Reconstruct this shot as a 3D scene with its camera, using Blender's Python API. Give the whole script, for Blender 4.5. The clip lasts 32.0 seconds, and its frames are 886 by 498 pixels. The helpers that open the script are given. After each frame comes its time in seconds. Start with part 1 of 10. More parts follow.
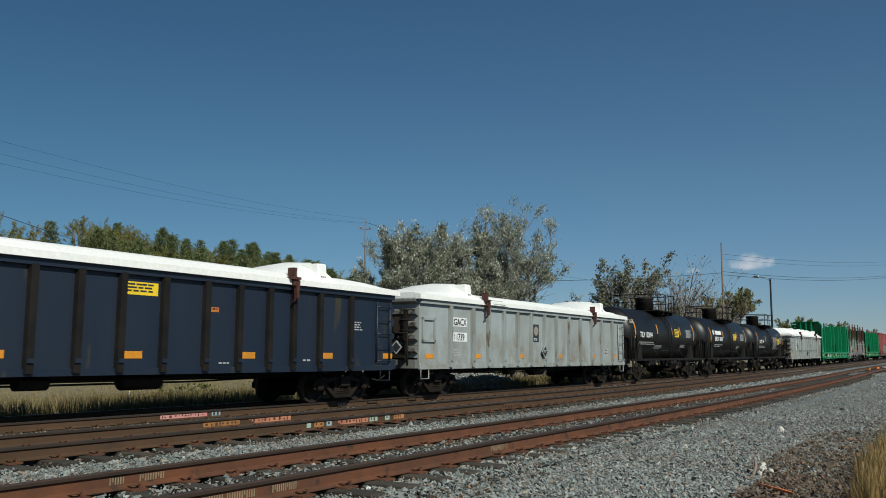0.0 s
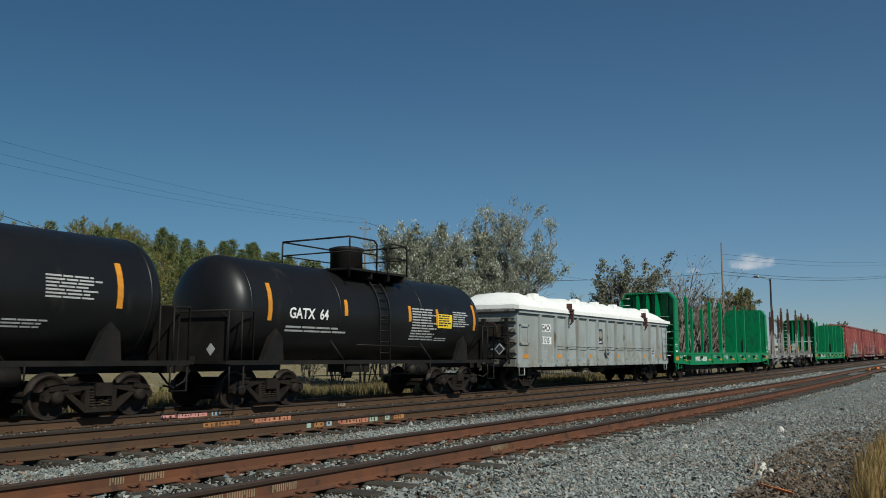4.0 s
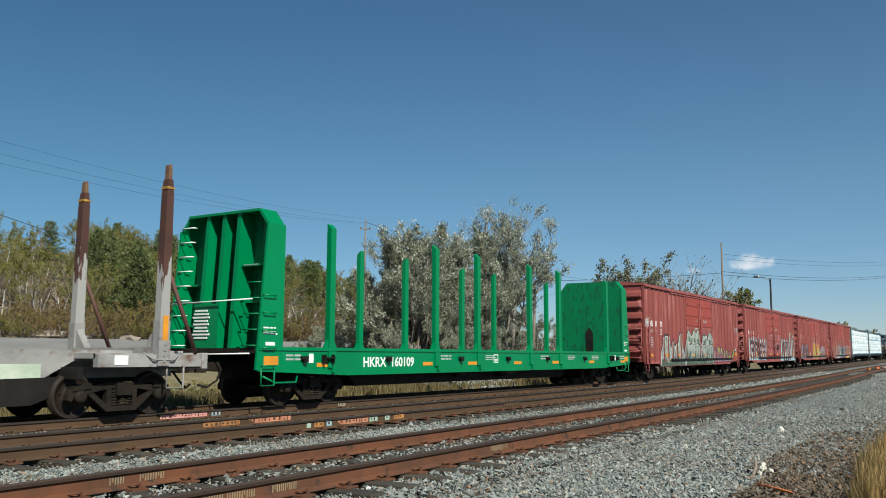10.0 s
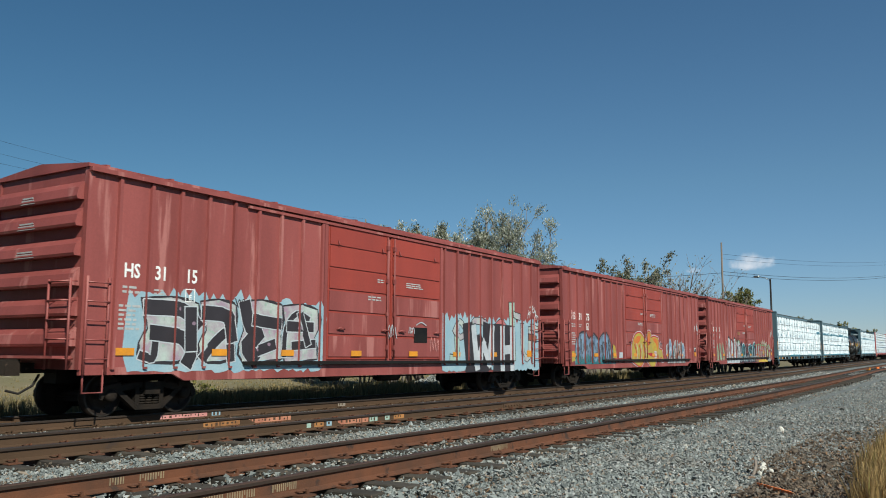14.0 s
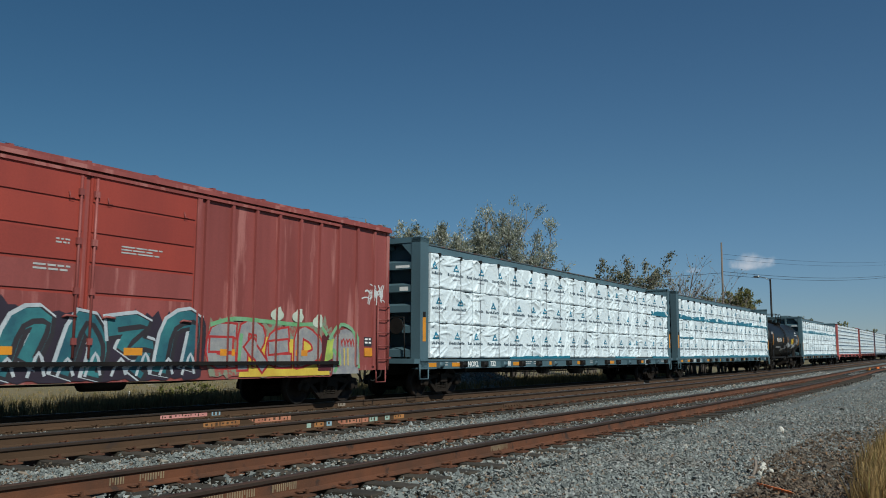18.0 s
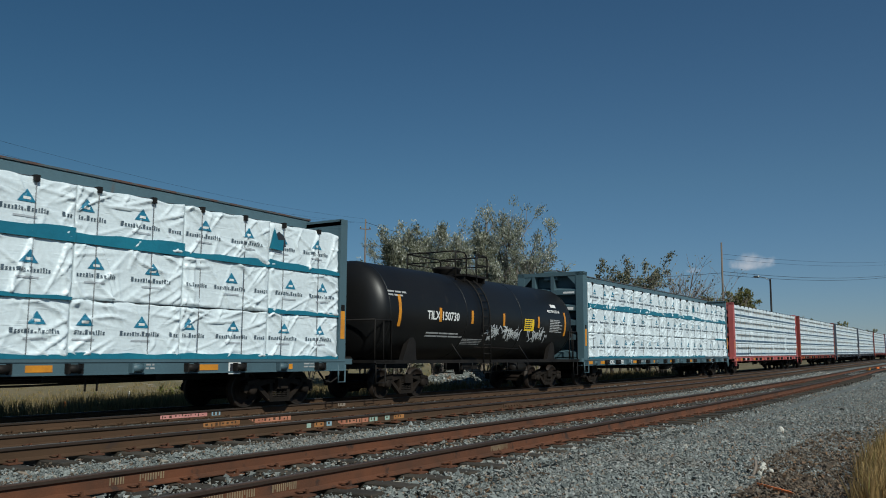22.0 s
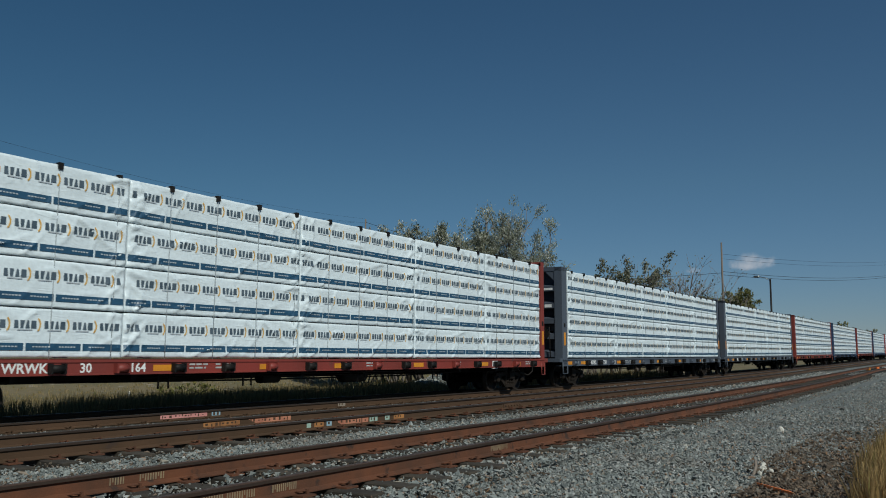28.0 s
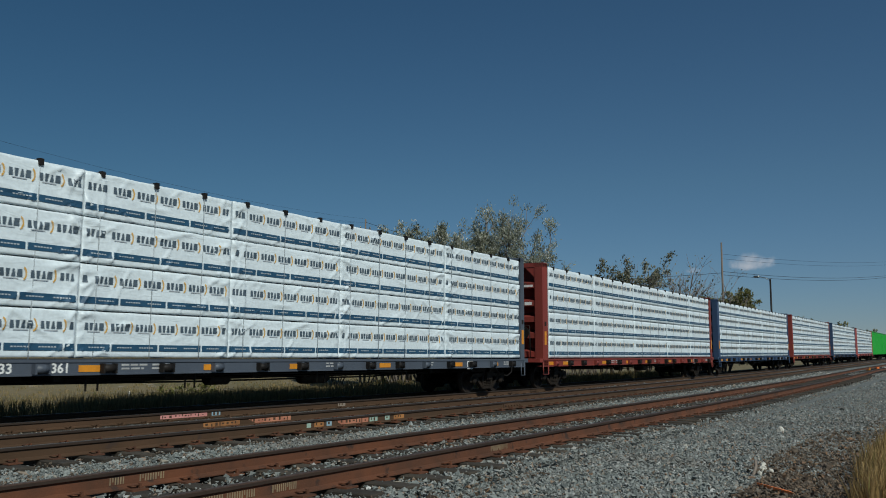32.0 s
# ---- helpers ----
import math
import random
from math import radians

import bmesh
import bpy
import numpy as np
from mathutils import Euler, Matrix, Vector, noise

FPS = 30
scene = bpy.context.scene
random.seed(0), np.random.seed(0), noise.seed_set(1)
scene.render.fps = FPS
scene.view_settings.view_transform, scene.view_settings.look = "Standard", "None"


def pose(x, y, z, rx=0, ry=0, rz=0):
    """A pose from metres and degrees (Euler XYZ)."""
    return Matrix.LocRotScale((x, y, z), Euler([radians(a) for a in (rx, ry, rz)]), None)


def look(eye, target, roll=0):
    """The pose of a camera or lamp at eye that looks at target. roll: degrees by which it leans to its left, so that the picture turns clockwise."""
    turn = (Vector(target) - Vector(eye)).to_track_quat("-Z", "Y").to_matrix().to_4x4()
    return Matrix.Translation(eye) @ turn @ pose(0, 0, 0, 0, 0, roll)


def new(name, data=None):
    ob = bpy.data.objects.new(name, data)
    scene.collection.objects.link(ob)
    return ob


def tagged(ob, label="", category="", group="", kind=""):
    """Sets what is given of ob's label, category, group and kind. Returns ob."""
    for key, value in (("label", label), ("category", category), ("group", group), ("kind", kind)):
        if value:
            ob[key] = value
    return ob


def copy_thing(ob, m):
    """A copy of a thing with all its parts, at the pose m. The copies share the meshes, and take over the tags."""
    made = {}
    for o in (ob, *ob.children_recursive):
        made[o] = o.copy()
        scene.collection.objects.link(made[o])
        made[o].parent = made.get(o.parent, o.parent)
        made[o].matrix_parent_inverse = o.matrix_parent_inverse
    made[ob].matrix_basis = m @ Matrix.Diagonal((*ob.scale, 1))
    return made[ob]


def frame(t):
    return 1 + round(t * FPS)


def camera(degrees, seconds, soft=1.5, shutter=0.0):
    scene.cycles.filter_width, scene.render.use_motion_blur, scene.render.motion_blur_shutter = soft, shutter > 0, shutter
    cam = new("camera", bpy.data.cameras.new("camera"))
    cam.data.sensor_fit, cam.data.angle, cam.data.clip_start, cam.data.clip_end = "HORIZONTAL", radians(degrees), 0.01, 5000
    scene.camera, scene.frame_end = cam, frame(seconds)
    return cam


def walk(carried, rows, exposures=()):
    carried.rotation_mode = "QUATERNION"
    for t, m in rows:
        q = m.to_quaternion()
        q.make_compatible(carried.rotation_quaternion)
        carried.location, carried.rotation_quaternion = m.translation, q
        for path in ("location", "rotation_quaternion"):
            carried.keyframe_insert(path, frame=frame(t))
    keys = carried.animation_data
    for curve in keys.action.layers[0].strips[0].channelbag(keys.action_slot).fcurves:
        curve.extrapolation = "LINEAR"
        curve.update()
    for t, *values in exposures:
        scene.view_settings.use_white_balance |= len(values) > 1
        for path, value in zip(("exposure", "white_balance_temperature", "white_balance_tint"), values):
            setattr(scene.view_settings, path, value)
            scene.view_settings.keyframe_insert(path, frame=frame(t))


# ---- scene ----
from mathutils import geometry

# World: +y runs along the tracks (away to the right), +x towards the camera's side; z = 0 is the top of the rails.
EYE_Z = 1.125
RIDE = 0.06          # how far the car bodies ride up on their springs
cam = camera(55.32, 32.0, soft=0.95, shutter=0.05)
# the clip's own exposure drifts as light and dark cars pass
EXPOSURE = [(0.0, 0.13), (1.0, 0.0), (2.0, 0.25), (4.0, 0.1), (5.0, 0.0), (6.0, 0.05), (7.0, 0.55), (9.0, 0.65), (10.5, 0.65), (12.0, 0.6), (13.0, 0.48), (14.0, 0.5), (16.5, 0.33), (17.0, 0.28), (18.0, 0.0), (19.0, -0.38), (20.0, -0.4), (22.0, -0.15), (23.0, 0.1), (24.0, -0.36), (25.0, -0.33), (32.0, -0.32)]
STAND = pose(0, 0, EYE_Z, 90 + 7.32, -0.31, 32.42)
walk(cam, [(0.0, STAND), (32.0, STAND)], exposures=[(t, e, 6300 if 6.5 < t < 12.5 else 6150 if t < 17.5 else 5950, 2) for t, e in EXPOSURE])

TRAIN_X, MID_X, NEAR_X = 15.21, 10.64, 6.05
NEAR_Z, MID_Z, TRAIN_Z = 0.07, 0.025, -0.06
SPEED = 12.806


def curve_x(y):
    """How far the line has swung away to the left at y: a very wide curve, then straight on."""
    d = max(0.0, y - 30.0)
    e = min(d, 100.0)
    return -0.95e-4 * (e * e + 200 * (d - e))


def ease(y, at, width):
    """A bend: nothing well before at, then a straight slope of one."""
    return 0.5 * (y - at + math.sqrt((y - at) ** 2 + width * width))


def grade(y):
    """The line and its land climb gently away from the camera, and level out far off."""
    y = min(max(y, 0.0), 230.0)
    return 0.0098 * (ease(y, 38.0, 30.0) - ease(0.0, 38.0, 30.0))


def line_x(x0, y):
    """Where the track whose offset is x0 lies at y; the two tracks without a train draw in towards the main line."""
    draw = 0.026 * (ease(min(y, 75.0), 14.0, 8.0) - ease(2.0, 14.0, 8.0)) if x0 < 13.0 and y > 2.0 else 0.0
    return -x0 + curve_x(y) - draw


# ---- light ----
SUN_AZ, SUN_EL = 119.0, 39.0       # degrees clockwise from +y, and above the horizon
world = bpy.data.worlds.new("sky")
scene.world = world
world.use_nodes = True
wn = world.node_tree.nodes
sky = wn.new("ShaderNodeTexSky")
sky.sky_type = 'NISHITA'
sky.sun_disc = False
sky.sun_elevation = radians(SUN_EL)
sky.sun_rotation = radians(SUN_AZ)
sky.air_density, sky.dust_density, sky.ozone_density = 1.0, 0.0, 5.0
# the lowest air is a little greyer and more violet than clean air
air, axis, ramp, tint = wn.new("ShaderNodeTexCoord"), wn.new("ShaderNodeSeparateXYZ"), wn.new("ShaderNodeValToRGB"), wn.new("ShaderNodeMix")
world.node_tree.links.new(air.outputs["Generated"], axis.inputs[0])
world.node_tree.links.new(axis.outputs[2], ramp.inputs[0])
ramp.color_ramp.elements[0].color, ramp.color_ramp.elements[1].color = (0.86, 0.86, 1.04, 1), (0.83, 0.98, 0.98, 1)
ramp.color_ramp.elements[1].position = 0.5
ramp.color_ramp.elements.new(0.2).color = (0.94, 1.0, 0.965, 1)
tint.data_type, tint.blend_type = 'RGBA', 'MULTIPLY'
tint.inputs["Factor"].default_value = 1.0
world.node_tree.links.new(sky.outputs[0], tint.inputs["A"])
world.node_tree.links.new(ramp.outputs[0], tint.inputs["B"])
# and a little thicker and paler down the line than over the hill
down, pale, side, haze = wn.new("ShaderNodeVectorMath"), wn.new("ShaderNodeMapRange"), wn.new("ShaderNodeMix"), wn.new("ShaderNodeMix")
down.operation = 'DOT_PRODUCT'
world.node_tree.links.new(air.outputs["Generated"], down.inputs[0])
down.inputs[1].default_value = (math.cos(radians(32.4)), math.sin(radians(32.4)), 0)
pale.interpolation_type = 'SMOOTHSTEP'
pale.inputs[1].default_value, pale.inputs[2].default_value = -0.8, 0.8
world.node_tree.links.new(down.outputs["Value"], pale.inputs[0])
side.data_type = haze.data_type = 'RGBA'
haze.blend_type = 'MULTIPLY'
haze.inputs["Factor"].default_value = 1.0
side.inputs["A"].default_value, side.inputs["B"].default_value = (0.575, 0.7, 0.73, 1), (0.98, 0.985, 0.995, 1)
world.node_tree.links.new(pale.outputs[0], side.inputs["Factor"])
world.node_tree.links.new(tint.outputs["Result"], haze.inputs["A"])
world.node_tree.links.new(side.outputs["Result"], haze.inputs["B"])
world.node_tree.links.new(haze.outputs["Result"], wn["Background"].inputs[0])
wn["Background"].inputs[1].default_value = 0.057
sun = new("sun", bpy.data.lights.new("sun", 'SUN'))
sun.data.energy, sun.data.angle, sun.data.color = 4.2, radians(0.55), (1.0, 0.93, 0.82)
sun_way = Vector((math.sin(radians(SUN_AZ)) * math.cos(radians(SUN_EL)), math.cos(radians(SUN_AZ)) * math.cos(radians(SUN_EL)), math.sin(radians(SUN_EL))))
sun.matrix_world = look(sun_way * 200, (0, 0, 0))


# ---- materials ----
def mat(name, a, b=None, rough=0.6, metal=0.0, scale=1.5, fine=30.0, bump=0.15, wear=None, wear_at=0.62, streak=1.0, spread=0.0, bump_scale=None, spec=0.5, dist=0.02, wear_zone=None, wear_soft=0.07):
    """Procedural surface: two colours mixed by large noise, fine grain, an optional third colour in worn patches, and relief."""
    m = bpy.data.materials.new(name)
    m.use_nodes = True
    n, l = m.node_tree.nodes, m.node_tree.links
    bs = n["Principled BSDF"]
    bs.inputs["Roughness"].default_value = rough
    bs.inputs["Metallic"].default_value = metal
    bs.inputs["Specular IOR Level"].default_value = spec
    tc, oi, ma = n.new("ShaderNodeTexCoord"), n.new("ShaderNodeObjectInfo"), n.new("ShaderNodeVectorMath")
    ma.operation = 'MULTIPLY_ADD'
    l.new(oi.outputs["Random"], ma.inputs[0])
    ma.inputs[1].default_value = (37.0, 91.0, 53.0)
    l.new(tc.outputs["Object"], ma.inputs[2])
    mp = n.new("ShaderNodeMapping")
    mp.inputs["Scale"].default_value = (1, 1, 1 / streak)
    l.new(ma.outputs[0], mp.inputs[0])

    def nz(s, det, src):
        t = n.new("ShaderNodeTexNoise")
        t.inputs["Scale"].default_value, t.inputs["Detail"].default_value, t.inputs["Roughness"].default_value = s, det, 0.6
        l.new(src.outputs[0], t.inputs["Vector"])
        return t
    big, small = nz(scale, 5, mp), nz(fine, 3, ma)
    b = b or tuple(c * 0.8 for c in a)
    mx = n.new("ShaderNodeMix")
    mx.data_type = 'RGBA'
    rp = n.new("ShaderNodeValToRGB")
    rp.color_ramp.elements[0].position, rp.color_ramp.elements[1].position = 0.35, 0.65
    l.new(big.outputs[0], rp.inputs[0])
    l.new(rp.outputs[0], mx.inputs["Factor"])
    mx.inputs["A"].default_value, mx.inputs["B"].default_value = (*a, 1), (*b, 1)
    out = mx.outputs["Result"]
    if wear:
        wz = nz(scale * 2.7, 6, mp)
        wr = n.new("ShaderNodeValToRGB")
        wr.color_ramp.elements[0].position, wr.color_ramp.elements[1].position = wear_at, wear_at + wear_soft
        l.new(wz.outputs[0], wr.inputs[0])
        m2 = n.new("ShaderNodeMix")
        m2.data_type = 'RGBA'
        worn = wr.outputs[0]
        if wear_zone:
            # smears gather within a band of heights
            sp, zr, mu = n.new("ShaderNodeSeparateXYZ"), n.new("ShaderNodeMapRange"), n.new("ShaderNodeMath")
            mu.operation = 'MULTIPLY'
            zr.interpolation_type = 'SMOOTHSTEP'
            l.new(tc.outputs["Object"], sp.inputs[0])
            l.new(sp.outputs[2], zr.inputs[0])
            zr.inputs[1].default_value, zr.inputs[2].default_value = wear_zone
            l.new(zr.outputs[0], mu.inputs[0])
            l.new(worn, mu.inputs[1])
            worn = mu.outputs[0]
        l.new(worn, m2.inputs["Factor"])
        l.new(out, m2.inputs["A"])
        m2.inputs["B"].default_value = (*wear, 1)
        out = m2.outputs["Result"]
    hs = n.new("ShaderNodeHueSaturation")
    mr = n.new("ShaderNodeMapRange")
    mr.inputs[3].default_value, mr.inputs[4].default_value = 0.82, 1.18
    l.new(small.outputs[0], mr.inputs[0])
    val = mr.outputs[0]
    if spread:
        m3 = n.new("ShaderNodeMapRange")
        m3.inputs[3].default_value, m3.inputs[4].default_value = 1 - spread, 1 + spread
        l.new(oi.outputs["Random"], m3.inputs[0])
        mu = n.new("ShaderNodeMath")
        mu.operation = 'MULTIPLY'
        l.new(val, mu.inputs[0])
        l.new(m3.outputs[0], mu.inputs[1])
        val = mu.outputs[0]
    l.new(val, hs.inputs["Value"])
    l.new(out, hs.inputs["Color"])
    l.new(hs.outputs[0], bs.inputs["Base Color"])
    if bump:
        bp = n.new("ShaderNodeBump")
        bp.inputs["Strength"].default_value, bp.inputs["Distance"].default_value = bump, dist
        src = nz(bump_scale, 4, ma) if bump_scale else small
        l.new(src.outputs[0], bp.inputs["Height"])
        l.new(bp.outputs[0], bs.inputs["Normal"])
    return m


def leaf_mat(name, a, b, back=None, rough=0.55):
    """Leaves: colour varied leaf by leaf, a little light through them."""
    m = bpy.data.materials.new(name)
    m.use_nodes = True
    n, l = m.node_tree.nodes, m.node_tree.links
    bs = n["Principled BSDF"]
    g = n.new("ShaderNodeNewGeometry")
    r = n.new("ShaderNodeValToRGB")
    r.color_ramp.elements[0].color, r.color_ramp.elements[1].color = (*a, 1), (*b, 1)
    if back:
        e = r.color_ramp.elements.new(0.8)
        e.color = (*b, 1)
        r.color_ramp.elements[2].color = (*back, 1)
    l.new(g.outputs["Random Per Island"], r.inputs[0])
    l.new(r.outputs[0], bs.inputs["Base Color"])
    bs.inputs["Roughness"].default_value = rough
    tr = n.new("ShaderNodeBsdfTranslucent")
    l.new(r.outputs[0], tr.inputs[0])
    mx = n.new("ShaderNodeMixShader")
    mx.inputs[0].default_value = 0.25
    l.new(bs.outputs[0], mx.inputs[1])
    l.new(tr.outputs[0], mx.inputs[2])
    l.new(mx.outputs[0], n["Material Output"].inputs[0])
    return m


def film_mat(name, a, b, strength, dist, scale):
    """Glossy plastic film: sharp slanting creases over soft sags."""
    m = mat(name, a, b, 0.4, 0, 0.9, 14, 0)
    n, l = m.node_tree.nodes, m.node_tree.links
    tc, mp = n.new("ShaderNodeTexCoord"), n.new("ShaderNodeMapping")
    oi, ma = n.new("ShaderNodeObjectInfo"), n.new("ShaderNodeVectorMath")
    ma.operation = 'MULTIPLY_ADD'
    l.new(oi.outputs["Random"], ma.inputs[0])
    ma.inputs[1].default_value = (37.0, 91.0, 53.0)
    l.new(tc.outputs["Object"], ma.inputs[2])
    mp.inputs["Rotation"].default_value = (radians(38), 0, 0)
    mp.inputs["Scale"].default_value = (1, 0.6, 1.5)
    l.new(ma.outputs[0], mp.inputs[0])
    tz = []
    for s, det, kind, dis in ((scale, 0.6, 'RIDGED_MULTIFRACTAL', 0.9), (scale * 0.5, 2, 'FBM', 0.3)):
        t = n.new("ShaderNodeTexNoise")
        t.noise_type = kind
        t.inputs["Scale"].default_value, t.inputs["Detail"].default_value, t.inputs["Distortion"].default_value = s, det, dis
        l.new(mp.outputs[0], t.inputs["Vector"])
        tz.append(t)
    add = n.new("ShaderNodeMath")
    add.operation = 'MULTIPLY_ADD'
    l.new(tz[0].outputs[0], add.inputs[0])
    add.inputs[1].default_value = 0.6
    l.new(tz[1].outputs[0], add.inputs[2])
    bp = n.new("ShaderNodeBump")
    bp.inputs["Strength"].default_value, bp.inputs["Distance"].default_value = strength, dist
    l.new(add.outputs[0], bp.inputs["Height"])
    # fine crinkles that run the other way
    mp2, cr, b2 = n.new("ShaderNodeMapping"), n.new("ShaderNodeTexNoise"), n.new("ShaderNodeBump")
    mp2.inputs["Rotation"].default_value = (radians(-52), 0, 0)
    mp2.inputs["Scale"].default_value = (1, 0.45, 1.6)
    l.new(ma.outputs[0], mp2.inputs[0])
    cr.noise_type = 'RIDGED_MULTIFRACTAL'
    cr.inputs["Scale"].default_value, cr.inputs["Detail"].default_value, cr.inputs["Distortion"].default_value = 4.6, 1.5, 1.4
    l.new(mp2.outputs[0], cr.inputs["Vector"])
    l.new(cr.outputs[0], b2.inputs["Height"])
    b2.inputs["Strength"].default_value, b2.inputs["Distance"].default_value = 0.6, dist * 0.45
    l.new(bp.outputs[0], b2.inputs["Normal"])
    l.new(b2.outputs[0], n["Principled BSDF"].inputs["Normal"])
    return m


def worn_stake(name, low, high, z_at):
    """Old paint below, bare rust above, with a ragged line of wear between."""
    m = mat(name, high, tuple(c * 0.7 for c in high), 0.8, 0.1, 2, 30, 0.15)
    n, l = m.node_tree.nodes, m.node_tree.links
    tc, sp, nz, ad, rp, mx = n.new("ShaderNodeTexCoord"), n.new("ShaderNodeSeparateXYZ"), n.new("ShaderNodeTexNoise"), n.new("ShaderNodeMath"), n.new("ShaderNodeMapRange"), n.new("ShaderNodeMix")
    l.new(tc.outputs["Object"], sp.inputs[0])
    mp = n.new("ShaderNodeMapping")
    mp.inputs["Scale"].default_value = (9, 9, 1.6)
    l.new(tc.outputs["Object"], mp.inputs[0])
    l.new(mp.outputs[0], nz.inputs["Vector"])
    nz.inputs["Scale"].default_value, nz.inputs["Detail"].default_value = 1.0, 4
    ad.operation = 'MULTIPLY_ADD'
    l.new(nz.outputs[0], ad.inputs[0])
    ad.inputs[1].default_value = -3.4
    l.new(sp.outputs[2], ad.inputs[2])
    rp.inputs[1].default_value, rp.inputs[2].default_value = z_at - 1.75, z_at - 1.65
    l.new(ad.outputs[0], rp.inputs[0])
    mx.data_type = 'RGBA'
    l.new(rp.outputs[0], mx.inputs["Factor"])
    mx.inputs["A"].default_value = (*low, 1)
    old = n["Principled BSDF"].inputs["Base Color"].links[0].from_socket
    l.new(old, mx.inputs["B"])
    l.new(mx.outputs["Result"], n["Principled BSDF"].inputs["Base Color"])
    return m


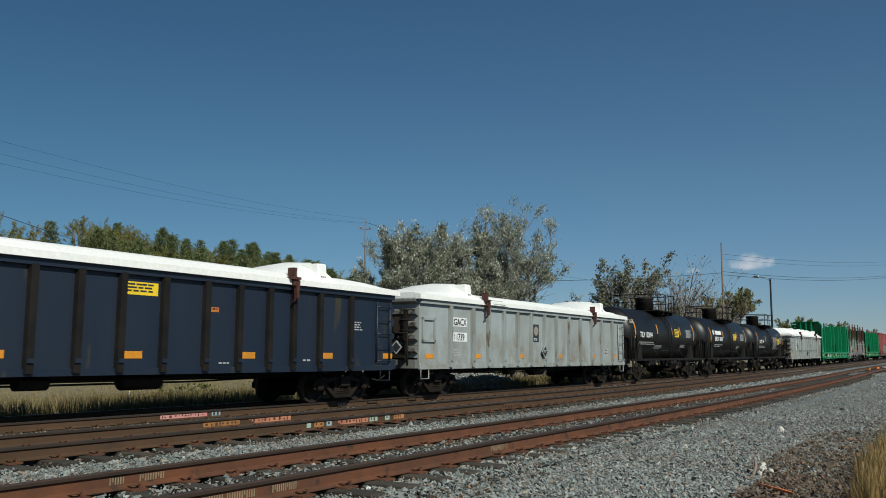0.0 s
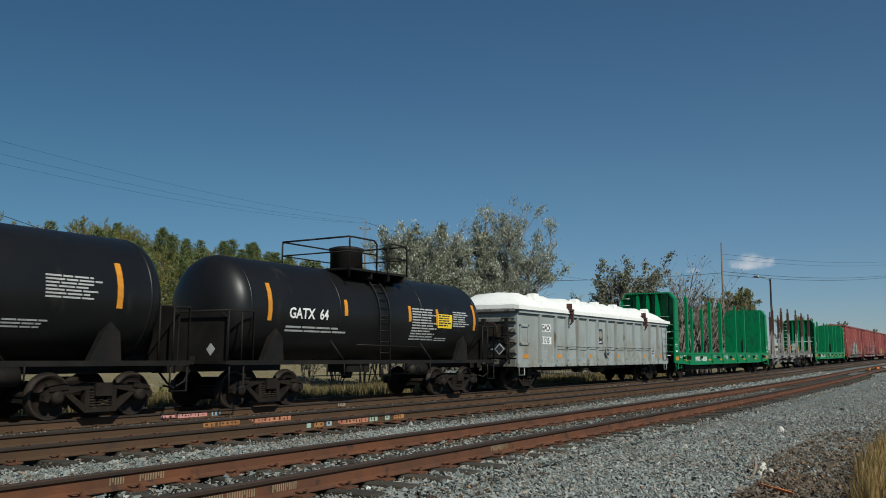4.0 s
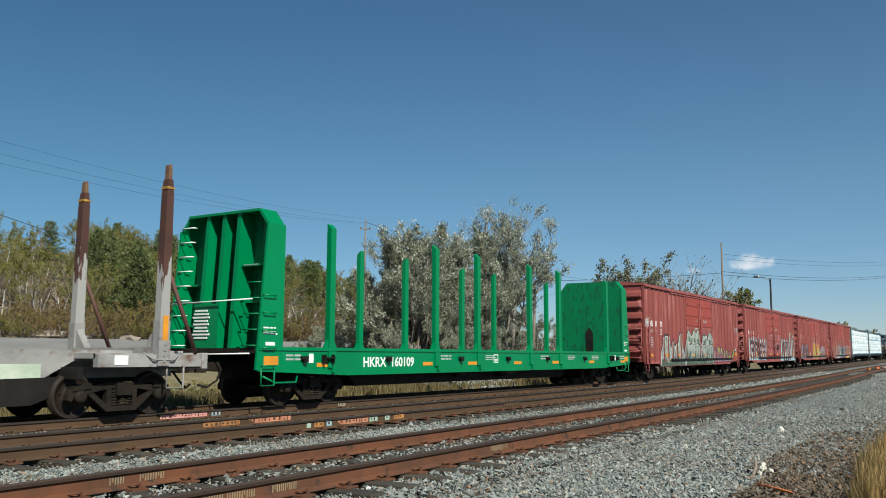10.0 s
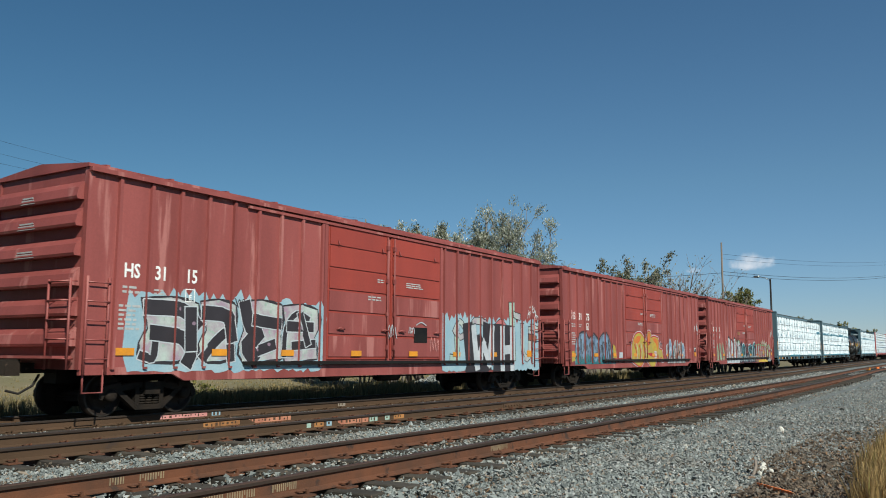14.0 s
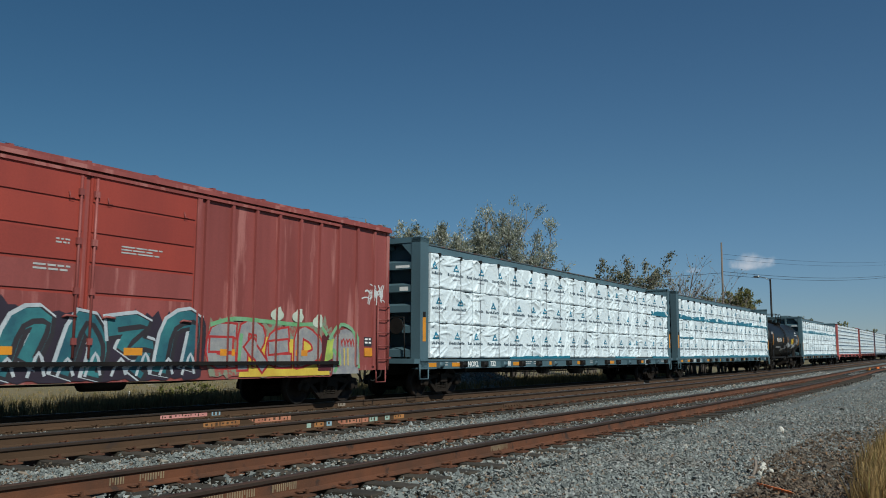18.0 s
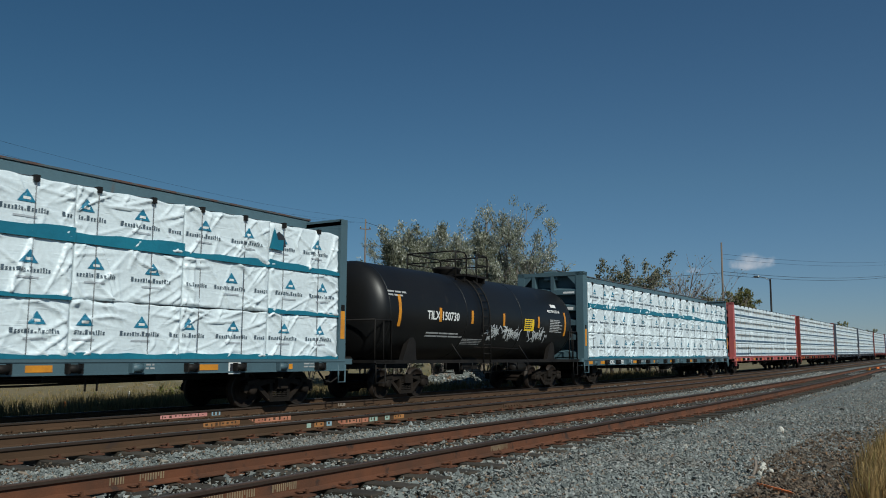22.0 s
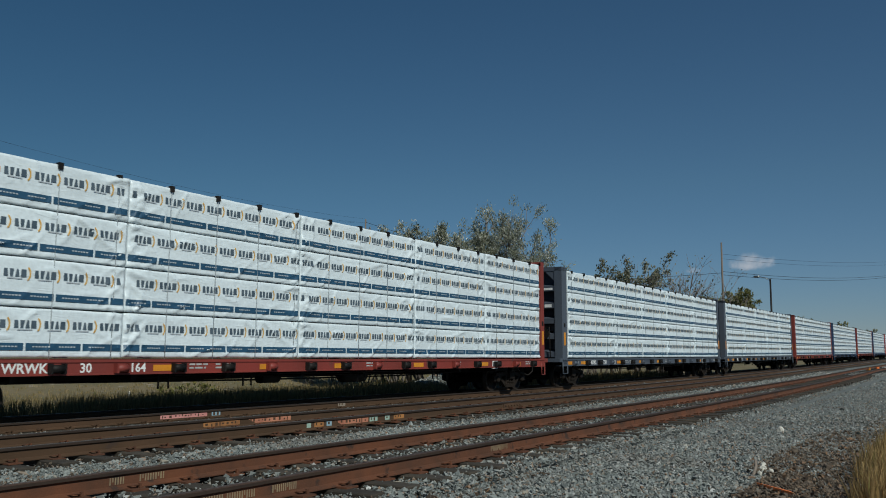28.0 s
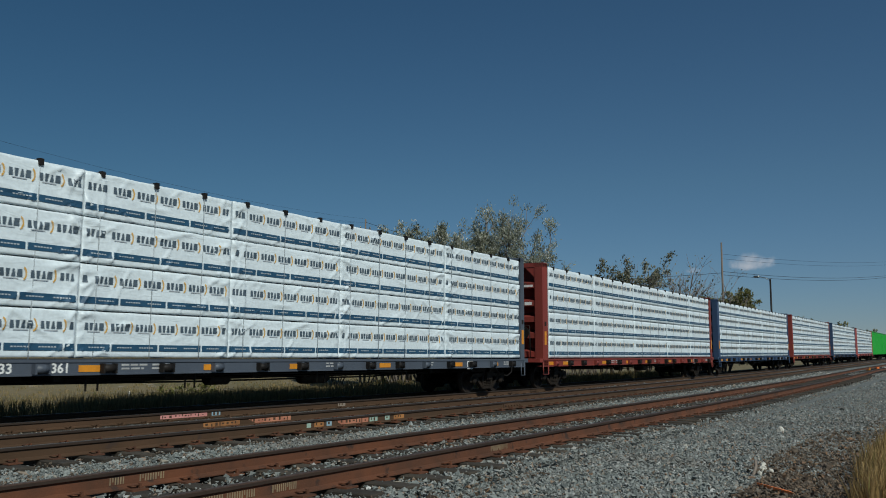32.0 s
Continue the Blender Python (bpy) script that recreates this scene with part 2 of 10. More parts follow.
RUSTY = (0.16, 0.065, 0.03)
M = dict(
    rail_rust=mat("rail_rust", (0.14, 0.05, 0.021), (0.08, 0.034, 0.017), 0.85, 0.1, 1.6, 60, 0.3, wear=(0.045, 0.024, 0.016), wear_at=0.6),
    rail_side=mat("rail_side", (0.046, 0.028, 0.018), (0.032, 0.021, 0.015), 0.7, 0.2, 1.5, 60, 0.1),
    rail_old=mat("rail_old", (0.057, 0.031, 0.014), (0.08, 0.042, 0.02), 0.85, 0.1, 1.2, 60, 0.2, wear=(0.05, 0.03, 0.02)),
    rail_head=mat("rail_head", (0.088, 0.052, 0.036), (0.068, 0.043, 0.032), 0.55, 0.4, 0.8, 80, 0.05),
    rail_shine=mat("rail_shine", (0.12, 0.1, 0.09), (0.08, 0.065, 0.055), 0.42, 0.7, 0.7, 90, 0.05),
    tie=mat("tie", (0.055, 0.044, 0.031), (0.032, 0.027, 0.021), 0.9, 0, 3, 40, 0.5, spread=0.3),
    ballast=mat("ballast", (0.19, 0.204, 0.194), (0.12, 0.13, 0.123), 0.9, 0, 14, 30, 1.0, wear=(0.2, 0.15, 0.11), wear_at=0.64, bump_scale=28, dist=0.05),
    bed=mat("bed", (0.055, 0.044, 0.029), (0.038, 0.03, 0.02), 0.95, 0, 2.5, 25, 0.8, wear=(0.15, 0.14, 0.118), wear_at=0.6, bump_scale=22, dist=0.05),
    meadow=mat("meadow", (0.20, 0.155, 0.085), (0.13, 0.115, 0.055), 0.95, 0, 0.25, 3, 0.6, wear=(0.27, 0.23, 0.17), wear_at=0.6, bump_scale=4, dist=0.2),
    asphalt=mat("asphalt", (0.22, 0.21, 0.20), (0.17, 0.165, 0.16), 0.9, 0, 0.4, 20, 0.2),
    bulkgreen=mat("bulkgreen", (0.0, 0.17, 0.055), (0.0, 0.135, 0.045), 0.5, 0, 2.6, 25, 0.05, wear=(0.003, 0.085, 0.038), wear_at=0.53, streak=2.6),
    green=mat("green", (0.0, 0.185, 0.06), (0.0, 0.155, 0.05), 0.45, 0, 0.8, 25, 0.05, wear=(0.015, 0.11, 0.05), wear_at=0.68, streak=3),
    boxred=mat("boxred", (0.27, 0.068, 0.06), (0.185, 0.043, 0.037), 0.58, 0, 0.9, 25, 0.06, wear=(0.34, 0.125, 0.11), wear_at=0.57, streak=10),
    doorred=mat("doorred", (0.30, 0.046, 0.03), (0.225, 0.036, 0.026), 0.55, 0, 0.6, 25, 0.06, wear=(0.16, 0.03, 0.025), wear_at=0.66, streak=5),
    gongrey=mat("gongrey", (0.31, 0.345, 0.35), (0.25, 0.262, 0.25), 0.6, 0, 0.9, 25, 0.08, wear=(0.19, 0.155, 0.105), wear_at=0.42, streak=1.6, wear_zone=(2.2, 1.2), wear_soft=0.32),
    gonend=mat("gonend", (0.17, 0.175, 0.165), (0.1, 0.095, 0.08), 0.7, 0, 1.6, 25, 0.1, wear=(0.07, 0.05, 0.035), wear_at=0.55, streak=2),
    gonpost=mat("gonpost", (0.29, 0.32, 0.32), (0.2, 0.2, 0.18), 0.65, 0, 2.0, 25, 0.1, wear=(0.13, 0.095, 0.06), wear_at=0.56, streak=5),
    navy=mat("navy", (0.008, 0.015, 0.032), (0.012, 0.019, 0.032), 0.5, 0, 0.8, 25, 0.08, wear=(0.04, 0.034, 0.022), wear_at=0.62, streak=6),
    tankblack=mat("tankblack", (0.0055, 0.0055, 0.006), (0.009, 0.0085, 0.008), 0.42, 0, 0.7, 25, 0.03, wear=(0.016, 0.014, 0.012), wear_at=0.62, streak=3, spec=0.38),
    black=mat("black", (0.008, 0.0075, 0.0075), (0.017, 0.014, 0.012), 0.6, 0, 2, 30, 0.2, spec=0.2),
    truck=mat("truck", (0.009, 0.007, 0.0055), (0.02, 0.014, 0.01), 0.75, 0, 2.5, 30, 0.4, wear=(0.06, 0.04, 0.028), wear_at=0.66, spec=0.2),
    wheelrim=mat("wheel_rim", (0.05, 0.042, 0.036), (0.03, 0.024, 0.02), 0.5, 0.4, 4, 30, 0.1, spec=0.3),
    wheel=mat("wheel", (0.013, 0.009, 0.007), (0.024, 0.016, 0.012), 0.6, 0.15, 4, 30, 0.15, spec=0.25),
    steel=mat("steel", (0.38, 0.36, 0.34), (0.26, 0.25, 0.24), 0.3, 0.9, 4, 50, 0.05),
    cover=mat("cover", (0.86, 0.85, 0.81), (0.82, 0.81, 0.77), 0.5, 0, 0.6, 12, 0.06, wear=(0.7, 0.67, 0.6), wear_at=0.74, streak=0.5),
    wrap=film_mat("wrap", (0.69, 0.76, 0.79), (0.64, 0.705, 0.735), 0.55, 0.035, 1.7),
    wrapgrey=film_mat("wrapgrey", (0.70, 0.77, 0.80), (0.63, 0.695, 0.725), 0.6, 0.03, 1.8),
    wrapteal=mat("wrapteal", (0.02, 0.17, 0.24), (0.015, 0.13, 0.2), 0.45, 0, 1, 14, 0.3, bump_scale=3, dist=0.06),
    latchrust=mat("latchrust", (0.085, 0.026, 0.018), (0.05, 0.02, 0.015), 0.8, 0.1, 6, 40, 0.3),
    teal=mat("teal", (0.075, 0.13, 0.155), (0.06, 0.1, 0.12), 0.55, 0, 0.8, 25, 0.08, wear=(0.1, 0.07, 0.05), wear_at=0.68, streak=4),
    slate=mat("slate", (0.075, 0.09, 0.115), (0.06, 0.07, 0.09), 0.55, 0, 0.8, 25, 0.08, wear=(0.1, 0.07, 0.05), wear_at=0.7, streak=4),
    beamred=mat("beamred", (0.22, 0.035, 0.025), (0.16, 0.03, 0.022), 0.6, 0, 0.8, 25, 0.08, wear=(0.1, 0.04, 0.03), wear_at=0.62, streak=4),
    pinkred=mat("pinkred", (0.46, 0.125, 0.12), (0.37, 0.085, 0.08), 0.6, 0, 0.8, 25, 0.08, wear=(0.16, 0.06, 0.05), wear_at=0.64, streak=4),
    blue=mat("blue", (0.03, 0.06, 0.13), (0.025, 0.05, 0.1), 0.6, 0, 0.8, 25, 0.08, streak=4),
    limegreen=mat("limegreen", (0.05, 0.42, 0.05), (0.04, 0.36, 0.05), 0.5, 0, 0.8, 25, 0.05),
    loggrey=mat("loggrey", (0.30, 0.29, 0.28), (0.2, 0.19, 0.185), 0.7, 0, 1.0, 25, 0.15, wear=(0.12, 0.06, 0.04), wear_at=0.55, streak=0.7, wear_soft=0.15),
    wornstake=worn_stake("wornstake", (0.30, 0.29, 0.28), (0.075, 0.03, 0.022), 2.9),
    stakerust=mat("stakerust", (0.115, 0.05, 0.038), (0.085, 0.042, 0.034), 0.8, 0.1, 2, 30, 0.15, wear=(0.25, 0.22, 0.2), wear_at=0.7, streak=4),
    white=mat("white", (0.75, 0.75, 0.73), (0.66, 0.66, 0.64), 0.6, 0, 3, 30, 0.0),
    print=mat("print_white", (0.42, 0.42, 0.41), (0.3, 0.3, 0.3), 0.6, 0, 6, 40, 0.0),
    amber=mat("amber", (0.66, 0.26, 0.015), (0.5, 0.2, 0.02), 0.45, 0, 3, 30, 0.0),
    yellow=mat("yellow", (0.80, 0.55, 0.02), (0.75, 0.5, 0.02), 0.5, 0, 3, 30, 0.0),
    ink=mat("ink", (0.02, 0.022, 0.03), (0.03, 0.032, 0.04), 0.6, 0, 3, 30, 0.0),
    printblue=mat("printblue", (0.022, 0.075, 0.14), (0.02, 0.065, 0.12), 0.5, 0, 3, 30, 0.0),
    gold=mat("gold", (0.62, 0.36, 0.08), (0.55, 0.32, 0.08), 0.5, 0, 3, 30, 0.0),
    logoteal=mat("logoteal", (0.025, 0.19, 0.30), (0.02, 0.15, 0.25), 0.5, 0, 3, 30, 0.0),
)
# ---- building tools ----
def mesh_of(name, bm, material):
    me = bpy.data.meshes.new(name)
    bm.to_mesh(me)
    bm.free()
    for m in (material if isinstance(material, (list, tuple)) else [material]):
        me.materials.append(m)
    return me


def part(name, bm, material, parent=None, label=""):
    """One mesh object from a bmesh (or a ready mesh), under a thing or a part."""
    me = bm if isinstance(bm, bpy.types.Mesh) else mesh_of(name, bm, material)
    ob = new(name, me)
    ob.parent = parent
    if label:
        tagged(ob, label)
    if name in ("print", "small_print"):
        tagged(ob, kind="stuff")
    return ob


def box(bm, x0, x1, y0, y1, z0, z1, mi=0, taper=0.0):
    """A box from its bounds; taper shrinks the top's x extent on both sides."""
    v = [bm.verts.new(p) for p in ((x0, y0, z0), (x1, y0, z0), (x1, y1, z0), (x0, y1, z0),
                                   (x0 + taper, y0, z1), (x1 - taper, y0, z1), (x1 - taper, y1, z1), (x0 + taper, y1, z1))]
    for f in ((3, 2, 1, 0), (4, 5, 6, 7), (0, 1, 5, 4), (1, 2, 6, 5), (2, 3, 7, 6), (3, 0, 4, 7)):
        bm.faces.new([v[i] for i in f]).material_index = mi
    return v


def boxes(*bounds):
    bm = bmesh.new()
    for b in bounds:
        box(bm, *b)
    return bm


def rbox(x0, x1, y0, y1, z0, z1, r=0.02, seg=1):
    """A box with rounded edges."""
    bm = boxes((x0, x1, y0, y1, z0, z1))
    bmesh.ops.bevel(bm, geom=bm.edges[:], offset=r, segments=seg, affect='EDGES', profile=0.7)
    return bm


def prism(bm, outline, axis, a, b, mi=0):
    """A flat outline pushed from a to b along an axis: 'x' takes (y, z) pairs, 'y' takes (x, z), 'z' takes (x, y)."""
    def at(p, d):
        return {'x': (d, p[0], p[1]), 'y': (p[0], d, p[1]), 'z': (p[0], p[1], d)}[axis]
    lo, hi = [bm.verts.new(at(p, a)) for p in outline], [bm.verts.new(at(p, b)) for p in outline]
    n = len(outline)
    fs = [bm.faces.new(lo), bm.faces.new(hi[::-1])]
    fs += [bm.faces.new((lo[i], hi[i], hi[(i + 1) % n], lo[(i + 1) % n])) for i in range(n)]
    for f in fs:
        f.material_index = mi
    bmesh.ops.recalc_face_normals(bm, faces=fs)
    return bm


def tube(bm, pts, r, seg=6, mi=0, r2=None):
    """A round bar along a chain of points, tapering to r2 where given."""
    pts = [Vector(p) for p in pts]
    rings = []
    for i, p in enumerate(pts):
        d = ((pts[min(i + 1, len(pts) - 1)] - p).normalized() + (p - pts[max(i - 1, 0)]).normalized()).normalized()
        u = d.orthogonal().normalized() if not rings else (u - d * u.dot(d)).normalized()
        w = d.cross(u)
        k = r if r2 is None else r + (r2 - r) * i / (len(pts) - 1)
        rings.append([bm.verts.new(p + (u * math.cos(a) + w * math.sin(a)) * k) for a in (2 * math.pi * j / seg for j in range(seg))])
    for a, b in zip(rings, rings[1:]):
        for j in range(seg):
            f = bm.faces.new((a[j], a[(j + 1) % seg], b[(j + 1) % seg], b[j]))
            f.smooth, f.material_index = True, mi
    bm.faces.new(rings[0][::-1]).material_index = mi
    bm.faces.new(rings[-1]).material_index = mi
    return bm


def lathe(bm, profile, axis='x', seg=24, centre=(0, 0, 0), mi=0, smooth=True, cap=True):
    """Turns a profile of (place along the axis, radius) round an axis through centre."""
    c = Vector(centre)
    rings = []
    for d, r in profile:
        ring = []
        for j in range(seg):
            a = 2 * math.pi * j / seg
            u, w = r * math.cos(a), r * math.sin(a)
            ring.append(bm.verts.new(c + Vector({'x': (d, u, w), 'y': (u, d, w), 'z': (u, w, d)}[axis])))
        rings.append(ring)
    fs = []
    for a, b in zip(rings, rings[1:]):
        for j in range(seg):
            f = bm.faces.new((a[j], a[(j + 1) % seg], b[(j + 1) % seg], b[j]))
            f.smooth, f.material_index = smooth, mi
            fs.append(f)
    if cap:
        fs += [bm.faces.new(rings[0][::-1]), bm.faces.new(rings[-1])]
        fs[-1].material_index = fs[-2].material_index = mi
    bmesh.ops.recalc_face_normals(bm, faces=fs)
    return bm


def thing(name, label, category, group="", at=None, kind=""):
    ob = new(name)
    ob.empty_display_size = 0.3
    if at is not None:
        ob.matrix_basis = at
    return tagged(ob, label, category, group, kind)


TEXTS = {}


def lettering(name, body, size, m, parent, at, label="", wide=1.0):
    """Raised flat lettering on the side that faces +x: at is the (x, y, z) of its lower start, reading along +y."""
    key = (body, size, m.name, wide)
    if key not in TEXTS:
        cu = bpy.data.curves.new(name, 'FONT')
        cu.body, cu.size, cu.extrude, cu.offset, cu.resolution_u = body, size / 0.7, 0.002, size * 0.03, 2
        ob = bpy.data.objects.new(name, cu)
        scene.collection.objects.link(ob)
        bpy.context.view_layer.update()
        me = bpy.data.meshes.new_from_object(ob.evaluated_get(bpy.context.evaluated_depsgraph_get()))
        bpy.data.objects.remove(ob)
        me.materials.clear()
        me.materials.append(m)
        me.transform(Matrix.Diagonal((wide, 1, 1, 1)))
        TEXTS[key] = me
    ob = new(name, TEXTS[key])
    ob.parent = parent
    ob.matrix_basis = Matrix.Translation(at) @ Matrix(((0, 0, 1, 0), (1, 0, 0, 0), (0, 1, 0, 0), (0, 0, 0, 1)))
    if label:
        tagged(ob, label)
    return ob


def bars(bm, x, y0, y1, z0, z1, rows, rng, mi=0, words=3):
    """Small print that cannot be read: rows of short flat bars on the side facing +x."""
    h = (z1 - z0) / rows
    for r in range(rows):
        y = y0
        z = z1 - r * h
        end = y1 - rng.random() * 0.3 * (y1 - y0)
        while y < end - 0.02:
            w = (y1 - y0) / words * (0.5 + 0.6 * rng.random())
            box(bm, x, x + 0.004, y, min(y + w, end), z - h * 0.5, z, mi)
            y += w + h * 0.5
    return bm
# ---- ground ----
def smooth01(v, a, b):
    t = min(1.0, max(0.0, (v - a) / (b - a)))
    return t * t * (3 - 2 * t)


def ground_z(x, y):
    """Height of the land: ballast bed under the tracks, a low meadow behind, then a road bank and a wooded hill."""
    bed = -0.24
    z = bed
    d = -(x - curve_x(y))
    if d > 17.5:
        z = bed - 0.35 * smooth01(d, 17.5, 19.0)
        z += 1.5 * smooth01(d, 33, 44) + 1.3 * smooth01(d, 44, 55)
    if d < 3.6:
        z = bed - 0.18 * smooth01(3.6 - d, 0, 3.5)
    r = math.hypot(x, y)
    phi = math.degrees(math.atan2(-x, y))
    hill = 9.5 * smooth01(phi, 27, 43) + 2.5 * smooth01(phi, 48, 58)
    if phi > 120 or phi < 0:
        hill = 0.0
    z += hill * smooth01(d, 52, 118) * (1 + 0.12 * noise.noise((x * 0.03, y * 0.03, 0)))
    z += 0.5 * smooth01(d, 24, 60) * noise.noise((x * 0.06, y * 0.06, 3.0))
    return z + grade(y)


def build_ground():
    xs = [-1500, -900, -600, -400, -300, -220, -180] + [-160 + 5 * i for i in range(20)] + [-60 + 2 * i for i in range(20)] + [-20 + 0.5 * i for i in range(46)] + [4, 8, 15, 30, 60, 120, 300, 700, 1500]
    ys = [-1500, -800, -400, -200, -100, -60, -40] + [-30 + 2 * i for i in range(36)] + [42 + 6 * i for i in range(34)] + [260, 320, 400, 520, 700, 1000, 1500, 2200, 3000]
    bm = bmesh.new()
    g = [[bm.verts.new((x, y, ground_z(x, y))) for y in ys] for x in xs]
    for i in range(len(xs) - 1):
        for j in range(len(ys) - 1):
            f = bm.faces.new((g[i][j], g[i + 1][j], g[i + 1][j + 1], g[i][j + 1]))
            f.smooth = True
            c = f.calc_center_median()
            d = -(c.x - curve_x(c.y))
            # dark bed colour past the far rail also paints in the train's shadow
            f.material_index = 2 if any(abs(c.x - line_x(k, c.y)) < 1.3 for k in (NEAR_X, MID_X, TRAIN_X)) or 16.9 < d < 21 else 0 if 1.0 < d < 18.2 else 1
    ob = part("ground", bm, [M["ballast"], M["meadow"], M["bed"]])
    tagged(ob, "grey ballast bed running into dry grassy land", "ground", kind="structure")


build_ground()


# ---- tracks ----
def rail_profile():
    return [(-0.07, -0.171), (0.07, -0.171), (0.07, -0.160), (0.012, -0.135), (0.010, -0.045), (0.036, -0.035), (0.037, -0.008), (0.028, 0.0), (-0.028, 0.0), (-0.037, -0.008), (-0.036, -0.035), (-0.010, -0.045), (-0.012, -0.135), (-0.07, -0.160)]


def sweep_rail(x0, z0, y0, y1, head, web):
    ys = list(np.arange(y0, 0, 8.0)) + list(np.arange(0, 30, 2.5)) + list(np.arange(30, 150, 5.0)) + [150, 250, 400, y1]
    prof = rail_profile()
    bm = bmesh.new()
    rings = [[bm.verts.new((line_x(x0, y) + p[0], y, z0 + grade(y) + p[1])) for p in prof] for y in ys]
    n = len(prof)
    for a, b in zip(rings, rings[1:]):
        for j in range(n):
            f = bm.faces.new((a[j], b[j], b[(j + 1) % n], a[(j + 1) % n]))
            f.material_index = 1 if 6 <= j <= 8 else 2 if j in (5, 9) else 0
    bmesh.ops.recalc_face_normals(bm, faces=bm.faces[:])
    return bm, [web, head, M["rail_side"]]


def build_track(name, x0, z0, head, web, label):
    track = thing(name, label, "railway track", "railway tracks", kind="structure")
    for s in (0.755, -0.755):
        bm, ms = sweep_rail(x0 + s, z0, -40, 700, head, web)
        part("rail", bm, ms, track)
    return track


track_train = build_track("railway_track", TRAIN_X, TRAIN_Z, M["rail_shine"], M["rail_old"], "worn main railway track on timber ties in grey ballast")
track_mid = build_track("railway_track", MID_X, MID_Z, M["rail_shine"], M["rail_old"], "brown railway track with bright rail heads beside the main line")
track_near = build_track("railway_track", NEAR_X, NEAR_Z, M["rail_head"], M["rail_rust"], "rust-orange railway track on dark ties in grey ballast")
# ---- ties, clips, paint on the rails, loose stones ----
def build_ties(track, x0, z0, y0, y1, step, seed):
    rng = random.Random(seed)
    bm = rbox(-1.28, 1.28, -0.115, 0.115, -0.18, 0.0, 0.012)
    me = mesh_of("tie", bm, M["tie"])
    y = y0
    while y < y1:
        t = part("tie", me, None, track)
        t.matrix_basis = pose(line_x(x0, y) + rng.uniform(-0.05, 0.05), y, z0 + grade(y) - 0.186 + rng.uniform(-0.006, 0.006), 0, 0, rng.uniform(-1.2, 1.2))
        y += step * rng.uniform(0.94, 1.06)


def build_clips(track, x0, rail_z, y0, y1, step, material):
    """Tie plates and sprung clips on both sides of each rail."""
    bm = bmesh.new()
    y = y0
    while y < y1:
        for s in (0.755, -0.755):
            x, z0 = line_x(x0 + s, y), rail_z + grade(y)
            box(bm, x - 0.18, x + 0.18, y - 0.09, y + 0.09, z0 - 0.186, z0 - 0.168)
            for e in (-1, 1):
                tube(bm, [(x + e * 0.05, y - 0.05, z0 - 0.152), (x + e * 0.10, y - 0.035, z0 - 0.138), (x + e * 0.115, y + 0.02, z0 - 0.136), (x + e * 0.06, y + 0.045, z0 - 0.15)], 0.009, 4)
                box(bm, x + e * 0.11 - 0.014, x + e * 0.11 + 0.014, y + 0.03, y + 0.055, z0 - 0.18, z0 - 0.125)
        y += step
    tagged(part("rail_clips", bm, material, track), kind="stuff")


def joint_bar(track, x, y, z0, material):
    """A bolted splice bar on the rail's web."""
    x, z0 = line_x(-x, y), z0 + grade(y)
    bm = bmesh.new()
    prism(bm, [(x + 0.012, z0 - 0.15), (x + 0.045, z0 - 0.15), (x + 0.04, z0 - 0.05), (x + 0.012, z0 - 0.04)], 'y', y - 0.45, y + 0.45)
    for k in range(6):
        lathe(bm, [(x + 0.03, 0.02), (x + 0.075, 0.02)], 'x', 6, (0, y - 0.375 + 0.15 * k, z0 - 0.095))
    part("joint_bar", bm, material, track)


def rail_paint(track, x, z0, spans):
    """Crayon and spray marks on a web that faces the open side: (start, end, colour)."""
    rail_x, rail_z = -x, z0
    for a, b, c in spans:
        rng = random.Random(int(a * 100))
        x, z0 = line_x(rail_x, (a + b) / 2), rail_z + grade((a + b) / 2)
        bm = boxes((x + 0.0125, x + 0.0145, a, b, z0 - 0.13, z0 - 0.05))
        patch = part("paint_mark", bm, PAINT[c] if c in PAINT else M[c], track)
        bm = bmesh.new()
        y = a + 0.04
        while y < b - 0.08:
            w = rng.uniform(0.02, 0.06)
            box(bm, x + 0.0145, x + 0.0165, y, y + w, z0 - rng.uniform(0.09, 0.125), z0 - rng.uniform(0.05, 0.08))
            y += w + rng.uniform(0.03, 0.1)
        part("strokes", bm, M["rail_old"], patch)


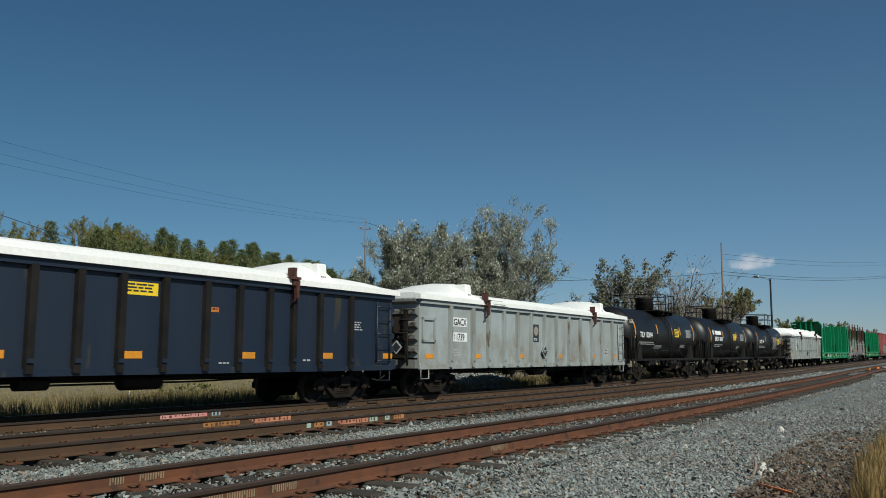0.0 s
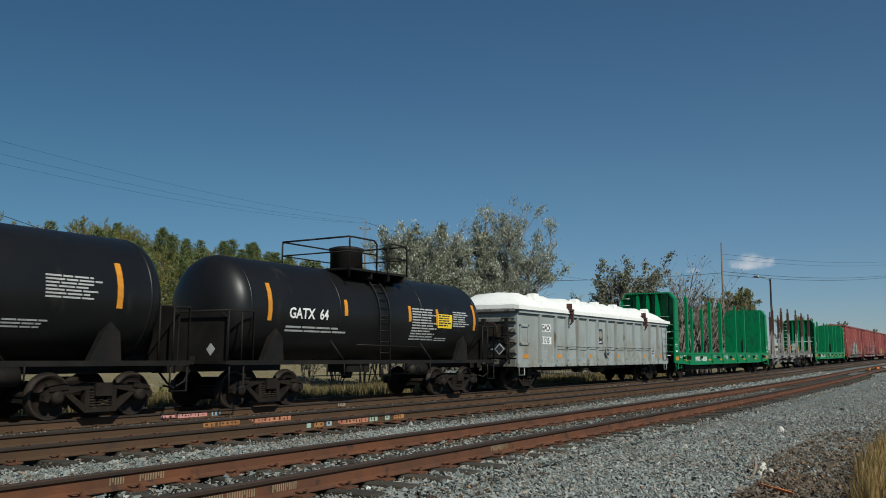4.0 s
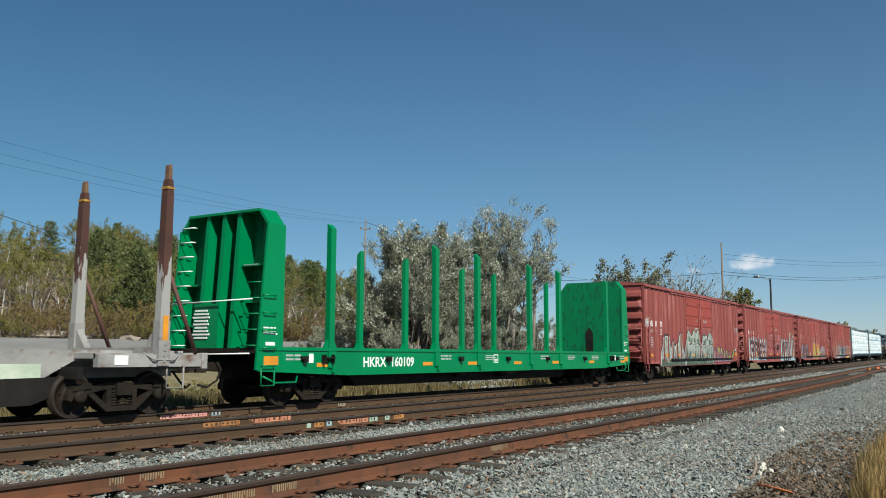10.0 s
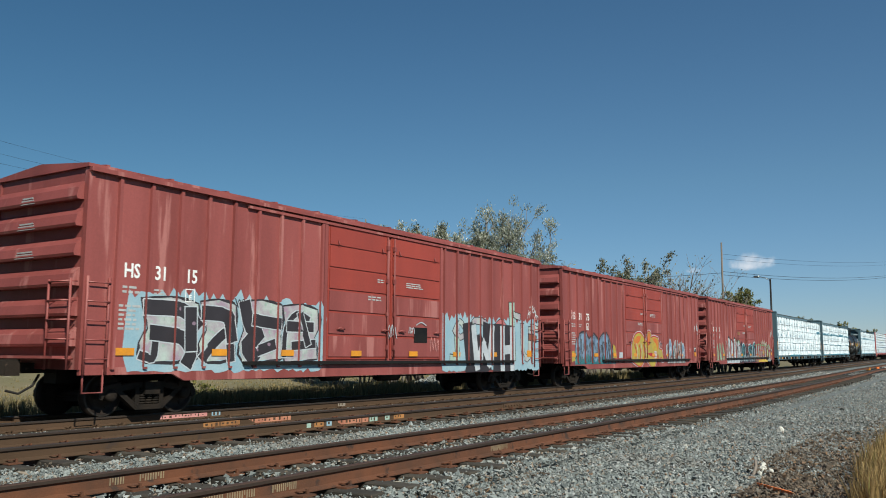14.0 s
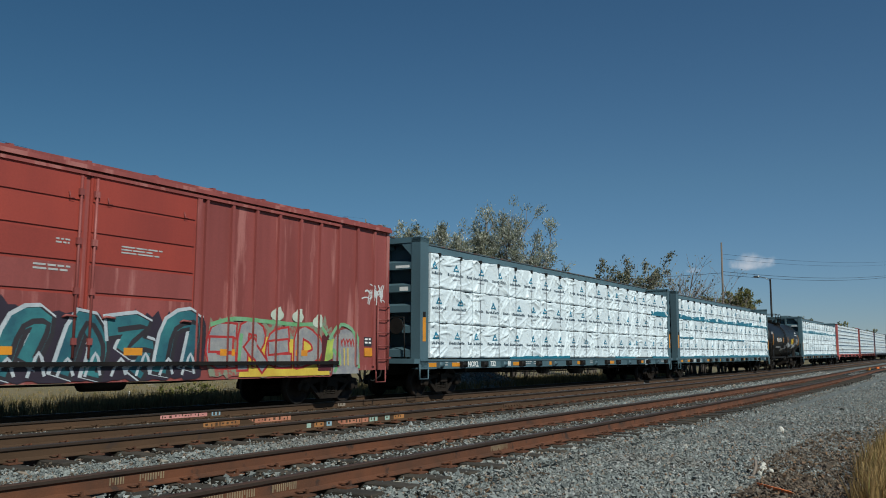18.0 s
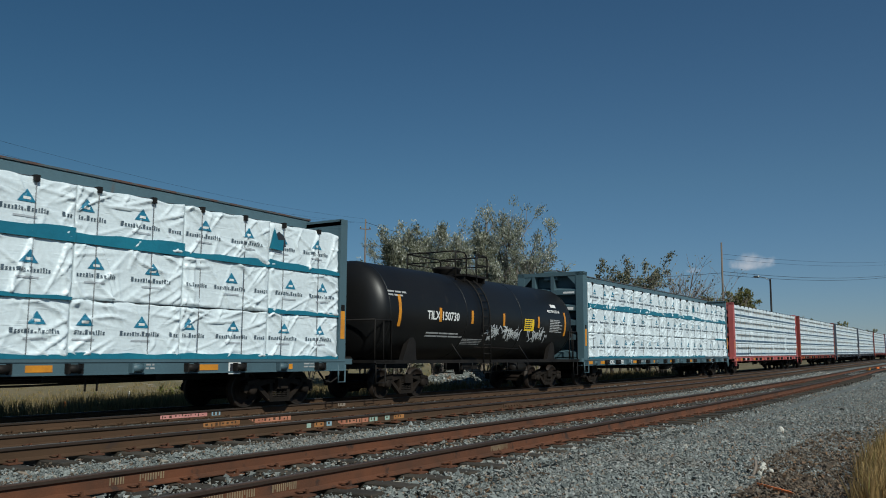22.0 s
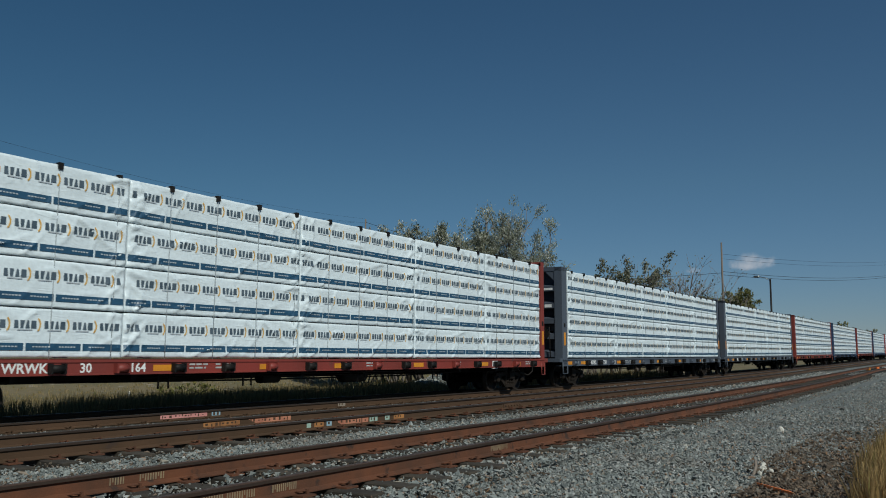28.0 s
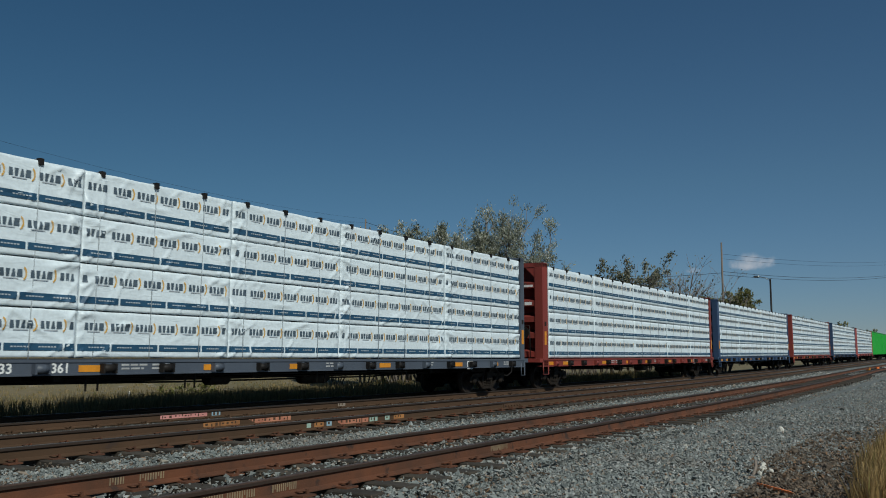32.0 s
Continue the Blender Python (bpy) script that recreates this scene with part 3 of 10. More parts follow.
def stones(name, areas, label, seed, size, rise=None, material="stone"):
    """Loose crushed stone: eight-sided chips over (x0, x1, y0, y1, count, z) patches."""
    rng = np.random.default_rng(seed)
    P = []
    for x0, x1, y0, y1, n, z in areas:
        q = np.column_stack((rng.uniform(x0, x1, n), rng.uniform(y0, y1, n), np.full(n, z) + rng.uniform(-0.02, 0.022, n)))
        P.append(q)
    P = np.vstack(P)
    for p in P:
        p[0] += (line_x(0.0, p[1]) - curve_x(p[1])) * (1.0 if p[0] < -4.4 else 0.5) if p[0] > -13.0 else 0.0
        p[2] += grade(p[1])
    if rise:
        P[:, 2] += np.array([rise(p[0], p[1]) for p in P])
    n = len(P)
    s = size * np.exp(rng.normal(0, 0.33, n))
    base = np.array([(1, 0, 0), (-1, 0, 0), (0, 1, 0), (0, -1, 0), (0, 0, 1), (0, 0, -1)], float)
    V = base[None] * s[:, None, None] * rng.uniform(0.45, 1.15, (n, 6, 1)) * np.array((1.0, 0.85, 0.7))
    V += rng.normal(size=(n, 6, 3)) * s[:, None, None] * 0.28
    a, t = rng.uniform(0, 6.283, n), rng.uniform(-0.7, 0.7, n)
    ca, sa, ct, st = np.cos(a)[:, None], np.sin(a)[:, None], np.cos(t)[:, None], np.sin(t)[:, None]
    x, y, z = V[..., 0], V[..., 1], V[..., 2]
    y, z = y * ct - z * st, y * st + z * ct
    x, y = x * ca - y * sa, x * sa + y * ca
    V = np.stack((x, y, z), -1) + P[:, None, :]
    F = np.array([(0, 2, 4), (2, 1, 4), (1, 3, 4), (3, 0, 4), (2, 0, 5), (1, 2, 5), (3, 1, 5), (0, 3, 5)])
    faces = (F[None] + 6 * np.arange(n)[:, None, None]).reshape(-1, 3)
    me = bpy.data.meshes.new(name)
    me.from_pydata(V.reshape(-1, 3).tolist(), [], faces.tolist())
    me.materials.append(M[material])
    return tagged(new(name, me), label, "gravel", kind="stuff")


def stone_mat():
    m = bpy.data.materials.new("stone")
    m.use_nodes = True
    n, l = m.node_tree.nodes, m.node_tree.links
    bs = n["Principled BSDF"]
    g, r = n.new("ShaderNodeNewGeometry"), n.new("ShaderNodeValToRGB")
    e = r.color_ramp.elements
    e[0].color, e[1].color = (0.11, 0.123, 0.116, 1), (0.46, 0.46, 0.435, 1)
    for p, c in ((0.35, (0.178, 0.194, 0.184, 1)), (0.78, (0.275, 0.288, 0.272, 1)), (0.86, (0.21, 0.13, 0.08, 1)), (0.91, (0.27, 0.24, 0.19, 1)), (0.97, (0.32, 0.33, 0.32, 1))):
        k = e.new(p)
        k.color = c
    l.new(g.outputs["Random Per Island"], r.inputs[0])
    t, z, mx = n.new("ShaderNodeTexCoord"), n.new("ShaderNodeTexNoise"), n.new("ShaderNodeMix")
    z.inputs["Scale"].default_value = 0.6
    z.inputs["Detail"].default_value = 4
    l.new(t.outputs["Object"], z.inputs["Vector"])
    mx.data_type = 'RGBA'
    rr = n.new("ShaderNodeValToRGB")
    rr.color_ramp.elements[0].position, rr.color_ramp.elements[1].position = 0.5, 0.72
    rr.color_ramp.elements[1].color = (0.6, 0.6, 0.6, 1)
    l.new(z.outputs[0], rr.inputs[0])
    l.new(rr.outputs[0], mx.inputs["Factor"])
    l.new(r.outputs[0], mx.inputs["A"])
    mx.inputs["B"].default_value = (0.13, 0.105, 0.085, 1)
    l.new(mx.outputs["Result"], bs.inputs["Base Color"])
    bs.inputs["Roughness"].default_value = 0.85
    return m


M["stone"] = stone_mat()
# ---- running gear ----
RNG = random.Random(7)
WHEELS = []          # (wheelset, car) pairs, turned in motions()


def side_frame_mesh():
    bm = bmesh.new()
    for s in (-1, 1):
        prism(bm, [(s * 0.30, 0.66), (s * 1.10, 0.56), (s * 1.16, 0.47), (s * 1.16, 0.36), (s * 1.08, 0.33), (s * 1.02, 0.45), (s * 0.74, 0.47), (s * 0.30, 0.55)][::s], 'x', -0.07, 0.07)
        prism(bm, [(s * 0.78, 0.48), (s * 0.62, 0.48), (s * 0.26, 0.20), (s * 0.34, 0.13)][::s], 'x', -0.06, 0.06)
        prism(bm, [(s * 0.24, 0.60), (s * 0.34, 0.60), (s * 0.34, 0.16), (s * 0.24, 0.16)][::s], 'x', -0.065, 0.065)
        lathe(bm, [(-0.08, 0.13), (0.07, 0.13), (0.11, 0.10), (0.12, 0.05)], 'x', 12, (0.0, s * 0.89, 0.42))
        prism(bm, [(s * 0.70, 0.56), (s * 1.08, 0.52), (s * 1.08, 0.60), (s * 0.70, 0.66)][::s], 'x', -0.10, 0.10)
    prism(bm, [(-0.34, 0.12), (0.34, 0.12), (0.30, 0.22), (-0.30, 0.22)], 'x', -0.08, 0.08)
    prism(bm, [(-0.30, 0.55), (0.30, 0.55), (0.30, 0.66), (-0.30, 0.66)], 'x', -0.07, 0.07)
    for k in range(3):
        for z in range(6):
            lathe(bm, [(0.225 + z * 0.05, 0.065), (0.25 + z * 0.05, 0.085), (0.265 + z * 0.05, 0.065)], 'z', 8, (0.02, -0.16 + 0.16 * k, 0))
    return mesh_of("side_frame", bm, M["truck"])


def wheelset_mesh():
    bm = bmesh.new()
    for s in (-1, 1):
        prof = [(0.62, 0.06), (0.63, 0.16), (0.655, 0.20), (0.665, 0.33), (0.66, 0.445), (0.70, 0.448), (0.715, 0.425), (0.80, 0.419), (0.80, 0.355), (0.765, 0.34), (0.755, 0.20), (0.80, 0.15), (0.80, 0.07)]
        lathe(bm, [(s * a, r) for a, r in prof][::s], 'x', 28)
        lathe(bm, [(s * 0.803, 0.415), (s * 0.806, 0.385)][::s], 'x', 28, mi=1, cap=False)
        for k in range(3):
            a = k * 2.094
            box(bm, s * 0.77 - 0.012, s * 0.77 + 0.012, 0.25 * math.cos(a) - 0.02, 0.25 * math.cos(a) + 0.02, 0.25 * math.sin(a) - 0.02, 0.25 * math.sin(a) + 0.02)
    lathe(bm, [(-0.98, 0.075), (0.98, 0.075)], 'x', 10)
    return mesh_of("wheelset", bm, [M["wheel"], M["wheelrim"]])


SIDE_FRAME, WHEELSET = side_frame_mesh(), wheelset_mesh()


def add_trucks(car, places, m=None):
    """Two four-wheel trucks under a car, each with bolster, two side frames and two wheelsets."""
    for y in places:
        bm = boxes((-1.15, 1.15, y - 0.18, y + 0.18, 0.42, 0.66))
        lathe(bm, [(0.62, 0.2), (0.76, 0.2)], 'z', 12, (0, y, 0))
        box(bm, -0.7, 0.7, y - 0.95, y - 0.87, 0.28, 0.36)
        box(bm, -0.7, 0.7, y + 0.87, y + 0.95, 0.28, 0.36)
        bolster = part("truck", bm, M["truck"], car)
        bolster.matrix_basis = pose(0, 0, TRAIN_Z - RIDE)
        for s in (-1, 1):
            f = part("side_frame", SIDE_FRAME, None, bolster)
            f.matrix_basis = pose(s * 0.99, y, 0, 0, 0, 0 if s > 0 else 180)
        for d in (-0.89, 0.89):
            w = part("wheelset", WHEELSET, None, bolster)
            w.matrix_basis = pose(0, y + d, 0.42)
            WHEELS.append((w, car))


def add_couplers(car, half):
    for s in (-1, 1):
        bm = bmesh.new()
        box(bm, -0.11, 0.11, *sorted((s * (half - 0.5), s * (half + 0.35))), 0.72, 0.92)
        prism(bm, [(-0.2, s * (half + 0.35)), (-0.12, s * (half + 0.66)), (0.02, s * (half + 0.5)), (0.2, s * (half + 0.62)), (0.22, s * (half + 0.35))], 'z', 0.68, 0.98)
        c = part("coupler", bm, M["truck"], car)
        bm = bmesh.new()
        tube(bm, [(0.35, s * (half + 0.05), 0.7), (0.4, s * (half + 0.2), 0.5), (0.33, s * (half + 0.42), 0.36), (0.24, s * (half + 0.62), 0.42)], 0.025, 6)
        part("air_hose", bm, M["black"], c)


def add_underframe(car, half, z=0.72, m=None):
    """Centre sill, cross bearers, brake cylinder, pipes and a hanging rod."""
    m = m or M["black"]
    bm = boxes((-0.2, 0.2, -half + 0.4, half - 0.4, 0.52, z + 0.2))
    n = max(4, int(half / 1.6))
    for i in range(n + 1):
        y = -half * 0.72 + i * half * 1.44 / n
        box(bm, -1.2, 1.2, y - 0.06, y + 0.06, z - 0.1, z + 0.12)
    part("underframe", bm, m, car)
    bm = lathe(bmesh.new(), [(-0.5, 0.05), (-0.45, 0.2), (0.45, 0.2), (0.5, 0.05)], 'y', 12, (0.62, half * 0.12, 0.56))
    part("air_tank", bm, m, car)
    part("brake_cylinder", lathe(bmesh.new(), [(-0.3, 0.14), (0.3, 0.14)], 'y', 10, (0.7, -half * 0.16, 0.55)), m, car)
    bm = bmesh.new()
    tube(bm, [(0.55, -half * 0.62, 0.55), (0.6, -half * 0.2, 0.5), (0.6, half * 0.3, 0.5), (0.5, half * 0.62, 0.56)], 0.022, 5)
    tube(bm, [(0.75, -half * 0.5, 0.62), (0.9, 0, 0.58), (0.75, half * 0.5, 0.62)], 0.016, 5)
    part("brake_rod", bm, m, car)


def rungs(bm, x, y0, y1, zs, r=0.016, out=0.09):
    """Bent grab irons on the side facing +x."""
    for z in zs:
        tube(bm, [(x - 0.02, y0, z), (x + out, y0, z - 0.01), (x + out, y1, z - 0.01), (x - 0.02, y1, z)], r, 5)
    return bm


def stirrup(car, x, y, m, z0=0.42, z1=0.85, w=0.42):
    bm = tube(bmesh.new(), [(x, y - w / 2, z1), (x, y - w / 2, z0), (x, y + w / 2, z0), (x, y + w / 2, z1)], 0.022, 5)
    part("stirrup_step", bm, m, car)


def flags(car, x, ys, z0, z1, w=0.42, m=None):
    """Amber reflector strips along the side sill."""
    for y in ys:
        part("reflector", boxes((x, x + 0.006, y, y + w, z0, z1)), m or M["amber"], car, "amber reflector strip")


# ---- painted letters: thick ribbons in layers, laid over the panels and posts of a side ----
def ribbon(bm, pts, w, x, mi):
    n = len(pts)
    L, R = [], []
    for i, (a, b) in enumerate(pts):
        p, q = pts[max(0, i - 1)], pts[min(n - 1, i + 1)]
        dy, dz = q[0] - p[0], q[1] - p[1]
        k = math.hypot(dy, dz) or 1
        dy, dz = dy / k, dz / k
        e = w / 2
        a2, b2 = (a - dy * e, b - dz * e) if i == 0 else (a + dy * e, b + dz * e) if i == n - 1 else (a, b)
        L.append(bm.verts.new((x, a2 - dz * e, b2 + dy * e)))
        R.append(bm.verts.new((x, a2 + dz * e, b2 - dy * e)))
    for i in range(n - 1):
        f = bm.faces.new((L[i], R[i], R[i + 1], L[i + 1]))
        f.material_index = mi


def wild_shape(rng):
    """Two to four swooping strokes that hook and cross, in a unit square: no letter of any alphabet."""
    out = []
    for _ in range(rng.randint(2, 4)):
        x0, lean = rng.uniform(0.0, 0.9), rng.uniform(-0.5, 0.5)
        if rng.random() < 0.6:
            p = [(x0, 0.0), (x0 + lean * 0.6, rng.uniform(0.3, 0.5)), (x0 + lean, rng.uniform(0.7, 1.0)), (x0 + lean + rng.uniform(-0.45, 0.45), rng.uniform(0.6, 1.05))]
        else:
            r = rng.uniform(0.18, 0.34)
            c, z, s = rng.uniform(0.2, 0.8), rng.uniform(0.3, 0.72), rng.uniform(0, 6.28)
            p = [(c + r * math.cos(s + q), z + r * 1.1 * math.sin(s + q)) for q in (0, 0.9, 1.8, 2.7, 3.6)]
            p.append((p[-1][0] + rng.uniform(-0.3, 0.5), p[-1][1] + rng.uniform(-0.4, 0.4)))
        out.append(p)
    return out


def smooth_stroke(pts, n=4):
    """Points of a rounded stroke through the given ones."""
    out = []
    for i in range(len(pts) - 1):
        p0, p1, p2, p3 = pts[max(0, i - 1)], pts[i], pts[i + 1], pts[min(len(pts) - 1, i + 2)]
        for k in range(n):
            t = k / n
            out.append(tuple(0.5 * (2 * b + (c - a) * t + (2 * a - 5 * b + 4 * c - d) * t * t + (3 * b - a - 3 * c + d) * t ** 3) for a, b, c, d in zip(p0, p1, p2, p3)))
    return out + [pts[-1]]


def painted_letters(car, x, y0, y1, z0, z1, n, colours, posts, depth, seed, bold=0.42, name="graffiti", label=""):
    """Fat overlapping letters. colours: halo, outline, fill, lower fill, highlight (None leaves a layer out)."""
    rng = random.Random(seed)
    bm = bmesh.new()
    cw = (y1 - y0) / n
    for i in range(n):
        g = wild_shape(rng)
        h = (z1 - z0) * (0.8 + 0.22 * rng.random())
        skew, grow = rng.uniform(-0.18, 0.18), rng.uniform(1.05, 1.35)
        strokes = []
        for st in g:
            pts = [(y0 + cw * (i + 0.5 + (u - 0.5) * grow * 0.85 + skew * (v - 0.5) + rng.uniform(-0.07, 0.07)), z0 + h * 0.08 + h * 0.84 * v + rng.uniform(-0.06, 0.06) * h) for u, v in st]
            w = min(cw * bold * rng.uniform(0.85, 1.1), h * 0.36)
            strokes.append((smooth_stroke(pts), w))
        base = x + 0.0025 + 0.0016 * i
        if colours[0] is not None:
            for k, (p, w) in enumerate(strokes):
                ribbon(bm, [(a + rng.uniform(-0.03, 0.03), b + rng.uniform(-0.03, 0.03)) for a, b in p], w * 1.3 + 0.045, base + 0.00006 * k, 0)
        if colours[1] is not None:
            for k, (p, w) in enumerate(strokes):
                ribbon(bm, [(a + 0.035, b - 0.03) for a, b in p], w * 1.22 + 0.02, base + 0.0003 + 0.00006 * k, 1)
        for k, (p, w) in enumerate(strokes):
            ribbon(bm, p, w, base + 0.0006 + 0.00006 * k, 2)
            cut = z0 + (z1 - z0) * rng.uniform(0.2, 0.6)
            under = [c for c in p if c[1] < cut]
            if len(under) > 1:
                ribbon(bm, under, w * 0.97, base + 0.00085, 3)
            ribbon(bm, [(a - w * 0.1, b + w * 0.08) for a, b in p], w * 0.3, base + 0.00095, 2 if rng.random() < 0.6 else 3)
        if colours[4] is not None:
            for p, w in strokes:
                ribbon(bm, [(a - w * 0.36, b + w * 0.3) for a, b in p], w * 0.11, base + 0.0011, 4)
        for p, w in strokes:
            # thin inner line and a few stray marks
            if colours[1] is not None:
                ribbon(bm, [(a + w * 0.2 + rng.uniform(-0.02, 0.02), b - w * 0.16) for a, b in p], w * 0.08, base + 0.0012, 1)
            for _ in range(2):
                a, b = rng.choice(p)
                ln, an = rng.uniform(0.1, 0.35), rng.uniform(0, 6.28)
                line = [(a, b), (a + ln * 0.5 * math.cos(an), b + ln * 0.5 * math.sin(an) + 0.04), (a + ln * math.cos(an), b + ln * math.sin(an))]
                ribbon(bm, smooth_stroke(line, 3), rng.uniform(0.02, 0.05), base + 0.0013, rng.choice((1, 4, 3)) if colours[1] is not None and colours[4] is not None else 2)
    for v in bm.verts:
        v.co.z = min(max(v.co.z, z0 - 0.08), z1 + 0.08)
    if posts:
        for p, hw in posts:
            for e in (p - hw, p + hw):
                bmesh.ops.bisect_plane(bm, geom=bm.verts[:] + bm.edges[:] + bm.faces[:], plane_co=(0, e, 0), plane_no=(0, 1, 0))
        bmesh.ops.split_edges(bm, edges=bm.edges[:])
        for f in bm.faces:
            c = f.calc_center_median().y
            if any(abs(c - p) < hw for p, hw in posts):
                for v in f.verts:
                    v.co.x += depth
    bmesh.ops.delete(bm, geom=[f for f in bm.faces if f.calc_area() < 1e-6], context='FACES')
    for f in bm.faces:
        if f.normal.x < 0:
            f.normal_flip()
    return tagged(part(name, bm, [PAINT[c] if c is not None else M["white"] for c in colours], car), label, kind="stuff")


def paint(name, c, c2=None):
    return mat("paint_" + name, c, c2 or tuple(v * 0.7 for v in c), 0.6, 0, 1.6, 25, 0.03)


PAINT = dict(
    pale=paint("pale", (0.52, 0.55, 0.47), (0.36, 0.42, 0.33)), white=paint("white", (0.55, 0.56, 0.55), (0.4, 0.42, 0.43)), dark=paint("dark", (0.03, 0.025, 0.03)),
    moss=paint("moss", (0.075, 0.11, 0.075), (0.05, 0.07, 0.055)), wine=paint("wine", (0.09, 0.015, 0.02)), sky=paint("sky", (0.22, 0.35, 0.42), (0.3, 0.4, 0.44)),
    teal=paint("teal", (0.04, 0.17, 0.18), (0.02, 0.08, 0.11)), orange=paint("orange", (0.5, 0.11, 0.02), (0.45, 0.17, 0.025)), sun=paint("sun", (0.60, 0.46, 0.06), (0.5, 0.33, 0.04)),
    pink=paint("pink", (0.45, 0.16, 0.17), (0.36, 0.11, 0.11)), mauve=paint("mauve", (0.25, 0.17, 0.22)), steel=paint("steel", (0.16, 0.18, 0.21)), brick=paint("brick", (0.25, 0.10, 0.06)), mint=paint("mint", (0.38, 0.5, 0.42)), red=paint("red", (0.4, 0.03, 0.03)),
)
PAINT["plum"] = paint("plum", (0.03, 0.02, 0.034))
PAINT["amberdust"] = paint("amberdust", (0.42, 0.19, 0.06), (0.16, 0.07, 0.03))
PAINT["pinkdust"] = paint("pinkdust", (0.50, 0.22, 0.13), (0.34, 0.13, 0.08))
PAINT["faint"] = paint("faint", (0.3, 0.25, 0.2))
PAINT["pink"] = paint("pinkish", (0.62, 0.30, 0.27), (0.48, 0.2, 0.18))
PAINT["rose"] = paint("rose", (0.42, 0.15, 0.16), (0.33, 0.1, 0.1))
# ---- murals: filled masses, rims and strokes, laid over the panels, posts and doors of a boxcar's side ----
class Mural:
    """Collects flat painted shapes in (y, z) of a car's side, layer over layer, then drapes them over its relief."""

    def __init__(self, car, x, raised):
        self.car, self.x, self.raised, self.bm, self.mats, self.lift = car, x, raised, bmesh.new(), [], 0.002

    def slot(self, colour):
        if colour not in self.mats:
            self.mats.append(colour)
        self.lift += 0.00022
        return self.mats.index(colour)

    def fill(self, pts, colour):
        mi = self.slot(colour)
        vs = [self.bm.verts.new((self.x + self.lift, a, b)) for a, b in pts]
        for t in geometry.tessellate_polygon([[Vector((a, b, 0)) for a, b in pts]]):
            self.bm.faces.new([vs[i] for i in t]).material_index = mi

    def line(self, pts, w, colour, smooth=3):
        mi = self.slot(colour)
        ribbon(self.bm, smooth_stroke(pts, smooth) if smooth else pts, w, self.x + self.lift, mi)

    def oval(self, y, z, ry, rz, colour, tilt=0.0):
        ca, sa = math.cos(tilt), math.sin(tilt)
        self.fill([(y + ry * math.cos(a) * ca - rz * math.sin(a) * sa, z + ry * math.cos(a) * sa + rz * math.sin(a) * ca) for a in (6.2832 * k / 16 for k in range(16))], colour)

    def cloud(self, y0, y1, z0, z1, colour, seed):
        """A sprayed ground with a ragged, flaming upper edge."""
        rng = random.Random(seed)
        n = int((y1 - y0) / 0.13)
        top = [(y0 + (y1 - y0) * k / n, z1 - rng.uniform(0.0, 0.16) - 0.13 * (k % 2) + (0.12 if rng.random() < 0.2 else 0)) for k in range(n + 1)]
        low = [(y1 - (y1 - y0) * k / n + rng.uniform(-0.03, 0.03), z0 + rng.uniform(-0.05, 0.06)) for k in range(n + 1)]
        self.fill(top + [(y1 + 0.1, z1 - 0.45), (y1 + 0.02, z1 - 0.8)] + low + [(y0 - 0.1, z0 + 0.4), (y0 - 0.04, z1 - 0.4)], colour)

    def mass(self, sil, fill, rim, edge, low, lines, seed, edge_w=0.15, rim_w=0.05, low_z=1.0):
        """Letters run together: a silhouette with outer edge, rim, darker foot and many inner contours."""
        rng = random.Random(seed)
        if edge:
            self.line([(a + 0.03, b + 0.03) for a, b in sil], edge_w, edge, 2)
        curve = smooth_stroke(sil, 2)
        self.fill(curve, fill)
        y0, y1 = sil[0][0], sil[-1][0]
        zb = min(b for a, b in sil)

        def top(y):
            hits = [b + (d - b) * (y - a) / (c - a) for (a, b), (c, d) in zip(curve, curve[1:]) if (a - y) * (c - y) <= 0 and a != c]
            return max(hits) if hits else zb
        if low:
            n = int((y1 - y0) / 0.22)
            wave = [(y0 + (y1 - y0) * k / n, min(low_z + rng.uniform(-0.22, 0.25), top(y0 + (y1 - y0) * k / n) - 0.1)) for k in range(n + 1)]
            self.fill([(y0 + 0.03, zb)] + [(a, max(b, zb + 0.03)) for a, b in wave[1:-1]] + [(y1 - 0.03, zb)], low)
        for k in range(lines // 5 if edge else 0):
            y = y0 + (y1 - y0) * (k + rng.uniform(0.3, 0.7)) / (lines // 5)
            t = top(y)
            self.line([(y + rng.uniform(-0.1, 0.1), zb + 0.1), (y + rng.uniform(-0.12, 0.12), (zb + t) / 2), (y + rng.uniform(-0.06, 0.06), t - 0.05)], rng.uniform(0.05, 0.1), edge)
        for k in range(lines):
            y = y0 + (y1 - y0) * (k + 0.5 + rng.uniform(-0.3, 0.3)) / lines
            t = top(y)
            if t - zb < 0.35:
                continue
            a, b = zb + rng.uniform(0.0, 0.5) * (t - zb), zb + rng.uniform(0.6, 0.95) * (t - zb)
            sway = rng.uniform(-0.16, 0.16)
            pts = [(y, a), (y + sway, a + (b - a) * 0.35), (y - sway * 0.6, a + (b - a) * 0.7), (y + rng.uniform(-0.1, 0.1), b)]
            if rng.random() < 0.45:
                pts.append((pts[-1][0] + rng.uniform(-0.25, 0.25), b - rng.uniform(0.05, 0.25)))
            if edge:
                self.line([(p + 0.035, q - 0.01) for p, q in pts], rng.uniform(0.03, 0.06), edge)
            self.line(pts, rng.uniform(0.02, 0.045), rim)
        if rim:
            self.line([(a, b - 0.02) for a, b in sil], rim_w, rim, 2)

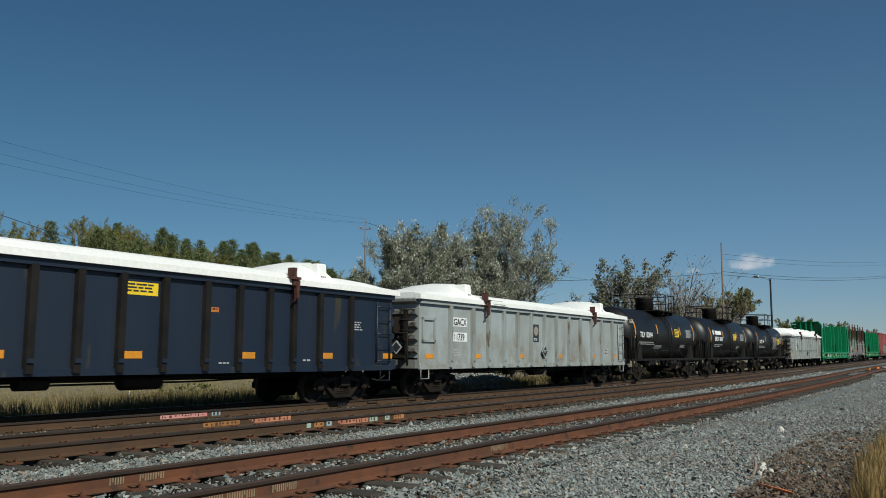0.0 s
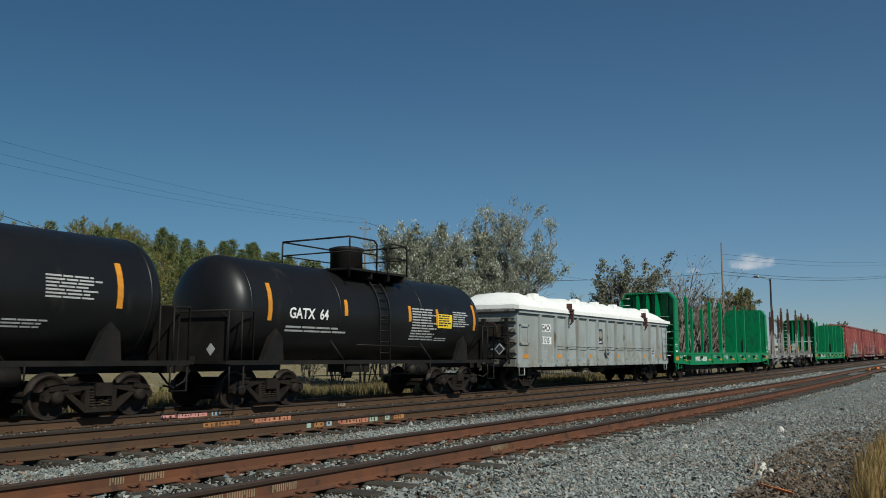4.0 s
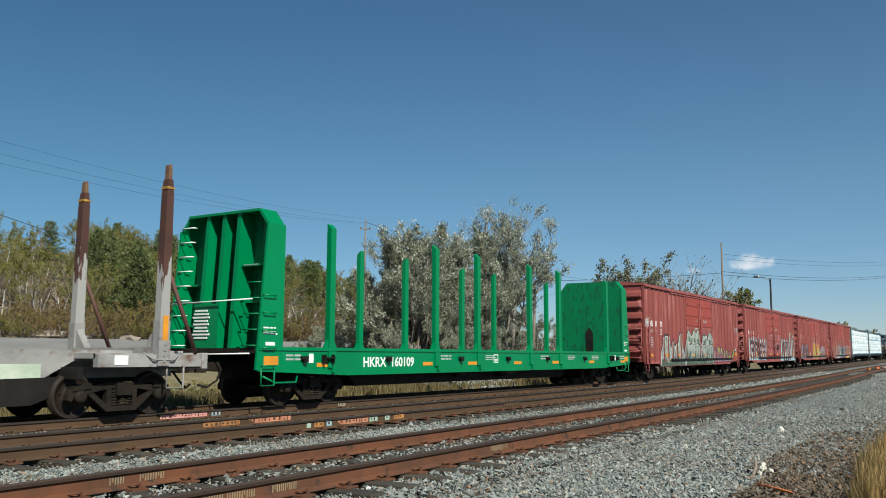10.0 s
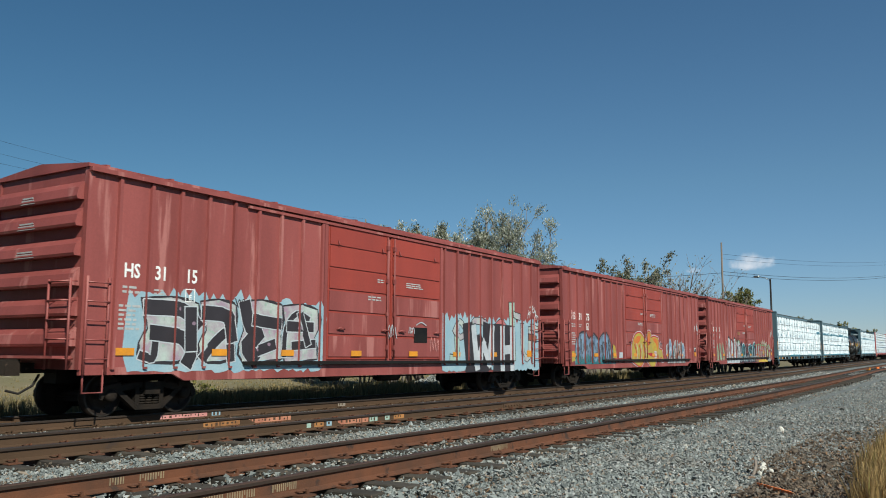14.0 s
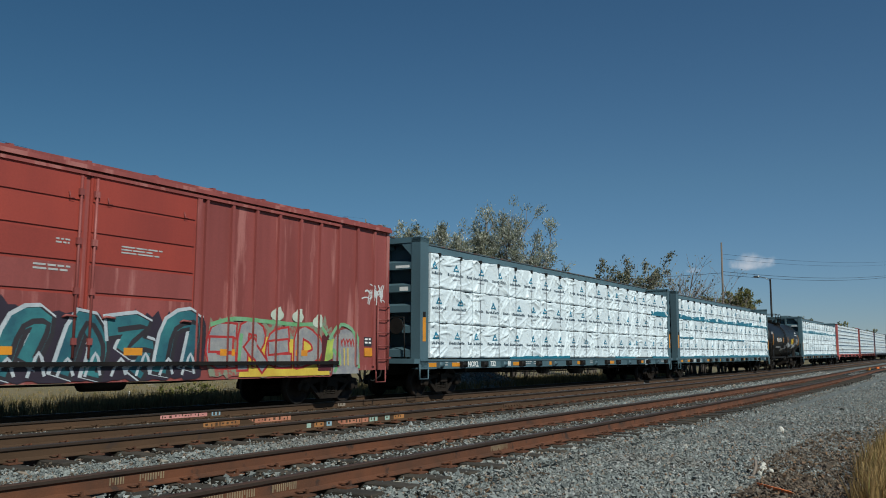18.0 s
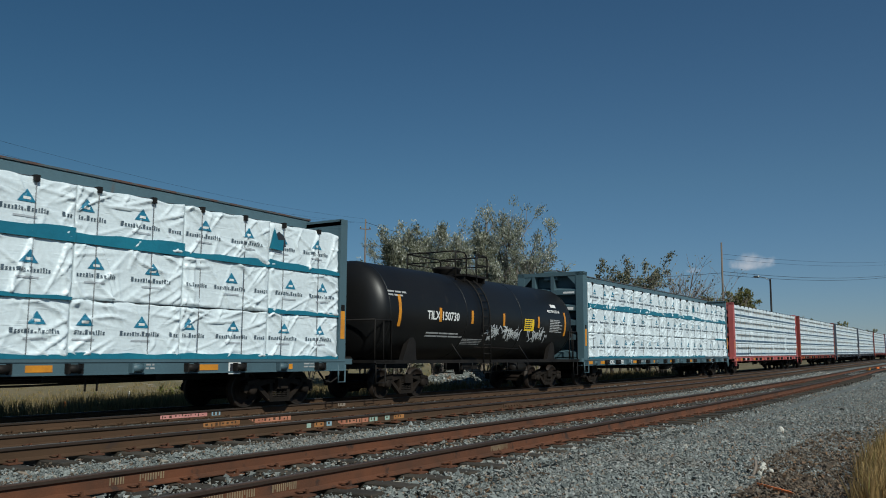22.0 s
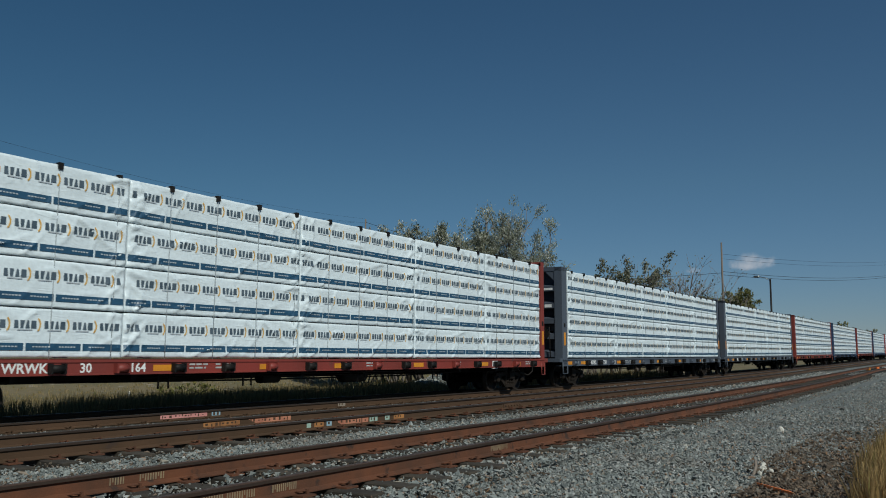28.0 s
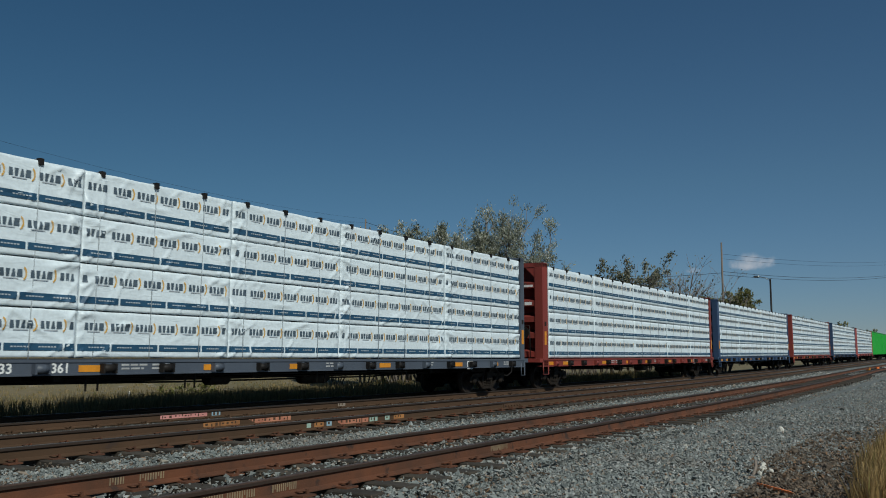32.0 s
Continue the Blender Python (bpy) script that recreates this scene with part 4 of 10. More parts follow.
    def scrawl(self, y0, y1, z0, z1, colour, seed, w=0.025):
        rng = random.Random(seed)
        n = max(3, int((y1 - y0) / 0.13))
        for k in range(n):
            y = y0 + (y1 - y0) * (k + 0.2) / n
            h = z1 - z0
            pts = [(y, z0 + h * rng.uniform(0.0, 0.3)), (y + 0.05, z0 + h * rng.uniform(0.7, 1)), (y + 0.11, z0 + h * rng.uniform(0.2, 0.6)), (y + 0.02 + rng.uniform(0, 0.14), z0 + h * rng.uniform(0, 0.4))]
            self.line(pts, w * rng.uniform(0.7, 1.2), colour)

    def finish(self, label):
        bm = self.bm
        for p, hw in self.raised:
            for e in (p - hw, p + hw):
                bmesh.ops.bisect_plane(bm, geom=bm.verts[:] + bm.edges[:] + bm.faces[:], plane_co=(0, e, 0), plane_no=(0, 1, 0))
        bmesh.ops.bisect_plane(bm, geom=bm.verts[:] + bm.edges[:] + bm.faces[:], plane_co=(0, 0, 0.845), plane_no=(0, 0, 1))
        bmesh.ops.bisect_plane(bm, geom=bm.verts[:] + bm.edges[:] + bm.faces[:], plane_co=(0, 0, 0.575), plane_no=(0, 0, 1), clear_inner=True)
        bmesh.ops.split_edges(bm, edges=bm.edges[:])
        for f in bm.faces:
            c = f.calc_center_median()
            push = 0.013 if c.z < 0.845 else 0.064 if any(abs(c.y - p) < hw for p, hw in self.raised) else 0.0
            for v in f.verts:
                v.co.x += push
        bmesh.ops.delete(bm, geom=[f for f in bm.faces if f.calc_area() < 1e-6 or max(v.co.z for v in f.verts) < 0.56], context='FACES')
        for f in bm.faces:
            if f.normal.x < 0:
                f.normal_flip()
        tagged(part("graffiti", bm, [PAINT[c] for c in self.mats], self.car), label, kind="stuff")


PAINT["bone"] = mat("paint_bone", (0.35, 0.375, 0.32), (0.24, 0.28, 0.23), 0.6, 0, 4, 25, 0.03, wear=(0.09, 0.17, 0.1), wear_at=0.6)
PAINT["bloom"] = mat("paint_bloom", (0.40, 0.46, 0.42), (0.30, 0.22, 0.27), 0.6, 0, 2.6, 25, 0.03, wear=(0.27, 0.36, 0.3), wear_at=0.56)
PAINT["denim"] = mat("paint_denim", (0.10, 0.16, 0.26), (0.20, 0.29, 0.38), 0.6, 0, 3, 25, 0.03, wear=(0.05, 0.07, 0.1), wear_at=0.6)
PAINT["chrome"] = mat("paint_chrome", (0.47, 0.49, 0.51), (0.35, 0.38, 0.41), 0.5, 0, 2.5, 25, 0.03, wear=(0.25, 0.36, 0.39), wear_at=0.64)
PAINT["smoke"] = mat("paint_smoke", (0.2, 0.2, 0.22), (0.3, 0.29, 0.27), 0.6, 0, 4, 25, 0.03, wear=(0.12, 0.2, 0.22), wear_at=0.62)
PAINT["sundust"] = mat("paint_sundust", (0.40, 0.29, 0.03), (0.30, 0.25, 0.07), 0.6, 0, 1.6, 25, 0.03, wear=(0.42, 0.17, 0.03), wear_at=0.56)
PAINT["verdigris"] = mat("paint_verdigris", (0.16, 0.26, 0.18), (0.24, 0.15, 0.11), 0.6, 0, 2.4, 25, 0.03, wear=(0.27, 0.08, 0.065), wear_at=0.52)
PAINT["rust_line"] = mat("paint_rust_line", (0.48, 0.30, 0.2), (0.38, 0.2, 0.13), 0.6, 0, 3, 25, 0.03)
PAINT["lime"] = mat("paint_lime", (0.42, 0.5, 0.08), (0.2, 0.3, 0.08), 0.6, 0, 3, 25, 0.03)
PAINT["leaf"] = mat("paint_leaf", (0.12, 0.3, 0.12), (0.2, 0.36, 0.22), 0.6, 0, 3, 25, 0.03)


def mural_bone(g):
    g.mass([(-7.05, 0.58), (-7.0, 1.25), (-6.72, 1.5), (-6.6, 2.02), (-6.15, 2.1), (-5.62, 1.98), (-5.5, 1.5), (-5.3, 1.42), (-5.05, 1.88), (-4.75, 1.5), (-4.3, 1.75), (-4.12, 1.6), (-3.85, 2.1), (-3.5, 2.28), (-3.4, 1.6), (-3.05, 1.3), (-2.92, 0.58)], "bone", "white", "dark", "moss", 30, 3, 0.2, 0.06, 0.95)
    g.mass([(-2.85, 0.6), (-2.9, 1.6), (-2.7, 2.15), (-2.35, 2.45), (-2.0, 2.15), (-1.65, 2.2), (-1.3, 2.5), (-0.95, 2.25), (-0.5, 2.52), (-0.25, 2.05), (0.0, 1.75), (0.3, 1.8), (0.45, 2.2), (0.9, 2.15), (1.2, 2.25), (1.35, 1.85), (1.6, 2.1), (1.9, 2.4), (2.35, 2.2), (2.65, 1.75), (2.8, 1.2), (2.85, 0.6)], "bone", "white", "moss", "moss", 44, 5, 0.14, 0.06, 1.15)
    for y in (-2.3, -1.9, -1.2, -0.6, 0.75, 1.95):
        g.oval(y, 1.9 + 0.12 * math.sin(y * 5), 0.09, 0.16, "moss", 0.4)
    g.mass([(3.0, 0.7), (3.15, 1.6), (3.5, 1.35), (3.9, 1.75), (4.2, 1.3), (4.7, 1.6), (5.1, 1.25), (5.6, 1.5), (6.2, 1.2), (6.9, 1.35), (7.2, 0.72)], "mauve", "rose", "dark", None, 26, 8, 0.05, 0.025)
    for a, z in ((3.95, 1.5), (4.6, 1.45), (5.15, 1.2), (5.75, 1.3), (6.4, 1.05)):
        g.fill([(a, z), (a + 0.16, z + 0.12), (a + 0.3, z - 0.02), (a + 0.2, z - 0.3)], "lime")
        g.line([(a - 0.02, z + 0.02), (a + 0.16, z + 0.15), (a + 0.33, z - 0.02)], 0.035, "dark")
    g.fill([(7.3, 0.9), (7.75, 1.05), (7.95, 1.35), (7.75, 1.65), (7.7, 1.3), (7.35, 1.1)], "dark")
    g.fill([(7.36, 0.95), (7.72, 1.1), (7.88, 1.35), (7.78, 1.52), (7.66, 1.22), (7.36, 1.05)], "lime")
    g.scrawl(8.75, 9.1, 2.1, 2.6, "pink", 4)
    g.finish("pale grey-green graffiti letters with white rims")


def mural_block(g):
    g.cloud(-8.4, -2.75, 0.72, 2.42, "sky", 5)
    for a, b, c, d in ((-8.1, -6.7, 0.95, 2.2), (-6.62, -5.65, 0.95, 2.22), (-5.5, -4.2, 0.95, 2.28), (-4.15, -2.95, 0.95, 2.25)):
        out = [(a, d - 0.05), (a + 0.5 * (b - a), d + 0.02), (b, d - 0.08), (b + 0.03, (c + d) / 2 + 0.1), (b - 0.1, (c + d) / 2 - 0.1), (b + 0.02, c + 0.05), (a + 0.1, c - 0.02), (a - 0.02, c + 0.35), (a + 0.12, (c + d) / 2)]
        g.line(out + out[:1], 0.07, "dark", 2)
        g.fill(out, "bloom")
    thick = 0.3
    for pts, w in (([(-7.9, 2.0), (-7.1, 1.98), (-6.75, 1.72)], thick), ([(-7.75, 1.5), (-7.1, 1.42), (-6.85, 1.15), (-6.9, 0.98)], thick), ([(-6.88, 1.9), (-6.85, 1.3)], thick),
                   ([(-8.05, 1.05), (-7.8, 1.0), (-7.75, 1.25)], 0.16), ([(-6.5, 1.05), (-6.2, 1.35), (-5.85, 1.55), (-5.75, 1.05)], 0.22), ([(-6.45, 1.95), (-5.9, 1.9), (-5.75, 1.5)], thick),
                   ([(-5.35, 2.1), (-5.2, 1.7), (-4.9, 1.55), (-5.3, 1.3), (-5.1, 1.02)], 0.34), ([(-5.0, 1.85), (-4.4, 1.8)], 0.26), ([(-4.85, 1.2), (-4.5, 1.3)], 0.24),
                   ([(-4.1, 1.1), (-4.05, 1.7), (-3.7, 2.05), (-3.3, 1.95)], 0.14), ([(-3.9, 1.75), (-3.2, 1.75)], 0.24), ([(-3.75, 1.3), (-3.1, 1.35)], 0.2), ([(-3.55, 2.0), (-3.3, 1.4)], 0.2)):
        g.line(pts, w + 0.05, "chrome", 3)
        g.line(pts, w, "dark", 3)
    for y, z in ((-7.2, 2.0), (-6.8, 1.72), (-5.0, 1.2), (-4.6, 1.32), (-3.6, 1.72)):
        g.oval(y, z, 0.05, 0.04, "mauve")
    g.scrawl(-5.75, -5.4, 2.12, 2.34, "dark", 9, 0.03)
    g.cloud(2.75, 9.3, 0.6, 2.42, "sky", 8)
    for pts, w, c in (([(3.3, 1.0), (3.6, 1.05), (3.55, 1.7)], 0.22, "mint"), ([(3.45, 1.85), (3.75, 2.15), (4.1, 1.85), (3.8, 1.65), (3.5, 1.8)], 0.16, "bloom"),
                      ([(4.4, 1.9), (4.7, 2.2), (5.3, 2.15)], 0.2, "bloom"), ([(5.9, 1.9), (6.4, 2.22), (6.9, 1.95)], 0.18, "rose"), ([(7.3, 1.1), (7.2, 2.75)], 0.34, "mint"),
                      ([(7.35, 2.5), (7.75, 2.45)], 0.2, "bloom"), ([(8.0, 2.1), (8.05, 1.2), (8.5, 1.05), (8.6, 2.0)], 0.22, "bloom"), ([(8.6, 1.75), (9.0, 1.7)], 0.2, "brick"), ([(8.75, 2.1), (9.15, 2.05)], 0.2, "bloom")):
        g.line(pts, w + 0.06, "dark", 3)
        g.line(pts, w, c, 3)
    for w, c, oy, oz in ((0.62, "dark", -0.28, -0.08), (0.4, "dark", 0.02, 0.0), (0.3, "chrome", 0.06, 0.02)):
        for pts in ([(4.55, 1.9), (4.75, 0.75)], [(4.75, 0.8), (5.15, 1.45)], [(5.15, 1.45), (5.55, 0.85)], [(5.55, 0.85), (5.75, 1.92)], [(6.45, 1.92), (6.45, 0.62)], [(7.15, 1.9), (7.15, 0.62)], [(6.45, 1.25), (7.15, 1.3)]):
            g.line([(a + oy, b + oz) for a, b in pts], w, c, 0)
    g.scrawl(-0.15, 0.25, 1.55, 1.95, "chrome", 12)
    g.scrawl(0.85, 1.1, 1.7, 1.9, "chrome", 13)
    g.scrawl(1.95, 2.45, 1.2, 1.65, "pink", 14, 0.018)
    g.line([(1.25, 1.95), (1.5, 2.03), (1.75, 1.95)], 0.03, "chrome")
    g.finish("black, white and light blue block graffiti")
    part("door_vent", boxes((g.x + 0.06, g.x + 0.075, 1.16, 1.82, 1.45, 1.88)), M["black"], g.car, "dark square vent in the door")


def mural_fire(g):
    g.mass([(-8.3, 0.75), (-8.2, 1.5), (-7.9, 1.9), (-7.2, 2.05), (-6.8, 1.75), (-6.3, 2.0), (-5.8, 1.75), (-5.4, 1.95), (-4.9, 2.05), (-4.5, 1.7), (-4.2, 1.1), (-3.9, 0.75)], "denim", "steel", "dark", "teal", 24, 21, 0.1, 0.035, 1.05)
    g.fill([(-8.75, 0.85), (-8.6, 1.25), (-8.35, 1.3), (-8.25, 0.9)], "sundust")
    g.fill([(-4.3, 1.0), (-4.1, 1.6), (-3.85, 1.5), (-3.7, 1.0)], "sundust")
    g.fill([(-3.4, 1.0), (-3.35, 1.25), (-2.95, 1.25), (-2.95, 1.0)], "chrome")
    body = [(-1.9, 0.9), (-1.95, 1.4), (-1.7, 1.85), (-1.3, 2.1), (-0.7, 2.15), (-0.2, 1.9), (0.15, 1.75), (0.2, 2.1), (0.45, 2.25), (0.72, 2.2), (0.8, 1.95), (1.1, 2.02), (1.6, 1.98), (1.88, 1.9), (1.95, 1.5), (2.1, 1.4), (2.4, 1.35), (2.55, 1.05), (2.8, 0.85), (2.5, 0.86), (2.3, 1.05), (2.0, 0.92), (1.7, 0.95), (1.4, 0.6), (0.9, 0.58), (0.4, 0.85), (0.0, 0.95), (-0.6, 0.62), (-1.2, 0.7)]
    g.line(body + body[:1], 0.2, "chrome", 3)
    g.line(body + body[:1], 0.13, "red", 3)
    g.fill(smooth_stroke(body + body[:1], 3)[:-1], "sundust")
    g.oval(0.47, 1.9, 0.2, 0.33, "red", -0.25)
    g.oval(0.47, 1.92, 0.15, 0.28, "orange", -0.25)
    g.fill([(0.95, 1.95), (1.5, 1.95), (1.82, 1.85), (1.8, 1.2), (1.5, 1.7), (1.2, 1.78)], "orange")
    g.fill([(-1.7, 1.75), (-1.2, 2.0), (-0.6, 2.02), (-0.9, 1.75), (-1.3, 1.6)], "orange")
    g.fill([(0.2, 1.2), (0.8, 1.25), (1.3, 1.15), (1.2, 1.02), (0.6, 1.08)], "red")
    g.fill([(1.2, 1.3), (1.55, 1.32), (1.6, 0.98), (1.25, 0.95)], "chrome")
    for k in range(5):
        g.line([(1.2, 1.26 - 0.07 * k), (1.6, 1.27 - 0.07 * k)], 0.022, "red", 0)
    for a in (-1.5, -0.9, -0.3):
        g.line([(a, 0.85), (a + 0.15, 1.25), (a - 0.05, 1.6)], 0.09, "red")
        g.line([(a + 0.2, 0.9), (a + 0.35, 1.3), (a + 0.2, 1.65)], 0.04, "chrome")
    g.line([(1.65, 0.92), (1.75, 1.2), (1.9, 0.8), (2.05, 0.62)], 0.06, "red")
    g.scrawl(2.0, 2.35, 1.5, 1.85, "chrome", 31)
    for y, z, ry, rz, c in ((3.55, 1.35, 0.25, 0.32, "smoke"), (3.98, 1.5, 0.22, 0.42, "denim"), (4.45, 1.2, 0.18, 0.4, "teal"), (4.95, 1.45, 0.35, 0.42, "smoke"), (5.5, 1.3, 0.25, 0.4, "brick"), (5.85, 1.5, 0.24, 0.32, "smoke"), (6.2, 1.25, 0.25, 0.48, "denim")):
        g.oval(y, z, ry + 0.05, rz + 0.05, "chrome")
        g.oval(y, z, ry, rz, c)
        g.oval(y + 0.05, z - 0.05, ry * 0.35, rz * 0.3, "chrome" if c != "brick" else "dark")
        g.oval(y - 0.04, z + 0.1, ry * 0.2, rz * 0.15, "teal")
    g.fill([(3.4, 0.72), (3.5, 1.05), (4.3, 0.98), (5.0, 1.12), (6.45, 1.05), (6.5, 0.72)], "smoke")
    for k in range(9):
        g.line([(3.55 + 0.34 * k, 0.72), (3.6 + 0.34 * k, 1.0), (3.5 + 0.34 * k, 1.2)], 0.05, ("chrome", "dark", "teal")[k % 3])
    g.line([(4.7, 1.4), (4.85, 0.95), (5.15, 1.3), (5.2, 0.85)], 0.1, "brick")
    g.scrawl(-8.7, -8.2, 2.5, 2.95, "pink", 33, 0.03)
    g.scrawl(6.6, 6.9, 1.4, 1.6, "pink", 34, 0.02)
    g.scrawl(7.3, 7.6, 1.3, 1.5, "pink", 35, 0.02)
    g.scrawl(8.7, 9.15, 2.2, 2.75, "chrome", 36, 0.03)
    g.finish("blue, orange-yellow and grey graffiti")


def mural_silver(g):
    green = [(-8.0, 0.78), (-7.95, 1.25), (-7.7, 1.3), (-7.75, 1.6), (-7.3, 1.85), (-6.6, 1.8), (-6.2, 1.88), (-5.95, 1.65), (-6.05, 1.45), (-5.75, 1.3), (-5.62, 0.8)]
    g.mass(green, "verdigris", "moss", None, None, 12, 41, rim_w=0.02)
    g.line(green, 0.035, "rust_line")
    for pts in ([(-7.5, 1.6), (-7.3, 1.2), (-7.4, 0.9)], [(-7.0, 1.75), (-6.9, 1.1), (-6.6, 0.85)], [(-6.5, 1.6), (-6.3, 1.2), (-6.45, 0.9)], [(-6.1, 1.5), (-5.9, 1.1)]):
        g.line(pts, 0.13, "mint")
        g.line(pts, 0.07, "leaf")
    g.mass([(-5.25, 0.6), (-5.25, 1.4), (-4.95, 2.05), (-4.6, 2.2), (-4.25, 2.0), (-3.9, 2.05), (-3.65, 1.85), (-3.3, 2.15), (-2.95, 2.1), (-2.7, 1.85), (-2.4, 2.05), (-2.0, 1.85), (-1.8, 1.5), (-1.95, 1.1), (-1.9, 0.6)], "chrome", "white", "dark", None, 15, 43, 0.17, 0.05)
    g.oval(-4.75, 1.5, 0.2, 0.24, "brick", 0.3)
    for y in (-4.05, -3.25, -2.6):
        g.line([(y + 0.03, 1.95), (y, 1.4), (y + 0.08, 0.8)], 0.03, "steel")
    g.line([(-3.0, 2.15), (-2.6, 1.9), (-2.2, 2.1), (-1.85, 1.75)], 0.05, "leaf")
    g.cloud(-1.8, 2.85, 0.58, 1.95, "plum", 45)
    for pts in ([(-1.45, 0.9), (-1.2, 1.6), (-0.75, 1.65), (-0.95, 1.1)], [(-0.3, 0.9), (0.0, 1.7), (0.35, 1.3), (0.3, 0.85)], [(0.7, 1.6), (1.3, 1.65), (0.9, 1.25), (1.45, 1.2), (1.3, 0.85)], [(1.8, 0.9), (2.0, 1.65), (2.6, 1.75), (2.5, 1.0)]):
        g.line(pts, 0.5, "chrome", 3)
        g.line([(a + 0.04, b - 0.03) for a, b in pts], 0.43, "dark", 3)
        g.line(pts, 0.34, "teal", 3)
        g.line([(a + 0.1, b - 0.06) for a, b in pts], 0.1, "dark", 3)
    for k in range(8):
        y = -1.5 + 0.55 * k
        g.line([(y, 0.7), (y + 0.15, 1.0 + 0.1 * (k % 2)), (y + 0.3, 0.72)], 0.06, "chrome")
    g.cloud(3.05, 7.0, 0.62, 1.95, "verdigris", 50)
    g.fill([(3.9, 0.6), (4.0, 1.25), (4.5, 1.5), (5.6, 1.45), (6.4, 1.6), (6.75, 1.35), (6.95, 0.6)], "sun")
    g.fill([(6.5, 0.7), (6.55, 1.5), (6.85, 1.65), (7.1, 1.3), (7.0, 0.7)], "wine")
    g.fill([(6.75, 0.9), (6.85, 1.45), (7.15, 1.5), (7.05, 1.0)], "lime")
    g.oval(7.55, 1.25, 0.5, 0.5, "smoke")
    g.fill([(7.05, 0.62), (7.1, 1.1), (8.0, 1.15), (8.1, 0.62)], "smoke")
    for pts in ([(3.65, 1.6), (3.2, 1.55), (3.15, 1.0), (3.65, 0.95)], [(3.2, 1.3), (3.55, 1.3)], [(4.0, 0.9), (4.05, 1.65), (4.5, 1.6), (4.45, 1.3), (4.1, 1.25)], [(4.25, 1.25), (4.6, 0.9)], [(5.3, 1.55), (4.95, 1.45), (4.9, 1.0), (5.4, 0.95)], [(4.95, 1.25), (5.3, 1.28)], [(5.8, 0.95), (5.85, 1.6), (6.35, 1.45), (6.4, 1.1), (5.85, 0.95)]):
        g.line(pts, 0.37, "red", 3)
        g.line(pts, 0.27, "smoke", 3)
    for pts in ([(3.1, 1.72), (3.7, 1.86), (4.6, 1.84), (5.7, 1.8), (6.5, 1.82), (6.8, 1.6)], [(6.95, 1.5), (7.3, 1.85), (7.8, 1.75), (8.05, 1.35), (8.1, 0.8)], [(3.9, 1.0), (3.95, 1.5)], [(7.15, 0.7), (7.3, 1.0), (7.1, 1.2)]):
        g.line(pts, 0.09, "leaf", 3)
    for k in range(5):
        g.line([(7.3 + 0.12 * k, 1.35 + 0.07 * (k % 2)), (7.36 + 0.12 * k, 1.5), (7.42 + 0.12 * k, 1.32)], 0.035, "red", 3)
    for y in (7.35, 7.5, 7.65):
        g.line([(y, 1.25), (y + 0.02, 0.85)], 0.04, "sun", 0)
    for y, z, r in ((5.05, 2.0, 0.22), (5.75, 1.98, 0.2), (6.45, 1.88, 0.17)):
        g.oval(y, z, r, 0.13, "pale")
        g.oval(y + 0.03, z + 0.07, r * 0.55, 0.12, "pale")
    g.scrawl(-5.6, -5.3, 1.7, 2.1, "smoke", 46)
    g.scrawl(-2.55, -1.95, 2.4, 2.7, "sundust", 47, 0.02)
    g.scrawl(-8.95, -8.5, 2.85, 3.2, "pink", 48, 0.035)
    g.finish("silver, dark teal and many-coloured graffiti")


